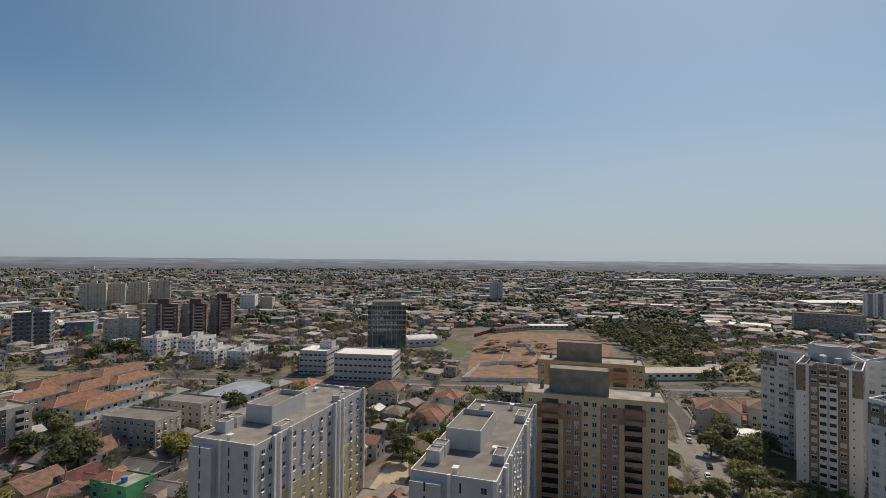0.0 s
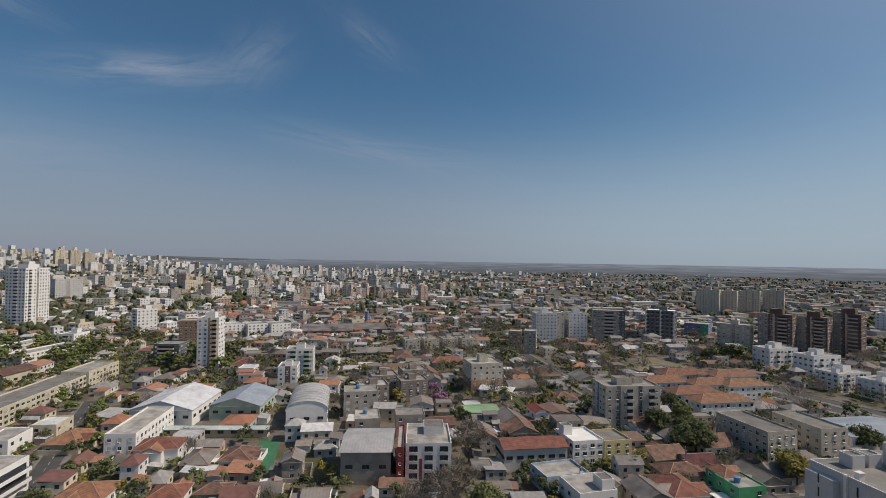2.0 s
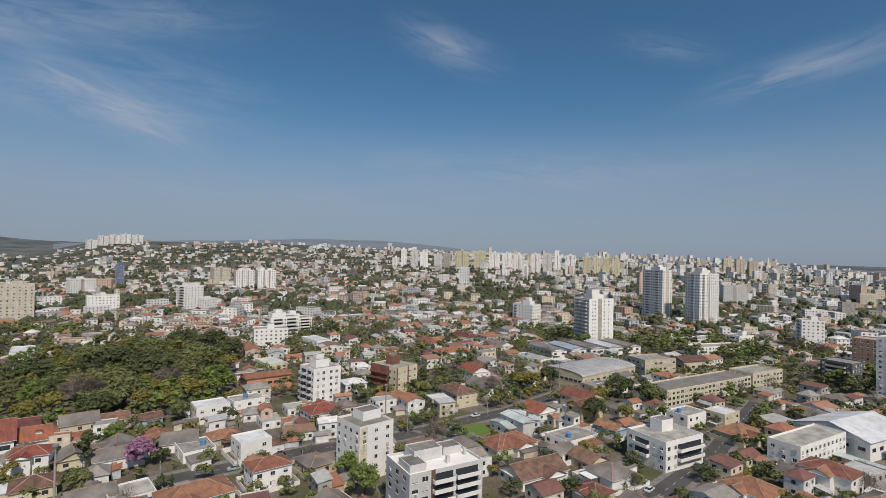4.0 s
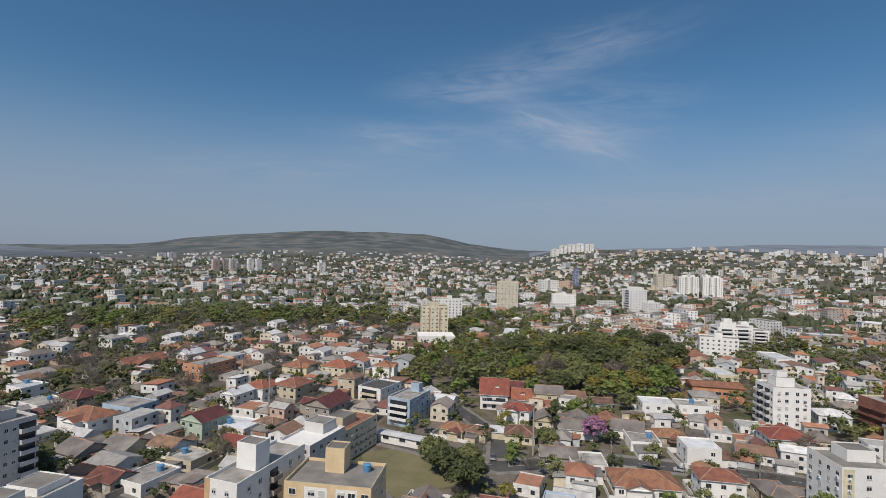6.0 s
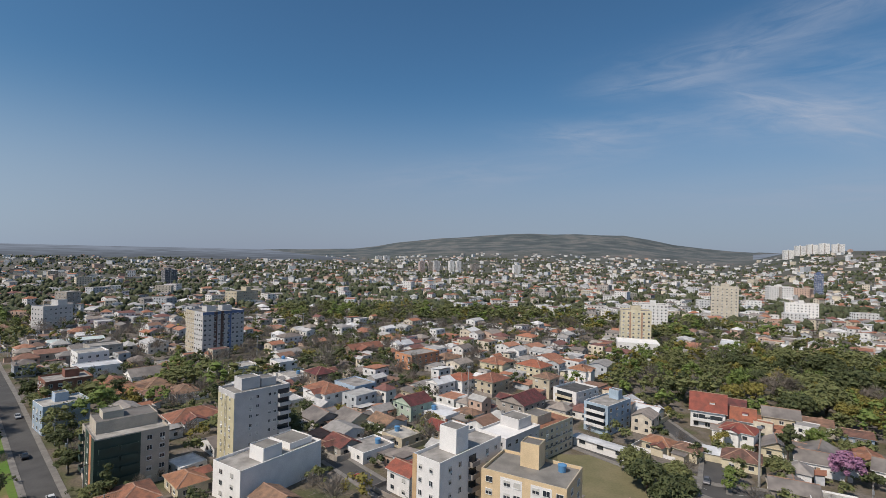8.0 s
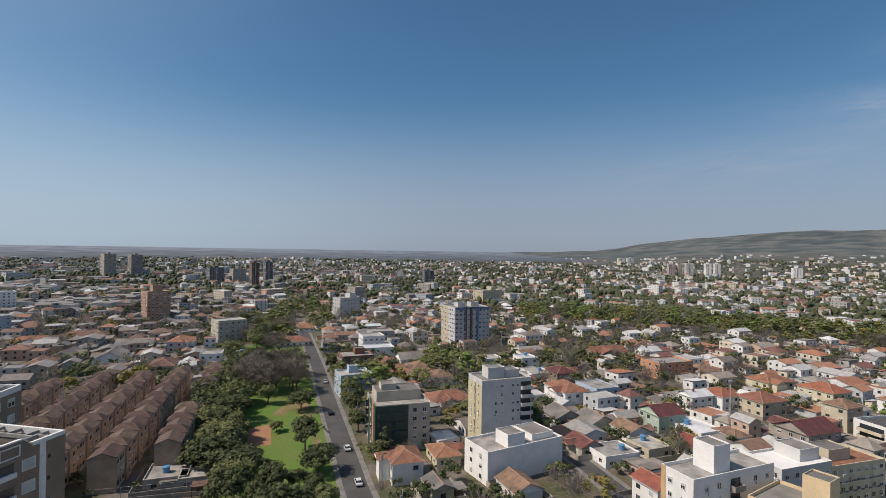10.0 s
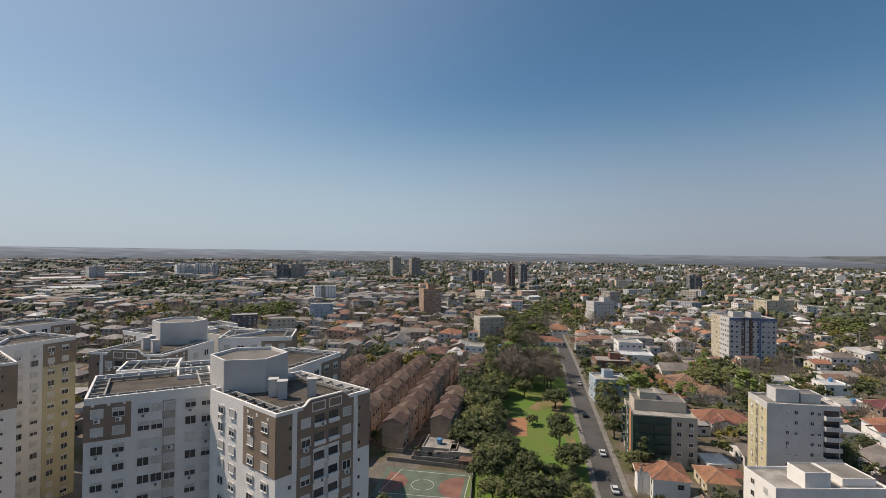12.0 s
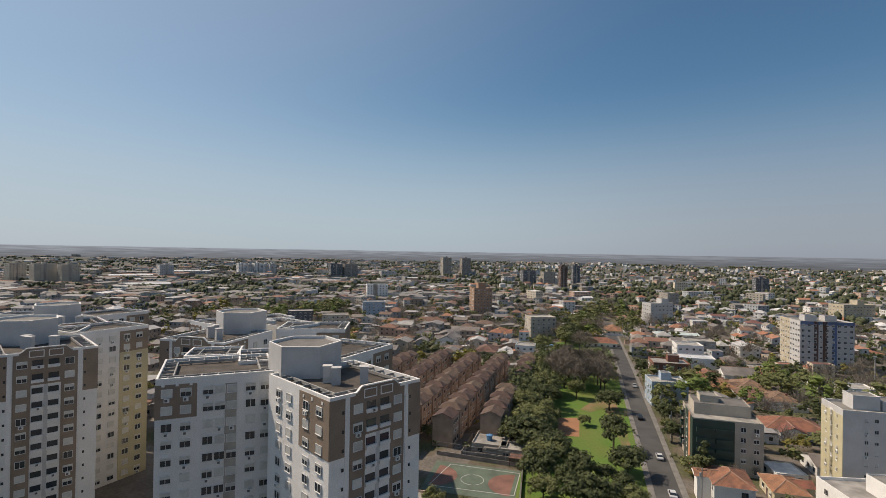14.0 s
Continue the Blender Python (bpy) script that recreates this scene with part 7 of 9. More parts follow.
OFFICE = [o for o in scene.objects if o.name == "office_tower"][0]
letters(OFFICE, ("GENTE", "QUE", "COOPERA", "CRESCE"), -10.5, -14.5, 30.5, 4.0, M_WHITEBOX)
tb = Build()
tb.box(-13.6, 13.6, -14.2, -13.95, 2, 15)
for u in range(9):
    fb = Build()
    fb.box(-14.45 + 3.6 * u, -14.3 + 3.6 * u, -14.3, -13.9, 0, 37.6)
    under("facade_fin", fb.done("facade_fin", [WALL["white"]]), OFFICE)
under("teal_glazing", tb.done("teal_glazing", [M_TEAL]), OFFICE, None, "teal tinted glass wall")

# the avenue's far side and the industrial quarter beyond
steep_house("tall house with a steep red tile roof and white balconies", -31.5, -222, 171, 12, 10, 6.4, 6.2, "red")
steep_house("lower house with a steep red tile roof beside the wood", -43, -220.5, 169, 8.6, 8.5, 4.6, 4, "red")
hall("long low white canopy along a grass field", 6.6, -176, 154, 20, 4, 3.0, "gable", "white", "white", 0.4, "canopy", 3)
house(123.4, 223.9, -30, 17, 17, 3, "h", "brown", "cool")
house(146, 226, -30, 14, 14, 3, "h", "brown", "cool")
hall("pale canopy roof over a yard", 123.6, 205, -21, 12, 10, 4, "gable", "white", "cream", 0.6, "canopy_hall")
hall("long low red brown site shed", 70, 514, 35, 46, 9, 4, "gable", "dred", "cream", 1.2, "site_shed")
hall("long low pale site shed", 112, 531, 2, 44, 9, 4, "gable", "white", "cream", 1.2, "site_shed")
hall("very long white factory hall", 640, 1530, 5, 170, 60, 9, "gable", "white", "white", 2.5, "factory_hall")
hall("very long gray factory hall", 800, 1500, 20, 120, 60, 9, "gable", "gray", "white", 2.5, "factory_hall")
hall("long factory hall with pale roof", 640, 832, 5, 110, 50, 8, "gable", "white", "cool", 2, "factory_hall")
hall("long gray depot hall", 320, 488, -30, 56, 22, 6, "gable", "gray", "white", 1.8, "depot_hall")
hall("long white depot hall", 318, 541, -30, 60, 22, 6, "gable", "white", "white", 1.8, "depot_hall")
hall("long cream roofed depot", 1028, 436, -68, 70, 26, 7, "gable", "white", "cream", 2, "depot_hall")
hall("long pale roofed depot", 810, 322, -68, 60, 26, 7, "gable", "white", "cream", 2, "depot_hall")
hall("long pale roofed depot", 1221, 392, -72, 80, 30, 7, "gable", "white", "cool", 2, "depot_hall")
for x, y, w in ((360, 492, 26), (383, 478, 30)):
    block("gray apartment estate block with dark roof", x, y, -30, w, 20, 24, 8, "gray", "dark", "taupe", step=3.2, aircon=0)
block("white apartment tower behind the estate", 536, 620, -40, 24, 18, 35, 11, "white", "slab", "gray", step=3.2, aircon=0, panels=(("front", 0.2, 0.4, 0, 1, "gray"), ("front", 0.6, 0.8, 0, 1, "gray")))


for k in range(5):
    hall("gray sawtooth workshop shed", -335 - 15 * k, -178 + 8 * k, 62, 30, 13, 6, "gable", ("gray", "blue", "gray", "white", "gray")[k], "white", 1.4, "workshop_shed")
house(-214.5, -94.6, 160, 13, 9, 2, "g", "brown", "yellow")
house(-178.6, -106.4, 72, 14, 9, 2, "m", "pale", "cool")
house(-158.8, -99, 160, 15, 11, 1, "h", "orange", "cream")
house(-27.5, 253.7, -14, 15, 13, 3, "h", "brown", "cream")
house(-3.3, 225.1, -14, 14, 13, 2, "h", "brown", "cream")

# ---- single houses ----
house(-27.8, 255.6, 71, 16.7, 12.0, 2, "h", "brown", "beige")
house(-4.7, 217.4, 73, 14.3, 12.0, 2, "h", "orange", "white")
house(3.8, 251.3, 161, 12.9, 12.0, 2, "h", "orange", "white")
house(130.5, 238.6, 162, 18.9, 12.0, 2, "h", "orange", "beige")
house(148.6, 241.0, 163, 10.5, 9.1, 2, "h", "orange", "beige")
house(124.5, 205.7, 74, 13.5, 10.0, 1, "f", "white", "white")
house(-30.9, 236.3, 73, 7.0, 6.0, 1, "g", "white", "white")
house(-117.0, 162.9, 71, 11.4, 8.2, 1, "g", "dred", "cream")
house(-101.9, 155.2, 162, 8.8, 6.3, 2, "h", "orange", "vgreen")
house(-95.3, 153.0, 163, 10.3, 9.4, 2, "f", "gray", "vgreen")
house(-98.9, 167.7, 163, 12.9, 12.0, 1, "g", "gray", "gray")
house(-126.4, 156.6, 74, 13.3, 11.6, 1, "g", "brown", "cream")
house(-113.8, 149.3, 72, 14.3, 10.4, 1, "h", "brown", "gray")
house(-82.7, 153.6, 164, 10.0, 7.8, 1, "g", "gray", "gray")
house(-150.5, 178.7, 162, 15.3, 12.0, 1, "h", "brown", "white")
house(-136.7, 176.4, 162, 12.5, 10.2, 1, "g", "gray", "cream")
house(-75.5, 283.3, 74, 13.5, 11.1, 1, "h", "orange", "white")
house(-126.5, 184.6, 74, 14.7, 12.0, 1, "g", "brown", "white")
house(-99.1, 179.8, 73, 11.6, 11.6, 1, "g", "gray", "cream")
house(-224.9, 73.6, 74, 15.5, 12.0, 4, "f", "gray", "gray")
house(-102.8, 121.3, 162, 12.3, 9.4, 2, "g", "gray", "gray")
house(-101.6, 132.6, 161, 14.5, 10.4, 2, "h", "orange", "white")
house(-115.0, 119.0, 165, 11.1, 10.5, 1, "g", "gray", "cream")
house(-180.8, 142.1, 165, 9.7, 6.8, 2, "g", "red", "white")
house(-201.4, 124.3, 74, 15.5, 12.0, 1, "m", "green", "white")
house(-183.4, 129.0, 164, 12.6, 11.7, 1, "g", "gray", "white")
house(-174.3, 108.9, 163, 11.6, 9.3, 1, "g", "gray", "white")
house(-171.0, 125.3, 160, 14.0, 12.0, 1, "g", "brown", "gray")
house(-165.9, 158.7, 76, 12.9, 9.4, 1, "g", "gray", "cream")
house(-201.5, 173.5, 164, 12.3, 12.0, 1, "h", "brown", "white")
house(-191.3, 97.6, 76, 12.1, 9.0, 1, "g", "brown", "gray")
house(-138.1, 147.2, 166, 7.6, 6.1, 1, "g", "brown", "white")
house(-230.2, 215.1, 162, 17.4, 12.0, 1, "g", "gray", "cream")
house(-249.6, 201.7, 164, 17.7, 12.0, 1, "h", "brown", "cream")
house(-306.9, 162.1, 74, 22.3, 12.0, 1, "h", "orange", "cream")
house(-336.4, 141.7, 163, 23.4, 12.0, 1, "h", "brown", "white")
house(-360.3, 125.2, 76, 30.0, 12.0, 1, "g", "gray", "gray")
house(-279.6, 133.6, 163, 17.1, 12.0, 1, "g", "brown", "white")
house(-229.6, 167.7, 75, 15.8, 12.0, 1, "g", "gray", "gray")
house(-91.5, 122.5, 160, 10.4, 10.4, 1, "g", "gray", "cream")
house(-88.4, 136.4, 70, 9.4, 8.3, 1, "g", "gray", "gray")
house(-76.7, 141.6, 162, 9.3, 8.3, 1, "g", "brown", "gray")
house(-361.0, -84.1, 161, 20.4, 12.0, 2, "h", "brown", "cream")
house(-202.6, -6.7, 73, 14.3, 10.1, 2, "h", "orange", "white")
house(-192.1, 5.7, 159, 12.8, 9.0, 1, "h", "gray", "cream")
house(-189.2, 18.2, 158, 12.6, 10.6, 1, "h", "brown", "white")
house(-171.1, 33.2, 162, 8.3, 6.3, 2, "g", "gray", "gray")
house(-233.1, -36.9, 158, 15.4, 12.0, 1, "h", "orange", "cream")
house(-177.9, -24.4, 69, 13.7, 12.0, 1, "h", "orange", "white")
house(-324.1, 34.8, 158, 12.0, 9.2, 2, "f", "white", "white")
house(-352.4, 34.3, 161, 19.5, 12.0, 1, "h", "dred", "cream")
house(-196.1, 67.1, 163, 13.7, 10.0, 3, "f", "gray", "gray")
house(-192.4, 84.4, 70, 11.9, 10.7, 3, "f", "gray", "gray")
house(-147.8, 35.5, 67, 7.4, 7.1, 1, "g", "gray", "white")
house(-167.9, -3.0, 72, 9.7, 8.9, 1, "h", "orange", "white")
house(-157.9, 22.6, 72, 9.3, 7.7, 1, "g", "gray", "cream")
house(-164.3, 8.9, 69, 9.5, 6.8, 1, "h", "brown", "cream")
house(-199.3, -15.7, 72, 7.6, 7.2, 1, "g", "gray", "white")
house(-297.3, 119.8, 72, 17.7, 12.0, 1, "g", "brown", "gray")
house(-252.8, 83.1, 70, 14.8, 11.9, 1, "g", "gray", "white")
house(-243.3, 104.8, 160, 12.3, 10.5, 1, "h", "gray", "cream")
house(-159.0, -100.0, 163, 19.3, 12.0, 1, "h", "orange", "white")
house(-143.7, -80.3, 161, 19.0, 12.0, 1, "g", "brown", "white")
house(-164.2, -81.9, 163, 10.5, 7.4, 1, "g", "gray", "white")
house(-159.1, -60.9, 70, 11.4, 11.4, 1, "h", "gray", "white")
house(-180.5, -109.3, 163, 18.9, 12.0, 1, "m", "pale", "white")
house(-226.8, -101.5, 75, 16.2, 12.0, 2, "g", "orange", "cream")
house(-202.0, -111.2, 75, 11.9, 11.8, 1, "g", "red", "white")
house(-202.0, -77.9, 75, 10.2, 7.3, 1, "g", "orange", "blue")
house(-235.1, -171.5, 70, 14.8, 12.0, 2, "g", "red", "white")
house(-193.7, -151.4, 73, 17.2, 12.0, 2, "h", "brown", "cream")
house(-219.2, -152.6, 73, 19.8, 12.0, 1, "g", "gray", "white")
house(-164.8, -71.1, 72, 10.3, 8.5, 1, "g", "brown", "cream")
house(-182.0, -85.4, 165, 17.1, 12.0, 1, "f", "gray", "white")
house(-147.0, -35.2, 71, 14.7, 10.6, 1, "h", "orange", "white")
house(-143.9, -46.3, 71, 8.8, 7.6, 1, "g", "gray", "gray")
house(-142.8, -59.6, 75, 9.0, 8.4, 1, "h", "dred", "white")
house(-216.2, -210.0, 160, 13.9, 9.8, 1, "h", "orange", "cream")
house(-283.4, -227.2, 164, 26.7, 12.0, 1, "h", "red", "cream")
house(-302.5, -266.5, 73, 25.8, 12.0, 1, "h", "orange", "white")
house(-346.7, -265.0, 75, 27.9, 12.0, 1, "h", "dred", "white")
house(-332.6, -220.1, 71, 21.9, 12.0, 1, "g", "gray", "white")
house(-307.5, -174.3, 75, 26.0, 12.0, 1, "f", "gray", "white")
house(-235.4, -57.5, 162, 13.6, 9.8, 2, "f", "gray", "white")
house(-247.8, -46.2, 162, 11.7, 9.3, 2, "f", "white", "cream")
house(-100.8, -212.9, 169, 13.2, 10.8, 2, "f", "white", "white")
house(-115.5, -210.2, 170, 13.4, 10.2, 2, "f", "gray", "white")
house(-73.9, -196.0, 81, 10.8, 8.0, 1, "g", "orange", "cream")
house(-79.0, -177.3, 80, 12.9, 10.5, 1, "f", "gray", "white")
house(-90.8, -180.9, 171, 11.5, 8.2, 1, "h", "orange", "cream")
house(-92.3, -163.5, 171, 10.7, 10.0, 2, "f", "white", "white")
house(-37.8, -232.8, 167, 17.6, 12.0, 2, "g", "dred", "white")
house(-57.2, -226.2, 170, 12.0, 10.7, 2, "g", "gray", "cream")
house(-70.7, -230.4, 167, 9.0, 8.2, 1, "g", "brown", "white")
house(-79.5, -221.3, 171, 9.2, 7.1, 1, "g", "brown", "blue")
house(-84.4, -139.3, 168, 11.8, 8.5, 2, "h", "orange", "white")
house(-99.5, -137.1, 83, 10.6, 7.8, 1, "h", "gray", "cream")
house(-129.1, -172.8, 168, 14.2, 11.5, 2, "h", "red", "white")
house(-64.0, -143.0, 171, 18.2, 12.0, 1, "h", "orange", "white")
house(-87.1, -110.5, 82, 8.3, 7.6, 1, "g", "gray", "white")
house(-35.4, -181.7, 168, 10.6, 9.7, 1, "h", "brown", "cream")
house(-48.8, -198.0, 80, 9.6, 9.0, 1, "g", "gray", "cream")
house(-57.4, -188.8, 168, 11.2, 9.7, 1, "g", "gray", "white")
house(-37.8, -209.7, 77, 12.0, 8.5, 1, "g", "gray", "white")
house(-44.0, -162.1, 172, 11.3, 8.3, 1, "g", "gray", "gray")
house(-52.1, -156.8, 172, 11.1, 11.0, 1, "f", "gray", "white")
house(-72.4, -408.7, 78, 26.6, 12.0, 2, "f", "white", "white")
house(-164.9, -271.6, 80, 20.5, 12.0, 2, "f", "white", "cream")
house(-147.8, -300.3, 82, 18.5, 12.0, 1, "h", "orange", "white")
house(-233.2, -321.3, 81, 25.4, 12.0, 2, "f", "white", "white")
house(-345.4, -417.1, 169, 29.6, 12.0, 2, "f", "white", "gray")
house(-170.1, -170.6, 170, 15.7, 12.0, 1, "h", "orange", "cream")
house(121.9, -186.1, 156, 16.7, 12.0, 2, "h", "orange", "white")
house(115.5, -200.4, 158, 15.1, 12.0, 2, "f", "gray", "blue")
house(172.8, -223.8, 157, 10.5, 10.4, 2, "f", "white", "white")
house(141.1, -210.9, 154, 11.8, 10.9, 2, "h", "dred", "brown")
house(152.2, -144.0, 64, 17.7, 12.0, 1, "h", "orange", "white")
house(182.2, -167.2, 158, 12.7, 10.8, 1, "h", "brown", "white")
house(201.3, -169.6, 157, 14.7, 12.0, 1, "h", "brown", "cream")
house(80.3, -184.9, 65, 11.4, 10.9, 2, "g", "dred", "green")
house(69.0, -186.9, 159, 15.1, 11.4, 1, "f", "white", "white")
house(62.5, -169.2, 157, 8.6, 8.2, 1, "g", "red", "cream")
house(72.5, -157.4, 158, 10.0, 9.5, 1, "f", "gray", "cream")
house(87.4, -142.6, 156, 9.6, 7.6, 1, "g", "dred", "gray")
house(77.9, -143.7, 66, 12.6, 10.3, 1, "f", "gray", "white")
house(56.4, -125.4, 158, 8.8, 6.8, 2, "g", "red", "white")
house(38.4, -122.2, 157, 7.0, 5.2, 1, "g", "red", "white")
house(80.8, -218.9, 66, 10.9, 8.3, 2, "g", "white", "white")
house(74.4, -229.2, 158, 11.2, 10.3, 2, "h", "red", "white")
house(60.3, -234.3, 66, 13.5, 12.0, 2, "h", "orange", "cream")
house(39.5, -205.7, 67, 15.8, 12.0, 2, "g", "dred", "gray")
house(34.5, -236.9, 69, 9.4, 8.8, 3, "h", "brown", "cream")
house(21.3, -275.1, 68, 10.7, 10.3, 2, "h", "orange", "white")
house(66.9, -273.4, 64, 15.6, 12.0, 2, "h", "orange", "cream")
house(159.6, -328.8, 68, 23.5, 12.0, 1, "h", "orange", "white")
house(137.1, -298.6, 65, 12.1, 9.4, 2, "g", "white", "white")
house(160.2, -289.3, 64, 24.3, 12.0, 1, "g", "orange", "brown")
house(-11.5, -185.5, 153, 9.2, 7.2, 1, "h", "orange", "cream")
house(-20.1, -182.6, 153, 7.9, 6.6, 1, "h", "brown", "cream")
house(-38.6, -201.3, 155, 10.6, 8.5, 2, "h", "red", "white")
house(-9.2, -222.5, 155, 10.4, 7.6, 1, "g", "white", "white")
house(-1.0, -230.5, 68, 10.8, 9.3, 1, "g", "white", "blue")
house(58.0, -189.3, 154, 9.4, 6.8, 1, "h", "brown", "white")
house(108.3, -161.8, 154, 11.1, 10.7, 1, "g", "gray", "gray")
house(96.7, -165.6, 157, 10.9, 10.7, 1, "g", "gray", "cream")
house(83.5, -166.7, 155, 10.6, 8.6, 1, "g", "brown", "white")
house(96.1, -137.4, 154, 9.7, 8.7, 1, "h", "brown", "cream")
house(220.5, -162.9, 157, 17.8, 12.0, 1, "h", "orange", "cream")
house(223.1, -200.2, 67, 13.8, 11.9, 1, "h", "orange", "white")
house(184.8, -206.0, 67, 12.8, 10.9, 2, "f", "gray", "white")
house(222.9, -182.4, 67, 16.0, 12.0, 1, "g", "gray", "white")
house(249.0, -176.4, 64, 19.7, 12.0, 2, "f", "white", "white")
house(156.4, -210.8, 154, 14.6, 12.0, 1, "f", "gray", "white")
house(-60.6, -195.6, 69, 11.6, 11.4, 1, "g", "gray", "white")
house(-78.2, -188.1, 156, 11.5, 10.3, 1, "g", "gray", "white")
house(46.0, -273.5, 156, 15.4, 12.0, 2, "h", "red", "cream")
house(100.9, -283.8, 64, 13.9, 12.0, 1, "h", "brown", "white")
house(90.4, -208.4, 155, 8.5, 6.4, 1, "g", "gray", "cream")
house(111.8, -87.5, 153, 11.2, 8.7, 2, "h", "orange", "white")
house(112.2, -103.4, 156, 10.4, 7.7, 1, "h", "orange", "cream")
house(97.1, -87.2, 158, 7.8, 6.0, 1, "g", "gray", "cream")
house(188.2, -159.7, 156, 11.5, 11.3, 1, "h", "brown", "white")
house(205.7, -157.4, 156, 14.4, 12.0, 1, "h", "orange", "cream")
house(151.0, -37.0, 65, 10.6, 10.5, 1, "f", "gray", "gray")
house(144.2, -42.2, 66, 8.8, 6.4, 1, "f", "gray", "gray")
house(291.0, -94.7, 64, 11.3, 11.0, 2, "f", "gray", "white")
house(280.4, -107.8, 157, 11.1, 8.4, 2, "f", "gray", "white")
house(313.8, -155.0, 67, 19.3, 12.0, 1, "h", "orange", "white")
house(367.1, -191.4, 158, 22.7, 12.0, 1, "h", "orange", "cream")
house(342.1, -228.4, 66, 30.0, 12.0, 1, "m", "pale", "white")
house(425.7, -234.0, 155, 22.1, 12.0, 1, "h", "brown", "white")
house(332.5, -23.0, 158, 21.5, 12.0, 1, "h", "brown", "white")
house(349.3, -36.6, 155, 19.3, 12.0, 1, "g", "gray", "cream")
house(334.1, -55.5, 157, 18.7, 12.0, 1, "g", "gray", "white")
house(293.2, -71.2, 158, 16.7, 12.0, 1, "h", "brown", "cream")
house(414.9, -26.4, 67, 26.6, 12.0, 1, "h", "orange", "white")
house(421.4, -54.1, 64, 27.2, 12.0, 1, "h", "brown", "cream")
house(365.2, -73.1, 66, 20.5, 12.0, 1, "g", "gray", "white")
house(358.8, -97.7, 154, 20.5, 12.0, 1, "h", "orange", "white")

# ---- terraced rows beside the park ----
UNITS = []
for kind in range(2):
    hh, dp, ww = (9.0, 6.6, 7.2) if kind == 0 else (9.5, 7.6, 4.6)
    UNIT = thing("terraced_house", pose(0, 0, 0), "three-storey salmon terraced house with low tiled roof" if kind == 0 else "projecting salmon stair bay with small tile roof", "house", "terraced rows")
    b = Build()
    b.box(-ww / 2, ww / 2, -dp / 2, dp / 2, -0.3, hh)
    under("wall", b.done("wall", [WALL["salmon_pale"]]), UNIT)
    under("roof", roof_mesh(ww - (0.0 if kind == 0 else 0.5), dp, 1.5 if kind == 0 else 1.8, "gable" if kind == 0 else "hip", None, 0.25).done("roof", [ROOF["dark"], WALL["salmon_pale"]]), UNIT, pose(0, 0, hh))
    put = Openings(UNIT, 400, 400)
    for s in (-1, 1):
        for z in range(3):
            for u in ((-2.0, 0.1, 2.1) if kind == 0 else (0.0,)):
                put.add("window", window_mesh(1.1, 1.2, (0, 2, 8, 3)[(z + round(u)) % 4], True), pose(u, s * (dp / 2 + 0.02), 2.9 * z + 1.1, 0, 0, 0 if s < 0 else 180))
    put.done()
    UNITS.append(UNIT)
first = [True, True]
for sx, sy, ROW_DIR, count in ((155.3, -22.1, -26.3, 17), (155.3, -37.6, -25, 6), (208.8, -64.7, -25, 7), (151.5, -5, -26.5, 18), (158, 6.5, -25, 19), (164, 21, -25, 17), (170, 36, -25, 14)):
    rx, ry = math.cos(radians(ROW_DIR)), math.sin(radians(ROW_DIR))
    s = 0.0
    for k in range(count):
        kind = k % 2
        wide = 7.2 if kind == 0 else 4.6
        m = pose(sx + rx * (s + wide / 2), sy + ry * (s + wide / 2), 0.0, 0, 0, ROW_DIR)
        s += wide
        if first[kind]:
            UNITS[kind].matrix_basis = m
            first[kind] = False
        else:
            copy_thing(UNITS[kind], m)
    claim(sx + rx * s / 2, sy + ry * s / 2, ROW_DIR, s, 9)

# ---- masts, poles, vehicles ----
mast(-246, -123, 16)
mast(-147, -153, 16)
mast(-37, -167, 17)
mast(63, -205, 17)
mast(236, -330, 16)
mast(200, -235, 15)
e = thing("radio_mast", pose(-345, 75, 0), "thin lattice radio mast beside white flats", "mast")
b = Build()
for k in range(3):
    a = 2.094 * k
    b.tube((0.8 * math.cos(a), 0.8 * math.sin(a), -0.3), (0.15 * math.cos(a), 0.15 * math.sin(a), 40), 0.1, 0.06, 5)
for j in range(26):
    z, r = 1.5 * j, 0.8 - 0.025 * j * 0.65
    for k in range(3):
        a, c = 2.094 * k, 2.094 * (k + 1)
        q = r * (1 - j / 40)
        b.tube((q * math.cos(a), q * math.sin(a), z), (q * math.cos(c), q * math.sin(c), z + 1.5), 0.05, 0.05, 4)
under("lattice", b.done("lattice", [M_METAL]), e)
for x, y, r, c in ((138.4, -85.6, -25, "white"), (116.1, -75, -25, "white"), (172.8, -99.7, -25, "black"), (215, -122, 155, "silver"),
                   (72, -126.5, -31, "red"), (-165, -134.5, -14, "white"), (-181, -131, -14, "white"), (-82, -155.5, -21, "silver"), (-90, -152.5, -21, "white"), (-98, -155, -21, "black"), (-23, -164, 80, "gray"),
                   (92, 158, 71, "gray"), (91, 172, 71, "white"), (96, 180, 71, "black"), (101, 205, 71, "white"), (108, 216, 71, "silver"), (104, 212, 251, "black"), (100, 190, 251, "white"),
                   (60, 281, -4, "white"), (30, 278, -4, "gray"), (100, 294, 176, "white"), (140, 275, -4, "black"), (-20, 290, -4, "silver"), (-160, -49, 175, "white"), (-190, -42.5, 175, "gray"), (-130, 10, 80, "white"), (-117, 45, 80, "black")):
    car(x, y, r, c)
for k in range(16):
    utility_pole(70 + 23 * k * 0.91, -60.5 - 23 * k * 0.425, 65)
for k in range(9):
    utility_pole(-60 - 22 * k * 0.97, -157 + 4.6 * k, 80)
for k in range(10):
    utility_pole(-134 + 2.2 * k, -20 + 22 * k, 80)
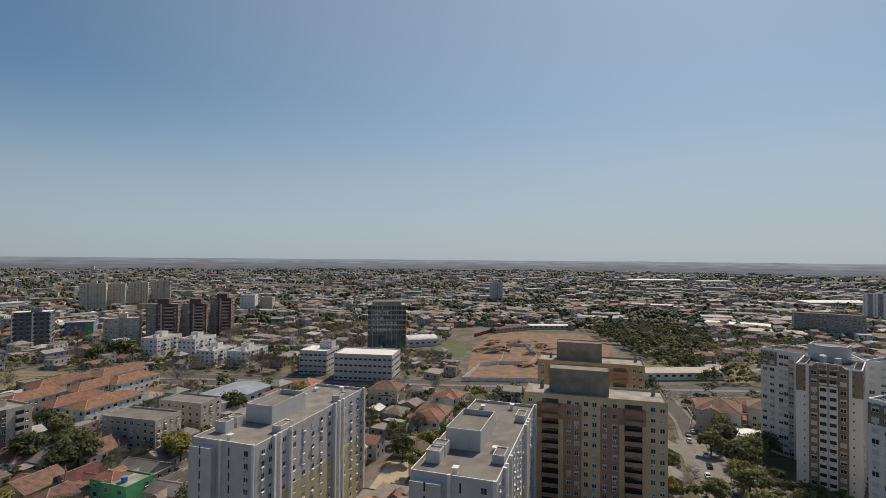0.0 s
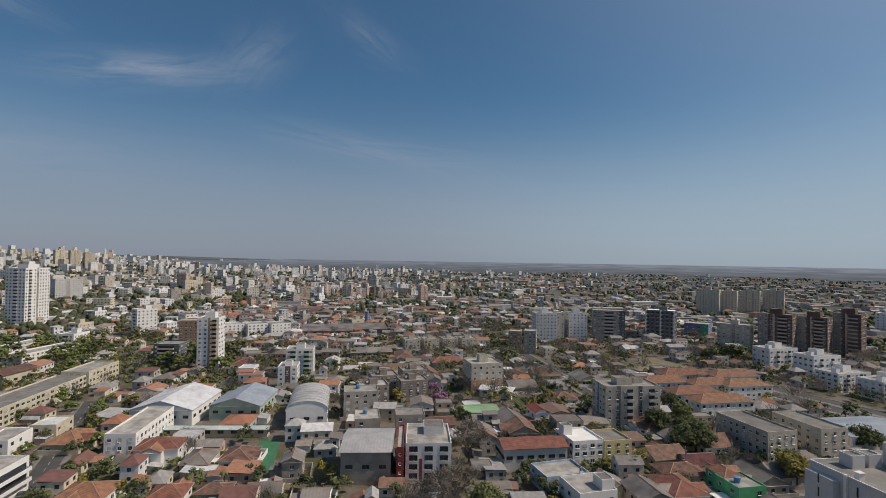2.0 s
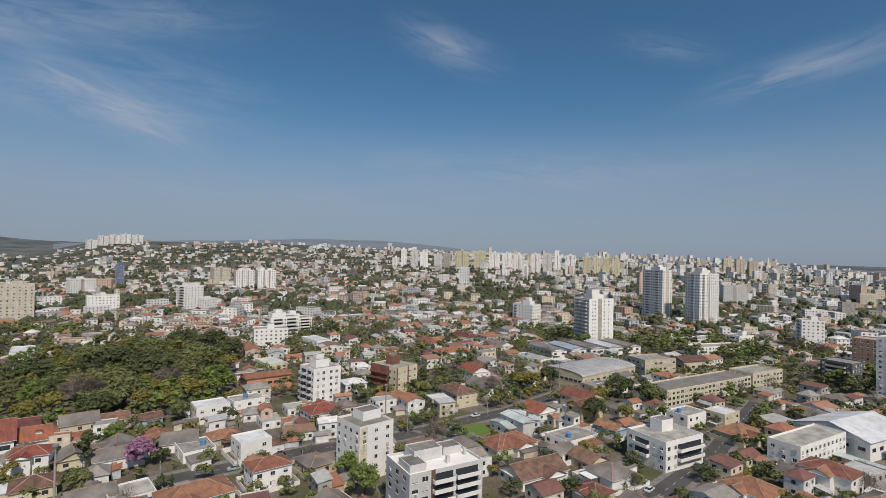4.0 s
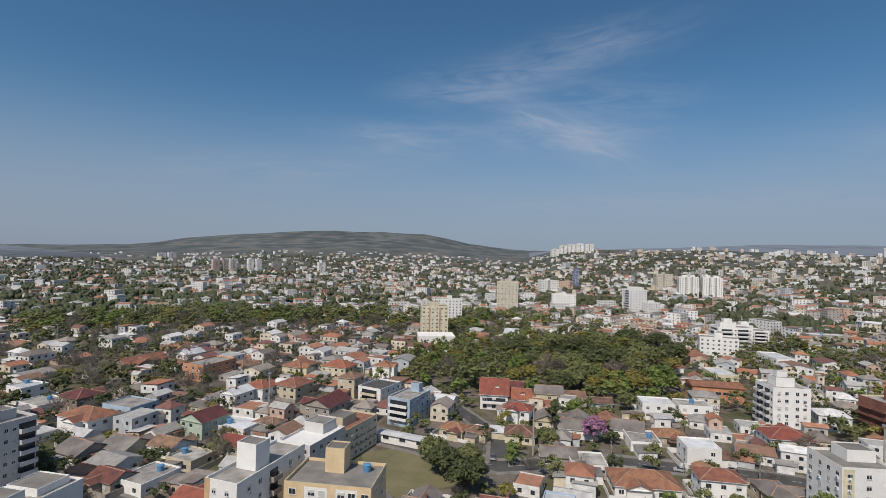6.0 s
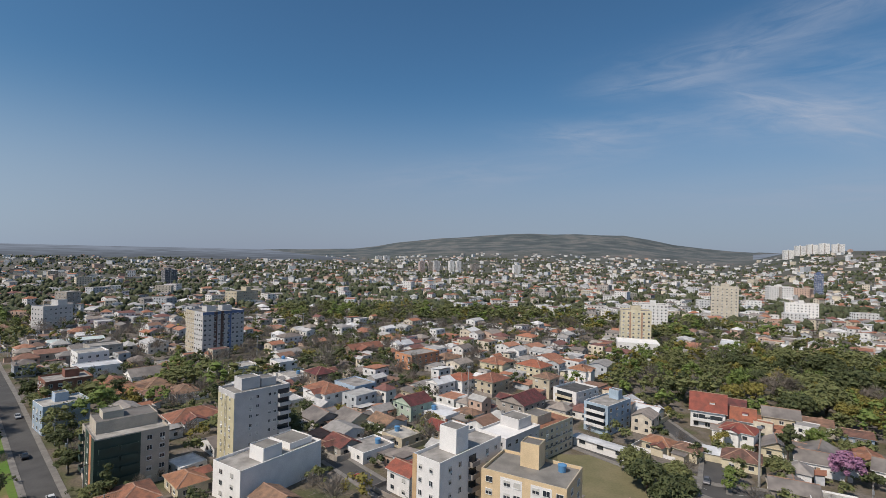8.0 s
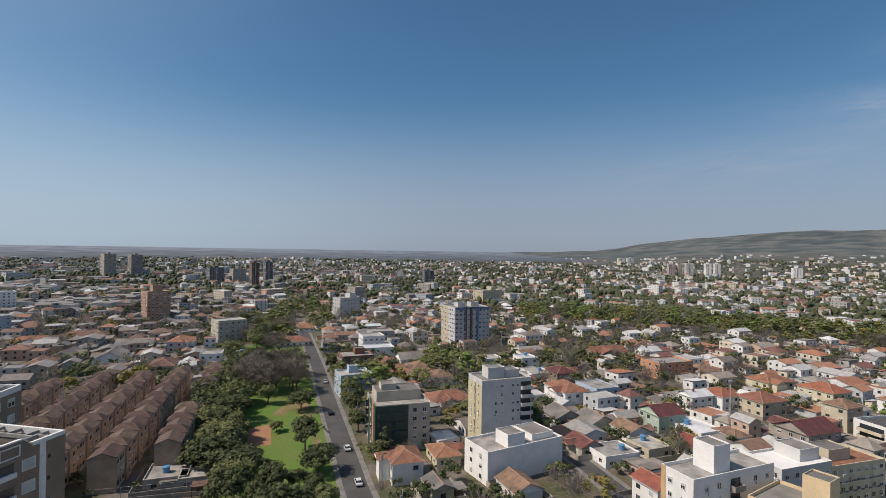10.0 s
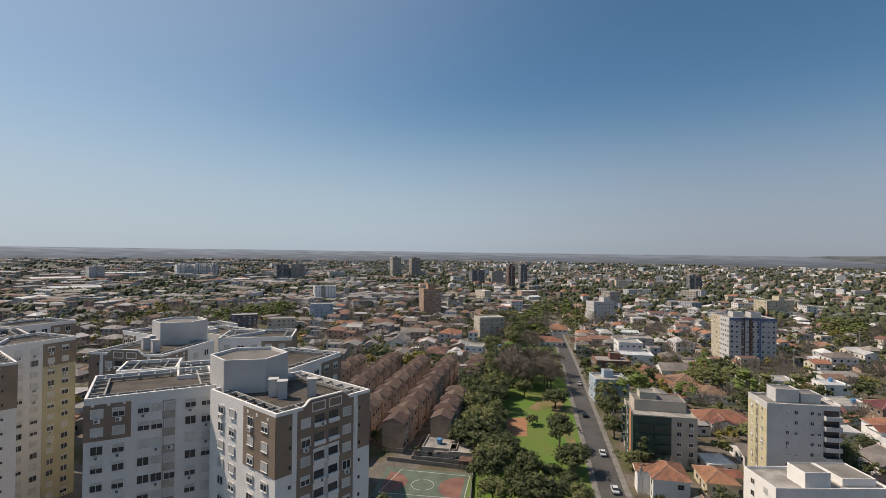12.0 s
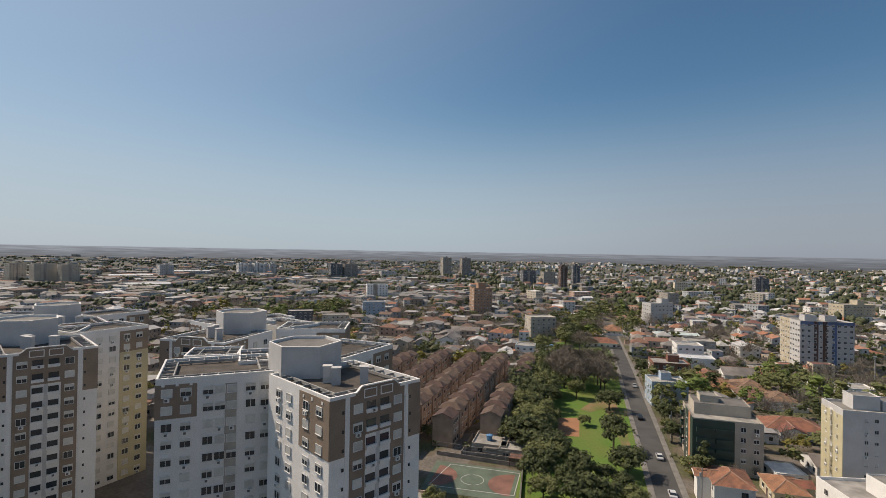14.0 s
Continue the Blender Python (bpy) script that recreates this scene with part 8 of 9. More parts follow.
for k in range(7):
    utility_pole(79 + 8 * k, 100 + 26 * k, 72)

# ---- trees that stand out ----
tree(-218.0, 111.8, 1.0, "pink", "round", "beside a yard wall")
tree(-241.9, 120.2, 0.8, "pink", "round", "beside a yard wall")
tree(-155.0, 91.4, 1.6, "gray", "bare")
tree(-62, -179, 1.15, "pink", "round", "beside a street of low houses")
for x, y, s, l, p in ((-122, 62, 1.5, "gray", "bare"), (-128, 72, 1.5, "gray", "bare"), (-118, 76, 1.3, "mid", "wide"), (-6, -150, 1.2, "dark", "wide"), (-12, -140, 1.3, "dark", "wide"), (-3, -160, 1.1, "mid", "wide"), (-14, -152, 1.1, "mid", "round"),
                      (142, -118, 1.0, "dark", "tall"), (118, -85, 1.1, "dark", "tall"), (-215, -90, 1.2, "yellow", "round"), (-232, -96, 1.2, "yellow", "round"), (-210, -88, 1.3, "dark", "round"), (-260, -95, 1.4, "dark", "wide"),
                      (110, -140, 1.3, "dark", "wide"), (116, -148, 1.2, "mid", "wide"), (-98, -110, 1.2, "light", "round"), (-102, -122, 1.1, "light", "round"), (-118, -108, 1.1, "mid", "round"), (-140, -120, 1.1, "gray", "bare"), (-128, -160, 1.1, "gray", "bare")):
    tree(x, y, s, l, p)
tree(82, 150, 1.1, "mid", "round")
tree(98, 160, 1.3, "mid", "wide")
tree(106, 178, 1.2, "dark", "wide")
tree(103, 192, 1.1, "mid", "round")
tree(112, 200, 1.2, "dark", "wide")
tree(118, 212, 1.1, "mid", "round")
tree(78, 132, 1, "dark", "round")
tree(92, 140, 1.2, "mid", "wide")
tree(-8, 170, 1.1, "mid", "round")
tree(-14, 182, 1.2, "dark", "round")
tree(-4, 192, 1, "yellow", "round")
tree(-18, 200, 1.1, "mid", "round")
tree(-10, 210, 1, "gray", "bare")
tree(2, 200, 1, "light", "round")
tree(-92, 178, 1.2, "yellow", "round")
tree(-98, 184, 1.2, "mid", "round")
tree(-86, 190, 1.1, "dark", "wide")
tree(-134, 182, 1.3, "dark", "wide")
tree(-146, 178, 1.3, "dark", "round")
tree(-128, 172, 1.2, "dark", "wide")
rnd = random.Random(77)
for x, y, s in ((134.3, -47.7, 1.15), (123.6, -54.2, 1.1), (120.8, -48.8, 0.85), (118, -41.5, 0.8), (122.8, -60.7, 0.7), (129, -70, 1.0), (183.8, -93, 1.05), (146.6, -75.1, 1.25), (200, -86.7, 0.95), (168.1, -75.6, 0.5), (118.1, -63, 0.7),
                (165, -54.5, 1.1), (156.9, -49.7, 1.1), (154, -44.9, 1.0), (184.5, -63, 1.2), (204.3, -71.4, 1.2), (221.5, -80, 1.2), (158, -57.5, 0.9), (150, -52, 1.0), (172, -58, 1.2), (178, -62, 1.1), (192, -66, 1.2), (197, -72, 1.0), (210, -78, 1.2), (214, -72, 1.1), (228, -80, 1.1), (143, -50, 0.8),
                (139, -58, 0.6), (112, -55, 0.9), (108, -60, 0.9)):
    tree(x, y, s, rnd.choice(("dark", "dark", "mid", "mid")), rnd.choice(("round", "wide")), "in the park")
for x, y, s in ((150, -47, 1.35), (160, -53, 1.4), (168, -60, 1.2), (176, -57, 1.45), (187, -68, 1.3), (194, -62, 1.4), (205, -77, 1.3), (211, -67, 1.45), (222, -74, 1.4), (232, -84, 1.3), (128, -44, 1.1), (138, -52, 1.2), (113, -50, 1.1), (240, -82, 1.4), (247, -92, 1.4)):
    tree(x, y, s, rnd.choice(("dark", "dark", "mid")), "wide", "in the park")
for x, y, s in ((126, -87.5, 0.7), (150, -97.5, 0.8), (158, -101, 0.6), (167, -106, 0.9), (178, -111, 0.8), (199, -121, 0.8), (232, -136, 1.0)):
    tree(x, y, s, rnd.choice(("mid", "light", "mid", "dark")), "round", "beside the park road")
for x, y in ((217, -96), (206, -102.5), (228, -89), (216, -88), (220, -106), (234, -98), (241, -112), (246, -104), (211, -95), (224, -97), (222, -91), (231, -105), (238, -92), (213, -104), (226, -112), (250, -112), (256, -106), (236, -118)):
    tree(x, y, rnd.uniform(1.2, 1.5), "gray", "bare", "in the park")
for k in range(34):
    s, o = rnd.uniform(135, 330), rnd.uniform(-17, 16)
    bare = rnd.random() < 0.25
    tree(118 + 0.914 * s + 0.407 * o, -42 - 0.407 * s + 0.914 * o, rnd.uniform(0.9, 1.5), "gray" if bare else rnd.choice(("dark", "mid", "mid")), "bare" if bare else "wide", "in the park")


for x, y, s in ((-180.3, -165.5, 1.2), (-184.9, -163.4, 1.1), (-178, -171, 1.0), (-98.2, -183.5, 0.9), (-65.4, -208.6, 1.0), (-150, -25, 0.8), (-168, 12, 0.8)):
    palm(x, y, s)
tree(-49.8, -188.4, 1.25, "dark", "tall")


for x, y, s, l, p in [(-115.8, -237.5, 1.9, 'light', 'round'), (-103.0, -235.9, 1.5, 'yellow', 'round'), (-83.1, -237.9, 1.3, 'yellow', 'round'), (-95.2, -252.7, 1.3, 'yellow', 'round'), (-55.0, -256.4, 1.4, 'yellow', 'round'), (-45.5, -251.3, 1.3, 'yellow', 'round'), (-78.7, -247.2, 1.9, 'mid', 'wide'), (-68.6, -242.2, 1.5, 'dark', 'wide'), (-66.3, -264.1, 1.6, 'gray', 'bare'), (-82.5, -277.6, 1.8, 'mid', 'wide'), (-101.8, -288.5, 2.0, 'dark', 'wide'), (-115.0, -297.5, 1.8, 'dark', 'wide'), (-105.9, -329.3, 1.9, 'dark', 'wide'), (-130.5, -356.3, 1.9, 'mid', 'wide'), (-153.4, -371.4, 1.9, 'dark', 'wide'), (-135.9, -304.8, 2.0, 'mid', 'wide'), (-138.1, -292.8, 1.8, 'mid', 'round'), (-122.5, -287.4, 1.5, 'mid', 'wide'), (-144.4, -283.3, 1.4, 'yellow', 'round'), (-163.6, -319.1, 1.8, 'dark', 'wide'), (-88.4, -347.2, 1.9, 'mid', 'wide'), (-60.0, -318.3, 1.8, 'dark', 'wide'), (-52.0, -275.4, 1.5, 'light', 'round'), (-89.5, -216.4, 1.1, 'mid', 'round'), (-62.2, -204.1, 1.0, 'light', 'round'), (-43.5, -173.1, 0.9, 'mid', 'round'), (-103.2, -269.2, 1.2, 'gray', 'bare'), (-108.8, -267.5, 1.1, 'gray', 'bare'), (-171.6, -359.0, 1.9, 'dark', 'wide')]:
    tree(x, y, s, l, p, "at the edge of a wood")
for x, y, s, l, p in ((-234.9, -140.4, 1.2, "yellow", "round"), (-239.5, -135.7, 1.2, "yellow", "round"), (-251, -131.4, 1.3, "dark", "round"), (-247.8, -79.9, 1.4, "dark", "tall"), (-248.4, -75.8, 1.5, "mid", "round"), (-219.3, -77.5, 1.0, "yellow", "round"), (-203.5, -132.6, 1.1, "mid", "round"), (-214.2, -144.4, 1.1, "gray", "bare"),
                      (-126.9, 176, 1.5, "dark", "wide"), (-94.4, 178.9, 1.3, "yellow", "round"), (-152.4, 202.1, 1.2, "mid", "round"), (-231.9, 360.7, 1.8, "dark", "wide"), (-239, 347, 1.4, "dark", "wide"), (-294, 404, 1.6, "gray", "bare"), (-165.4, 210.6, 1.1, "dark", "round"), (-117.7, 328, 1.3, "gray", "bare"), (-106, 323, 1.3, "gray", "bare"), (-98.8, 240, 1.2, "dark", "wide"),
                      (112, 184, 1.3, "mid", "wide"), (121, 189, 1.2, "dark", "wide")):
    tree(x, y, s, l, p)


def zebra(x, y, rot):
    """Painted stripes of a pedestrian crossing."""
    e = tagged(new("zebra_crossing"), "white painted zebra crossing stripes on the asphalt", "crossing")
    e.matrix_basis = pose(x, y, 0.13, 0, 0, rot)
    b = Build()
    b.box(-0.25, 0.25, -1.6, 1.6, 0, 0.006)
    b = b.done("stripe", [M_LINE])
    for k in range(7):
        under("stripe", b, e, pose(-3 + k, 0, 0))


zebra(-151.5, -146, 10)
zebra(-160, -131, -10)



# ---- the wood, gardens and the rest of the town ----
def wooded(x, y):
    """Share of trees against houses at a place."""
    a, r = math.degrees(math.atan2(-x, y)) % 360, math.hypot(x, y)
    if 153 < a < 181 and 238 + 0.6 * abs(a - 165) < r < np.interp(a, (153, 157, 163, 170, 174, 181), (330, 380, 425, 405, 345, 330)):
        return 0.72 if r < 262 else 0.97
    if 184 < a < 218 and 470 < r < 760:
        return 0.75
    if 332 < a < 344 and 425 < r < 800:
        return 0.9
    if 322 < a <= 332 and 392 < r < 560:
        return 0.6
    if 225 < a < 246 and 380 < r < 900 and abs(a - (243 - (r - 380) * 0.004)) < 3:
        return 0.9
    if 123 < a < 138 and 240 < r < 425:
        return 0.6
    if 120 < a < 150 and 250 < r < 420:
        return 0.4
    patchy = noise.noise((x * 0.006, y * 0.006, 4.4)) + 0.5 * noise.noise((x * 0.018, y * 0.018, 9.1))
    return min(0.85, max(0.16, (0.43 if 84 < a < 240 else 0.30) + 0.7 * patchy))


spots_house, spots_tree = [], []
rnd = random.Random(5)
for k in range(34000):
    a, r = rnd.uniform(0, 2 * math.pi), math.sqrt(rnd.uniform(85 ** 2, 560 ** 2))
    x, y = r * math.cos(a), r * math.sin(a)
    wd = wooded(x, y)
    if 8 < x < 150 and 300 < y < 545:
        continue
    if rnd.random() < wd:
        s = rnd.uniform(1.1, 2.3) if wd > 0.9 and y < 0 else rnd.uniform(0.6, 1.5) * (1.6 if wd > 0.7 else 0.95 if r < 230 else 1.2)
        if not taken(x, y, 1.6 * s):
            spots_tree.append((r, x, y, s, wd))
            TAKEN.append((x, y, 2.5 * s if wd > 0.9 and y < 0 else 2.1 * s if wd > 0.7 else 2.6 * s))
    elif wd < 0.7:
        w = rnd.uniform(7, 12) if r < 230 else rnd.uniform(7.5, 15)
        if not taken(x, y, w * 0.52):
            spots_house.append((r, x, y, w))
            TAKEN.append((x, y, w * 0.56))
spots_house.sort()
spots_tree.sort()
HOUSE_KINDS = (("h", "orange"), ("g", "orange"), ("h", "brown"), ("g", "brown"), ("g", "gray"), ("g", "gray"), ("f", "gray"), ("f", "white"), ("g", "dred"), ("h", "red"), ("m", "white"), ("g", "gray"))
for r, x, y, w in spots_house[:95]:
    kd, rc = rnd.choice(HOUSE_KINDS)
    house(x, y, 70 + rnd.choice((0, 90)) + rnd.uniform(-4, 4), w, w * rnd.uniform(0.7, 0.95), rnd.choice((1, 1, 1, 2)), kd, rc, rnd.choice(("white", "white", "cream", "gray", "blue", "green", "pink")))
room = 296 - TREE_COUNT[0]
for r, x, y, s, wd in spots_tree[:room]:
    l, p = rnd.choice((("dark", "round"), ("dark", "wide"), ("mid", "round"), ("mid", "wide"), ("mid", "round"), ("light", "round"), ("yellow", "round"), ("gray", "bare"), ("gray", "bare"), ("yellow", "round"), ("dark", "tall")) if wd < 0.9 else (("dark", "wide"), ("mid", "wide"), ("mid", "round"), ("yellow", "round"), ("light", "round"), ("mid", "wide"), ("gray", "bare"), ("light", "round")))
    tree(x, y, s, l, p, "in a dense wood" if wd > 0.9 else "among houses and gardens")


def far_material(name, stops, rough=0.85, windows=False):
    """Colours spread over the single houses of a quarter; tall blocks get rows of dark openings."""
    m = bpy.data.materials.new(name)
    m.use_nodes = True
    n, l = m.node_tree.nodes, m.node_tree.links
    b = n["Principled BSDF"]
    b.inputs["Roughness"].default_value = rough
    geo = n.new("ShaderNodeNewGeometry")
    r = n.new("ShaderNodeValToRGB")
    r.color_ramp.interpolation = "CONSTANT"
    e = r.color_ramp.elements
    while len(e) < len(stops):
        e.new(0.5)
    for k, c in enumerate(stops):
        e[k].position, e[k].color = k / len(stops), (*c, 1)
    l.new(geo.outputs["Random Per Island"], r.inputs["Fac"])
    nz = n.new("ShaderNodeTexNoise"); nz.inputs["Scale"].default_value, nz.inputs["Detail"].default_value = 0.6, 4
    l.new(geo.outputs["Position"], nz.inputs["Vector"])
    rr = n.new("ShaderNodeMapRange"); rr.inputs["From Min"].default_value, rr.inputs["From Max"].default_value = 0.3, 0.7
    rr.inputs["To Min"].default_value, rr.inputs["To Max"].default_value = 0.7, 1.05
    l.new(nz.outputs["Fac"], rr.inputs["Value"])
    mu = n.new("ShaderNodeMix"); mu.data_type = "RGBA"; mu.blend_type = "MULTIPLY"; mu.inputs["Factor"].default_value = 1
    l.new(r.outputs["Color"], mu.inputs["A"]); l.new(rr.outputs["Result"], mu.inputs["B"])
    l.new(mu.outputs["Result"], b.inputs["Base Color"])
    return m


FAR_WALL = far_material("town_walls", ((0.78, 0.76, 0.72), (0.66, 0.59, 0.48), (0.78, 0.77, 0.75), (0.45, 0.42, 0.39), (0.70, 0.62, 0.49), (0.74, 0.73, 0.71), (0.52, 0.54, 0.56), (0.76, 0.75, 0.73), (0.58, 0.42, 0.33), (0.78, 0.77, 0.75)))
FAR_TOWER = far_material("tower_walls", ((0.78, 0.77, 0.75), (0.72, 0.69, 0.62), (0.77, 0.77, 0.76), (0.66, 0.59, 0.46), (0.75, 0.75, 0.75), (0.56, 0.54, 0.52), (0.74, 0.72, 0.69), (0.60, 0.48, 0.40)))
FAR_ROOF = far_material("town_roofs", ((0.38, 0.17, 0.10), (0.25, 0.15, 0.105), (0.31, 0.295, 0.28), (0.50, 0.49, 0.48), (0.20, 0.17, 0.15), (0.34, 0.155, 0.095), (0.29, 0.265, 0.245), (0.68, 0.67, 0.66), (0.20, 0.095, 0.08), (0.30, 0.26, 0.225), (0.40, 0.20, 0.125), (0.42, 0.41, 0.39)))
# browner roofs, duller walls: backlit shade of the sun's side is put in
BACKLIT_WALL = far_material("backlit_town_walls", ((0.62, 0.59, 0.54), (0.50, 0.42, 0.33), (0.60, 0.57, 0.53), (0.38, 0.35, 0.32), (0.54, 0.46, 0.36), (0.40, 0.42, 0.44), (0.34, 0.27, 0.22), (0.50, 0.36, 0.28)))
BACKLIT_ROOF = far_material("backlit_town_roofs", ((0.29, 0.27, 0.255), (0.20, 0.13, 0.10), (0.24, 0.225, 0.21), (0.32, 0.31, 0.30), (0.18, 0.155, 0.14), (0.25, 0.135, 0.095), (0.22, 0.20, 0.185), (0.42, 0.41, 0.40), (0.26, 0.245, 0.235), (0.24, 0.205, 0.18)))
FAR_LEAF = {k: foliage("far_" + k, *c) for k, c in {"woods": ((0.135, 0.15, 0.08), (0.085, 0.10, 0.058))}.items()}


class Mass:
    """Many small houses joined into one mesh: walls, roofs, openings."""

    def __init__(self):
        self.v, self.f, self.i = [], [], []

    def house(self, x, y, z, rot, w, d, h, rise, openings, annex=None):
        c, s = math.cos(rot), math.sin(rot)
        P = lambda a, b, q: (x + a * c - b * s, y + a * s + b * c, z + q)
        if annex:
            ax, ay, aw, ad, ah = annex
            g = P(ax, ay, 0)
            self.house(g[0], g[1], z, rot, aw, ad, ah, -0.5, False)
        k = len(self.v)
        X, Y = w / 2, d / 2
        gable = 0 < rise < 1.95
        self.v += [P(-X, -Y, -2), P(X, -Y, -2), P(X, Y, -2), P(-X, Y, -2), P(-X, -Y, h), P(X, -Y, h), P(X, Y, h), P(-X, Y, h)]
        for a, b in ((0, 1), (1, 2), (2, 3), (3, 0)):
            self.f.append((k + a, k + b, k + 4 + b, k + 4 + a)); self.i.append(0)
        if gable:
            self.v += [P(-X, 0, h + rise * 0.95), P(X, 0, h + rise * 0.95)]
            self.f += [(k + 5, k + 6, k + 9), (k + 7, k + 4, k + 8)]; self.i += [0, 0]
        k = len(self.v)
        o = 0.4
        if rise > 0.3:
            r = X + o if gable else max(0.0, X - Y)
            self.v += [P(-X - o, -Y - o, h - 0.05), P(X + o, -Y - o, h - 0.05), P(X + o, Y + o, h - 0.05), P(-X - o, Y + o, h - 0.05), P(-r, 0, h + rise), P(r, 0, h + rise)]
            self.f += [(k, k + 1, k + 5, k + 4), (k + 2, k + 3, k + 4, k + 5)]; self.i += [1, 1]
            if not gable:
                self.f += [(k + 1, k + 2, k + 5), (k + 3, k, k + 4)]; self.i += [1, 1]
        elif rise < -0.3:
            self.v += [P(-X - o, -Y - o, h), P(X + o, -Y - o, h), P(X + o, Y + o, h + 0.6), P(-X - o, Y + o, h + 0.6)]
            self.f.append((k, k + 1, k + 2, k + 3)); self.i.append(1)
        else:
            self.v += [P(-X + 0.2, -Y + 0.2, h - 0.3), P(X - 0.2, -Y + 0.2, h - 0.3), P(X - 0.2, Y - 0.2, h - 0.3), P(-X + 0.2, Y - 0.2, h - 0.3)]
            self.f.append((k, k + 1, k + 2, k + 3)); self.i.append(1)
        if openings:
            for sgn, L, D, side in ((-1, w, Y, 0), (1, w, Y, 0), (-1, d, X, 1), (1, d, X, 1)):
                nx, ny = (0, sgn) if side == 0 else (sgn, 0)
                gx, gy = nx * c - ny * s, nx * s + ny * c
                if gx * x + gy * y > 0:
                    continue
                cols, rows = max(1, int(L / 3.4)), max(1, int(h / 2.9))
                for q in range(rows):
                    for p in range(cols):
                        u = ((p + 0.5) / cols - 0.5) * L
                        zz = q * 2.9 + 1.0
                        k = len(self.v)
                        dd = sgn * (D + 0.05)
                        pts = [(u - 0.6, zz), (u + 0.6, zz), (u + 0.6, zz + 1.2), (u - 0.6, zz + 1.2)]
                        self.v += [P(a, dd, t) if side == 0 else P(dd, a, t) for a, t in pts]
                        self.f.append((k, k + 1, k + 2, k + 3)); self.i.append(2)

    def done(self, name, label, category, wall=None, roof=None):
        ob = new(name, mesh_of(name, self.v, self.f, [wall or FAR_WALL, roof or FAR_ROOF, M_GLASS], self.i))
        return tagged(ob, label, category, kind="stuff")


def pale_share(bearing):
    """Share of pale-coloured houses: high on the slopes, low on the sunward plain, where backlit tones are painted."""
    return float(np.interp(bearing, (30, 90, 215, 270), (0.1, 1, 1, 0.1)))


near, near_plain = Mass(), Mass()
for r, x, y, w in spots_house[95:]:
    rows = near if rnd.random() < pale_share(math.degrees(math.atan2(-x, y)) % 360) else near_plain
    rows.house(x, y, terrain(x, y), radians(70 + rnd.choice((0, 90)) + rnd.uniform(-5, 5)), w, w * rnd.uniform(0.7, 0.95), rnd.choice((3.1, 3.1, 3.4, 6, 6.3)), rnd.choice((0, 0, -0.5, 1.5, 1.7, 1.8, 2.0, 2.2)), True,
               (w * rnd.uniform(-0.6, 0.6), w * rnd.choice((-0.65, 0.65)), w * rnd.uniform(0.35, 0.7), w * rnd.uniform(0.3, 0.5), rnd.uniform(2.3, 3)) if rnd.random() < 0.8 else None)
    if rnd.random() < 0.45:
        q = radians(rnd.uniform(0, 360))
        rows.house(x + 0.42 * w * math.cos(q), y + 0.42 * w * math.sin(q), terrain(x, y), radians(70 + rnd.choice((0, 90))), w * rnd.uniform(0.5, 0.8), w * rnd.uniform(0.35, 0.5), rnd.choice((2.7, 3.3, 4.2, 6.1)), rnd.choice((0, 1.0, 1.3, -0.5)), True)
near.done("house_rows", "closely packed low houses with tile and fibre-cement roofs", "houses")
near_plain.done("house_rows", "closely packed weathered houses with brown and gray roofs", "houses", BACKLIT_WALL, BACKLIT_ROOF)

slope, plain_town = Mass(), Mass()
for k in range(24000):
    a = rnd.uniform(0, 360)
    r = 540 * (3300 / 540) ** (rnd.random() ** 1.05)
    flat = 300 < a or a < 85
    if flat and r > 2000 and rnd.random() < 0.35:
        continue
    if 168 < a < 210 and r > 3000:
        continue
    if 96 < a < 166 and r > 2800:
        continue
    x, y = -r * math.sin(radians(a)), r * math.cos(radians(a))
    if rnd.random() < wooded(x, y) * 0.9:
        continue
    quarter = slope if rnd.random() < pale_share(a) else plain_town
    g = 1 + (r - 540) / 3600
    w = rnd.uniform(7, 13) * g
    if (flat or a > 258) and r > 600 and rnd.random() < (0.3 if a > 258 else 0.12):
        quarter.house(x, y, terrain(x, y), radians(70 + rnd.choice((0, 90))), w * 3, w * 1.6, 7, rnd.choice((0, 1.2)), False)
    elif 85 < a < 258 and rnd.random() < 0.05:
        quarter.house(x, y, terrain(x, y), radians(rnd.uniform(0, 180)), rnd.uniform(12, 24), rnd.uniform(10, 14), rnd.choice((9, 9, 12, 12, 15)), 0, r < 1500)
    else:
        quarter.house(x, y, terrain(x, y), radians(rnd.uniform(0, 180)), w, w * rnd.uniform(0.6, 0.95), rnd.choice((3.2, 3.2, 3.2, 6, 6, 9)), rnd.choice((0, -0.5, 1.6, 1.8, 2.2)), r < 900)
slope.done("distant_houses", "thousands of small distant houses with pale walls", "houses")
plain_town.done("distant_houses", "thousands of small weathered houses on the plain", "houses", BACKLIT_WALL, BACKLIT_ROOF)

towers = Mass()
for k in range(2000):
    a = rnd.choice((rnd.gauss(100, 14), rnd.gauss(112, 14), rnd.gauss(80, 16), rnd.uniform(40, 165), rnd.uniform(0, 360)))
    r = 1500 + 1500 * rnd.random() ** 0.7 if rnd.random() < 0.9 else rnd.uniform(900, 1500)
    if 92 < a < 166 and r > 2850:
        continue
    if not 62 < a < 150 and rnd.random() < 0.72:
        continue
    if 165 < a < 212 and r > 2500:
        continue
    if (a > 290 or a < 25) and r > 1300:
        continue
    x, y = -r * math.sin(radians(a)), r * math.cos(radians(a))
    h = 8 + min(30, rnd.expovariate(1 / 7)) if 62 < a < 140 else rnd.uniform(8, 20)
    towers.house(x, y, terrain(x, y), radians(rnd.uniform(0, 180)), rnd.uniform(10, 26), rnd.uniform(10, 15), h, 0, r < 2300)
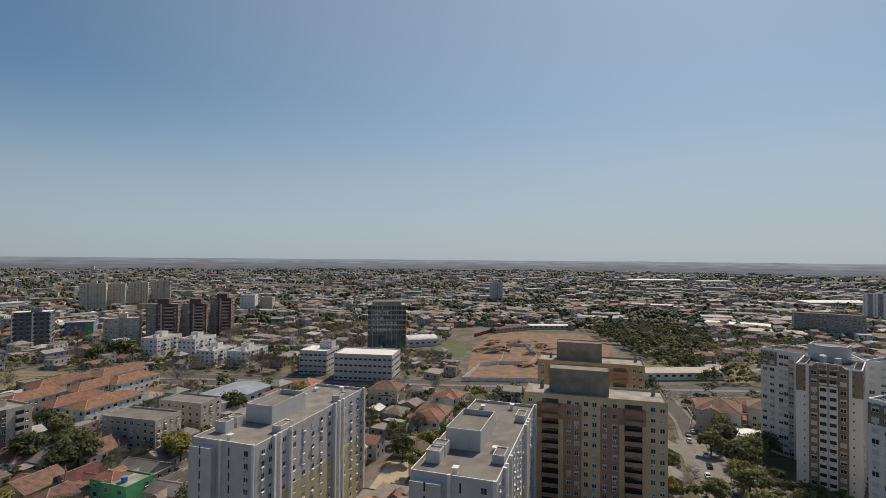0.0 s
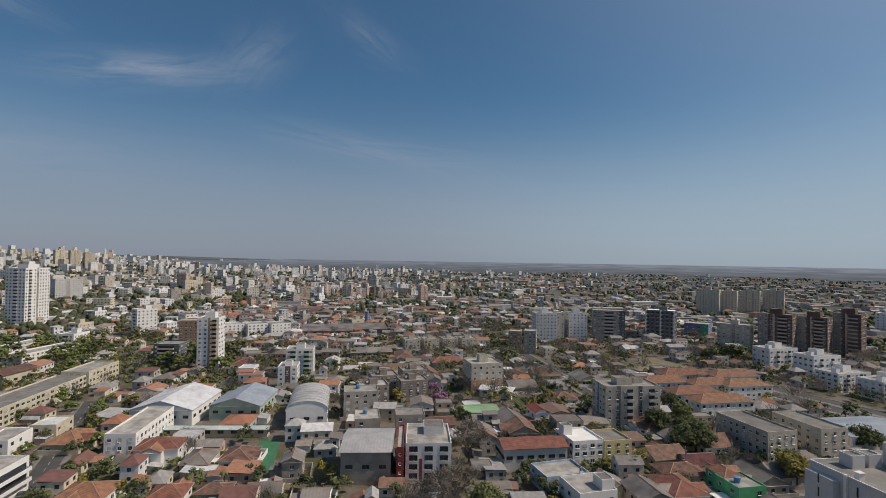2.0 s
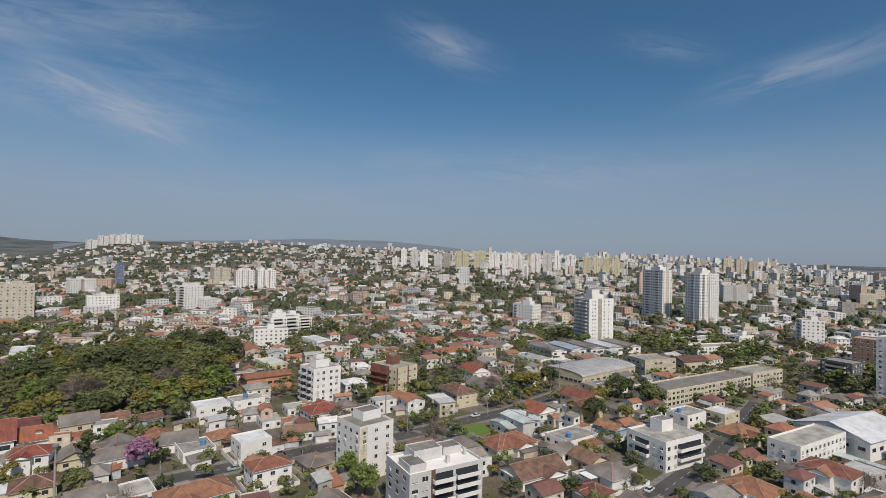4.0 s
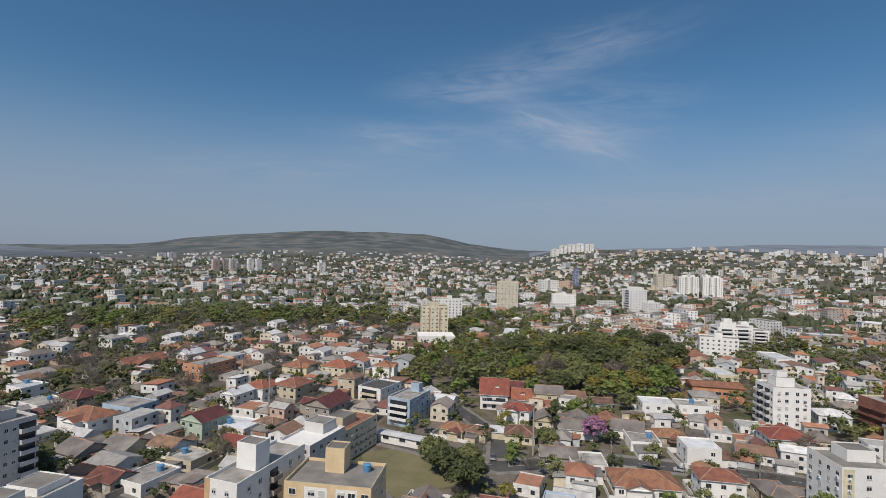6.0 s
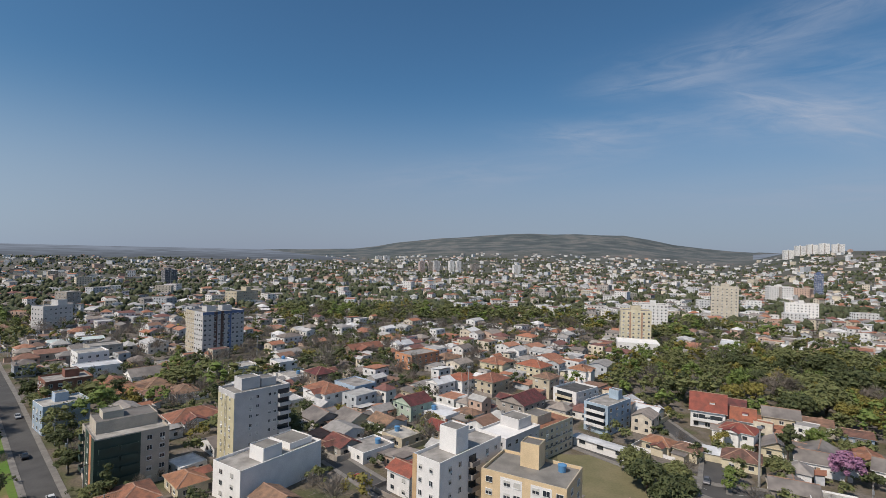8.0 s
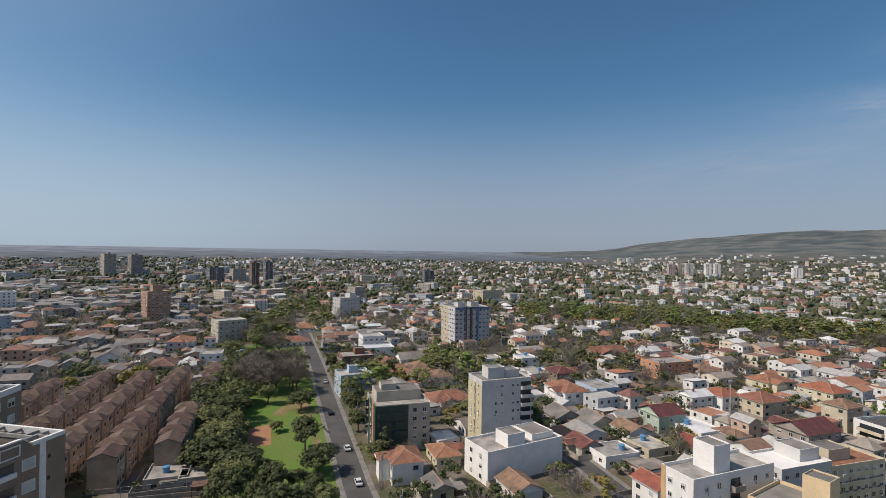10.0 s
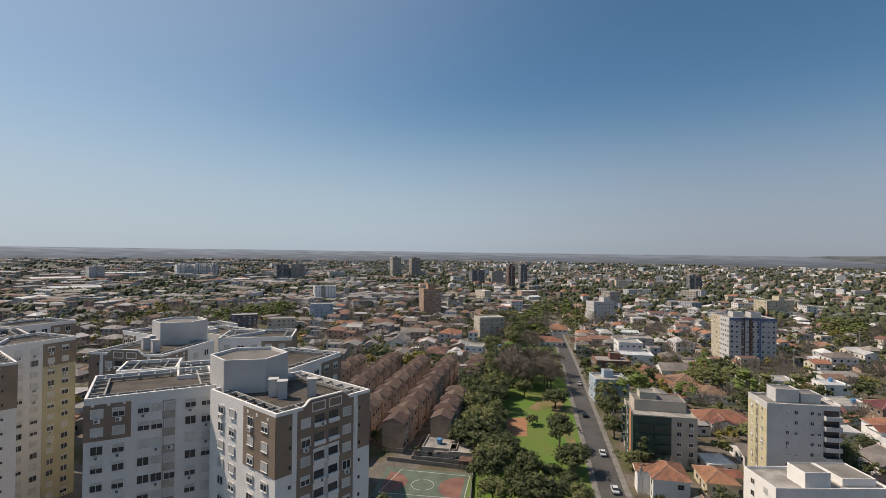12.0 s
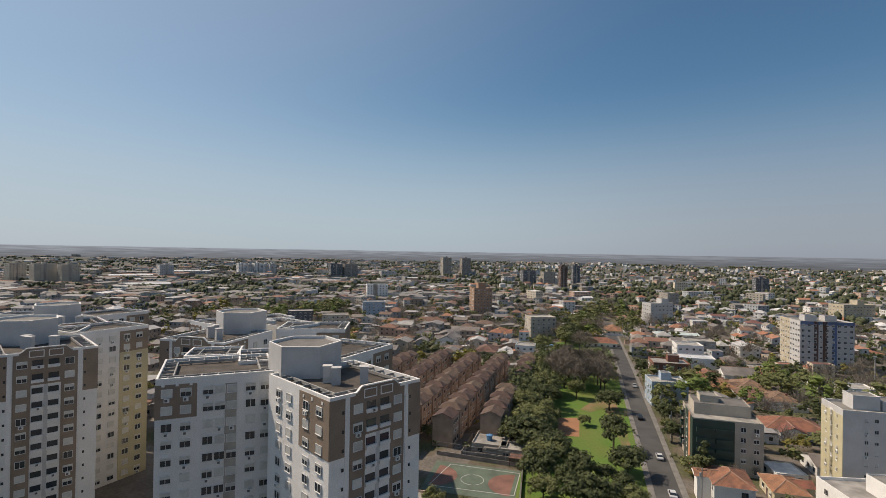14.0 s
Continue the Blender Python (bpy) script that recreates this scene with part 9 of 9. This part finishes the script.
towers.done("distant_towers", "scattered distant apartment towers in pale colours", "buildings", FAR_TOWER)


def clump(v, f, rn, x, y, z, s, lobes=2):
    """One small uneven tree crown of a far wood."""
    for _ in range(lobes):
        cx, cy, cz = x + rn.uniform(-1, 1) * s, y + rn.uniform(-1, 1) * s, z + rn.uniform(0.9, 1.7) * s
        k = len(v)
        for a, rr in ((-0.6, 0.7), (0.3, 0.9)):
            for q in range(5):
                t = 1.257 * q + a
                g = s * rr * rn.uniform(0.65, 1.2)
                v.append((cx + g * math.cos(t), cy + g * math.sin(t), cz + a * s * rn.uniform(0.7, 1.2)))
        v.append((cx + rn.uniform(-0.3, 0.3) * s, cy + rn.uniform(-0.3, 0.3) * s, cz + 0.95 * s))
        for q in range(5):
            w = (q + 1) % 5
            f.append((k + q, k + w, k + 5 + w, k + 5 + q))
            f.append((k + 5 + q, k + 5 + w, k + 10))


shrubs = []
for k in range(16000):
    a, r = rnd.uniform(0, 2 * math.pi), math.sqrt(rnd.uniform(90 ** 2, 440 ** 2))
    x, y = r * math.cos(a), r * math.sin(a)
    s = rnd.uniform(0.35, 0.85)
    if wooded(x, y) > 0.16 and not (8 < x < 155 and 300 < y < 545) and not taken(x, y, 0.9 * s):
        shrubs.append((r, x, y, s, 0.3))
        TAKEN.append((x, y, 2.0 * s))
kerbside = []
for (ax, ay), (bx, by), half in STREETS:
    ln = math.hypot(bx - ax, by - ay)
    for k in range(int(ln / 8)):
        for side in (-1, 1):
            t, g = (k + rnd.random()) * 8 / ln, side * (half + rnd.uniform(0.2, 1.4))
            x, y = ax + (bx - ax) * t - (by - ay) / ln * g, ay + (by - ay) * t + (bx - ax) / ln * g
            r = math.hypot(x, y)
            if 95 < r < 430 and 95 < math.degrees(math.atan2(-x, y)) % 360 < 190 and rnd.random() < 0.5:
                kerbside.append((r, x, y, rnd.uniform(0.7, 1.25), 0.3))
woods = {}
for r, x, y, s, wd in spots_tree[room:] + shrubs + kerbside:
    kind = rnd.choice(("dark", "mid", "mid", "light", "mid", "mid", "light", "yellow", "gray", "mid", "mid") if wd > 0.7 else ("dark", "mid", "mid", "gray", "mid", "yellow", "dark", "light") if y < 0 and x < 30 else ("dark", "dark", "mid", "gray", "gray", "dark", "yellow", "gray"))
    if wd > 0.9 and y < 0:
        kind = rnd.choice(("dark", "mid", "mid", "light", "yellow", "gray", "dark", "light", "mid", "mid", "yellow"))
    if wd > 0.7 and y > 200:
        kind = rnd.choice(("dark", "dark", "mid", "dark", "mid", "gray"))
    if kind == "gray":
        a, b = twig_cloud(rnd, x, y, s, 420 if wd > 0.9 else 260 if s > 0.5 else 60)
    else:
        big = s > 0.62
        lob = []
        dome = wd > 0.9 and y < 0
        for _ in range(22 if dome else (15 if r < 330 else 13) if wd > 0.7 else (9 if r < 300 else 5) if big else 4):
            t, g = rnd.uniform(0, 6.28), math.sqrt(rnd.random())
            lob.append((x + 2.9 * s * g * math.cos(t), y + 2.9 * s * g * math.sin(t), s * (2.6 + (3.6 if wd > 0.7 else 2.6) * (1 - g * g) * rnd.uniform(0.85 if dome else 0.5, 1.1)), s * (rnd.uniform(0.55, 1.0) if dome else rnd.uniform(0.7, 1.5))))
        a, b = leaf_cloud(rnd, lob, 0.42, 24) if dome else leaf_cloud(rnd, lob, (0.42 if r < 250 else 0.55 if r < 350 else 0.68) if big else (0.2 if r < 240 else 0.3), (28 if r < 250 else 18 if r < 350 else 13) if big else (24 if r < 240 else 11))
    v, f = woods.setdefault(kind, ([], []))
    k = len(v)
    v += a
    f += [tuple(k + q for q in p) for p in b]
for kind, (v, f) in woods.items():
    tagged(new("woodland", mesh_of("woodland", v, f, [LEAF[kind]])), f"{TREE_WORDS[kind]} trees of woods and gardens", "trees", kind="stuff")
v, f = [], []
for k in range(7600):
    a = rnd.uniform(0, 360)
    r = 560 * (3900 / 560) ** rnd.random()
    x, y = -r * math.sin(radians(a)), r * math.cos(radians(a))
    if r > 2600 or rnd.random() > wooded(x, y) * (2.2 if 84 < a < 240 else 1.5):
        continue
    turn, ln = radians(a + rnd.gauss(0, 25)), rnd.uniform(10, 45) * (1 + r / 1500)
    for j in range(rnd.randint(4, 12)):
        s, o = rnd.gauss(0, 0.5) * ln, rnd.gauss(0, 0.3) * ln * 0.5
        px, py = x + s * math.cos(turn) - o * math.sin(turn), y + s * math.sin(turn) + o * math.cos(turn)
        if math.hypot(px, py) > 540:
            clump(v, f, rnd, px, py, terrain(px, py), rnd.uniform(2.0, 4.2) * (1 + (r - 560) / 5000), 2 if r < 950 else 1)
tagged(new("distant_trees", mesh_of("distant_trees", v, f, [FAR_LEAF["woods"]], smooth=True)), "distant tree crowns between the houses", "trees", kind="stuff")


# ---- distance with painted haze ----
def backdrop():
    v, f = [], []
    n = 220
    for k in range(n + 1):
        az = 208 + (360 + 106 - 208) * k / n
        fade = min(1.0, k / 10, (n - k) / 22)
        a = radians(az)
        top = (terrain(-2750 * math.sin(a), 2750 * math.cos(a)) - 3) * (1 - fade) + 65 * fade + 1.2 * noise.noise((k * 0.15, 1.0, 2.0)) + (5 if 326 < az < 342 else 0) * max(0.0, noise.noise((k * 0.4, 5.0, 2.0)))
        for z in (-12, (top - 12) * 0.5, top):
            v.append((-2750 * math.sin(a), 2750 * math.cos(a), z))
        if k:
            q = 3 * k
            f += [(q - 3, q, q + 1, q - 2), (q - 2, q + 1, q + 2, q - 1)]
    far_v, far_f = [], []
    for k in range(61):
        az = 116 + 52 * k / 60
        a = radians(az)
        top = 64 + 3300 * math.tan(radians(np.interp(az, (116, 124, 129, 135, 143, 152, 160, 168), (0.2, 0.5, 1.25, 1.75, 1.9, 1.5, 1.1, 0.6)))) + 6 * noise.noise((k * 0.22, 3.0, 7.0))
        for z in (20, 70, top):
            far_v.append((-3300 * math.sin(a), 3300 * math.cos(a), z))
        if k:
            q = 3 * k
            far_f += [(q - 3, q, q + 1, q - 2), (q - 2, q + 1, q + 2, q - 1)]
    # haze is painted as emission: darker low down, paler towards the top
    m = bpy.data.materials.new("painted_haze_glow")
    m.use_nodes = True
    nd, l = m.node_tree.nodes, m.node_tree.links
    nd.clear()
    out, em, geo = nd.new("ShaderNodeOutputMaterial"), nd.new("ShaderNodeEmission"), nd.new("ShaderNodeNewGeometry")
    sep = nd.new("ShaderNodeSeparateXYZ")
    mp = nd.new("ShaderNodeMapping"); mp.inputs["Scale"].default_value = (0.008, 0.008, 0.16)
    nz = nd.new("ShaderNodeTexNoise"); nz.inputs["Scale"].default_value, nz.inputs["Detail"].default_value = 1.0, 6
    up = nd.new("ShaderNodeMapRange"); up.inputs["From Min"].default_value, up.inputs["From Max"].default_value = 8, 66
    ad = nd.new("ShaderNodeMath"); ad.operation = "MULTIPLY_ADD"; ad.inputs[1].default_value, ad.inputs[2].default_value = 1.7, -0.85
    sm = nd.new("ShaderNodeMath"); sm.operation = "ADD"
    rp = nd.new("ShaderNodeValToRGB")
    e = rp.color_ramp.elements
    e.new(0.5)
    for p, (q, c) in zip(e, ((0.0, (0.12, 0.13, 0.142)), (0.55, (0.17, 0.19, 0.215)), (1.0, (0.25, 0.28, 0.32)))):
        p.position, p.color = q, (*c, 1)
    # the painted haze glows more towards the sun's side
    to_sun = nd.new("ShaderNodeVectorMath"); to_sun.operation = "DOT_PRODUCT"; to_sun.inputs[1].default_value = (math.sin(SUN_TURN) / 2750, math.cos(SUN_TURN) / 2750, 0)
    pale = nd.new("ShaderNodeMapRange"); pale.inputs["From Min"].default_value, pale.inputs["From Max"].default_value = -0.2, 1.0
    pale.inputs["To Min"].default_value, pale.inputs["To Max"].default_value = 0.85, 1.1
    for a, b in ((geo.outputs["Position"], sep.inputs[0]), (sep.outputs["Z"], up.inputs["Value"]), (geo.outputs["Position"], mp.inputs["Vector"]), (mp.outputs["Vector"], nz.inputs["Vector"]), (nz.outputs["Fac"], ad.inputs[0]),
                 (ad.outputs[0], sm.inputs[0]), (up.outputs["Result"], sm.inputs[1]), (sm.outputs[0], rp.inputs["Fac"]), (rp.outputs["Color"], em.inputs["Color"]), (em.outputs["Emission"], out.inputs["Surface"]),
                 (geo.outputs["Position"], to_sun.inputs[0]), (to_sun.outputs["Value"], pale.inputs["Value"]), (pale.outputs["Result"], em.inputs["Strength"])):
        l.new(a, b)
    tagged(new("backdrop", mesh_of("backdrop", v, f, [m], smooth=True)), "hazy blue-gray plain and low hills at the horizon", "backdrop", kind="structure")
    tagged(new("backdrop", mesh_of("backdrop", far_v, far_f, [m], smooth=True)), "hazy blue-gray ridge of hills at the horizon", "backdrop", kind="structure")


backdrop()
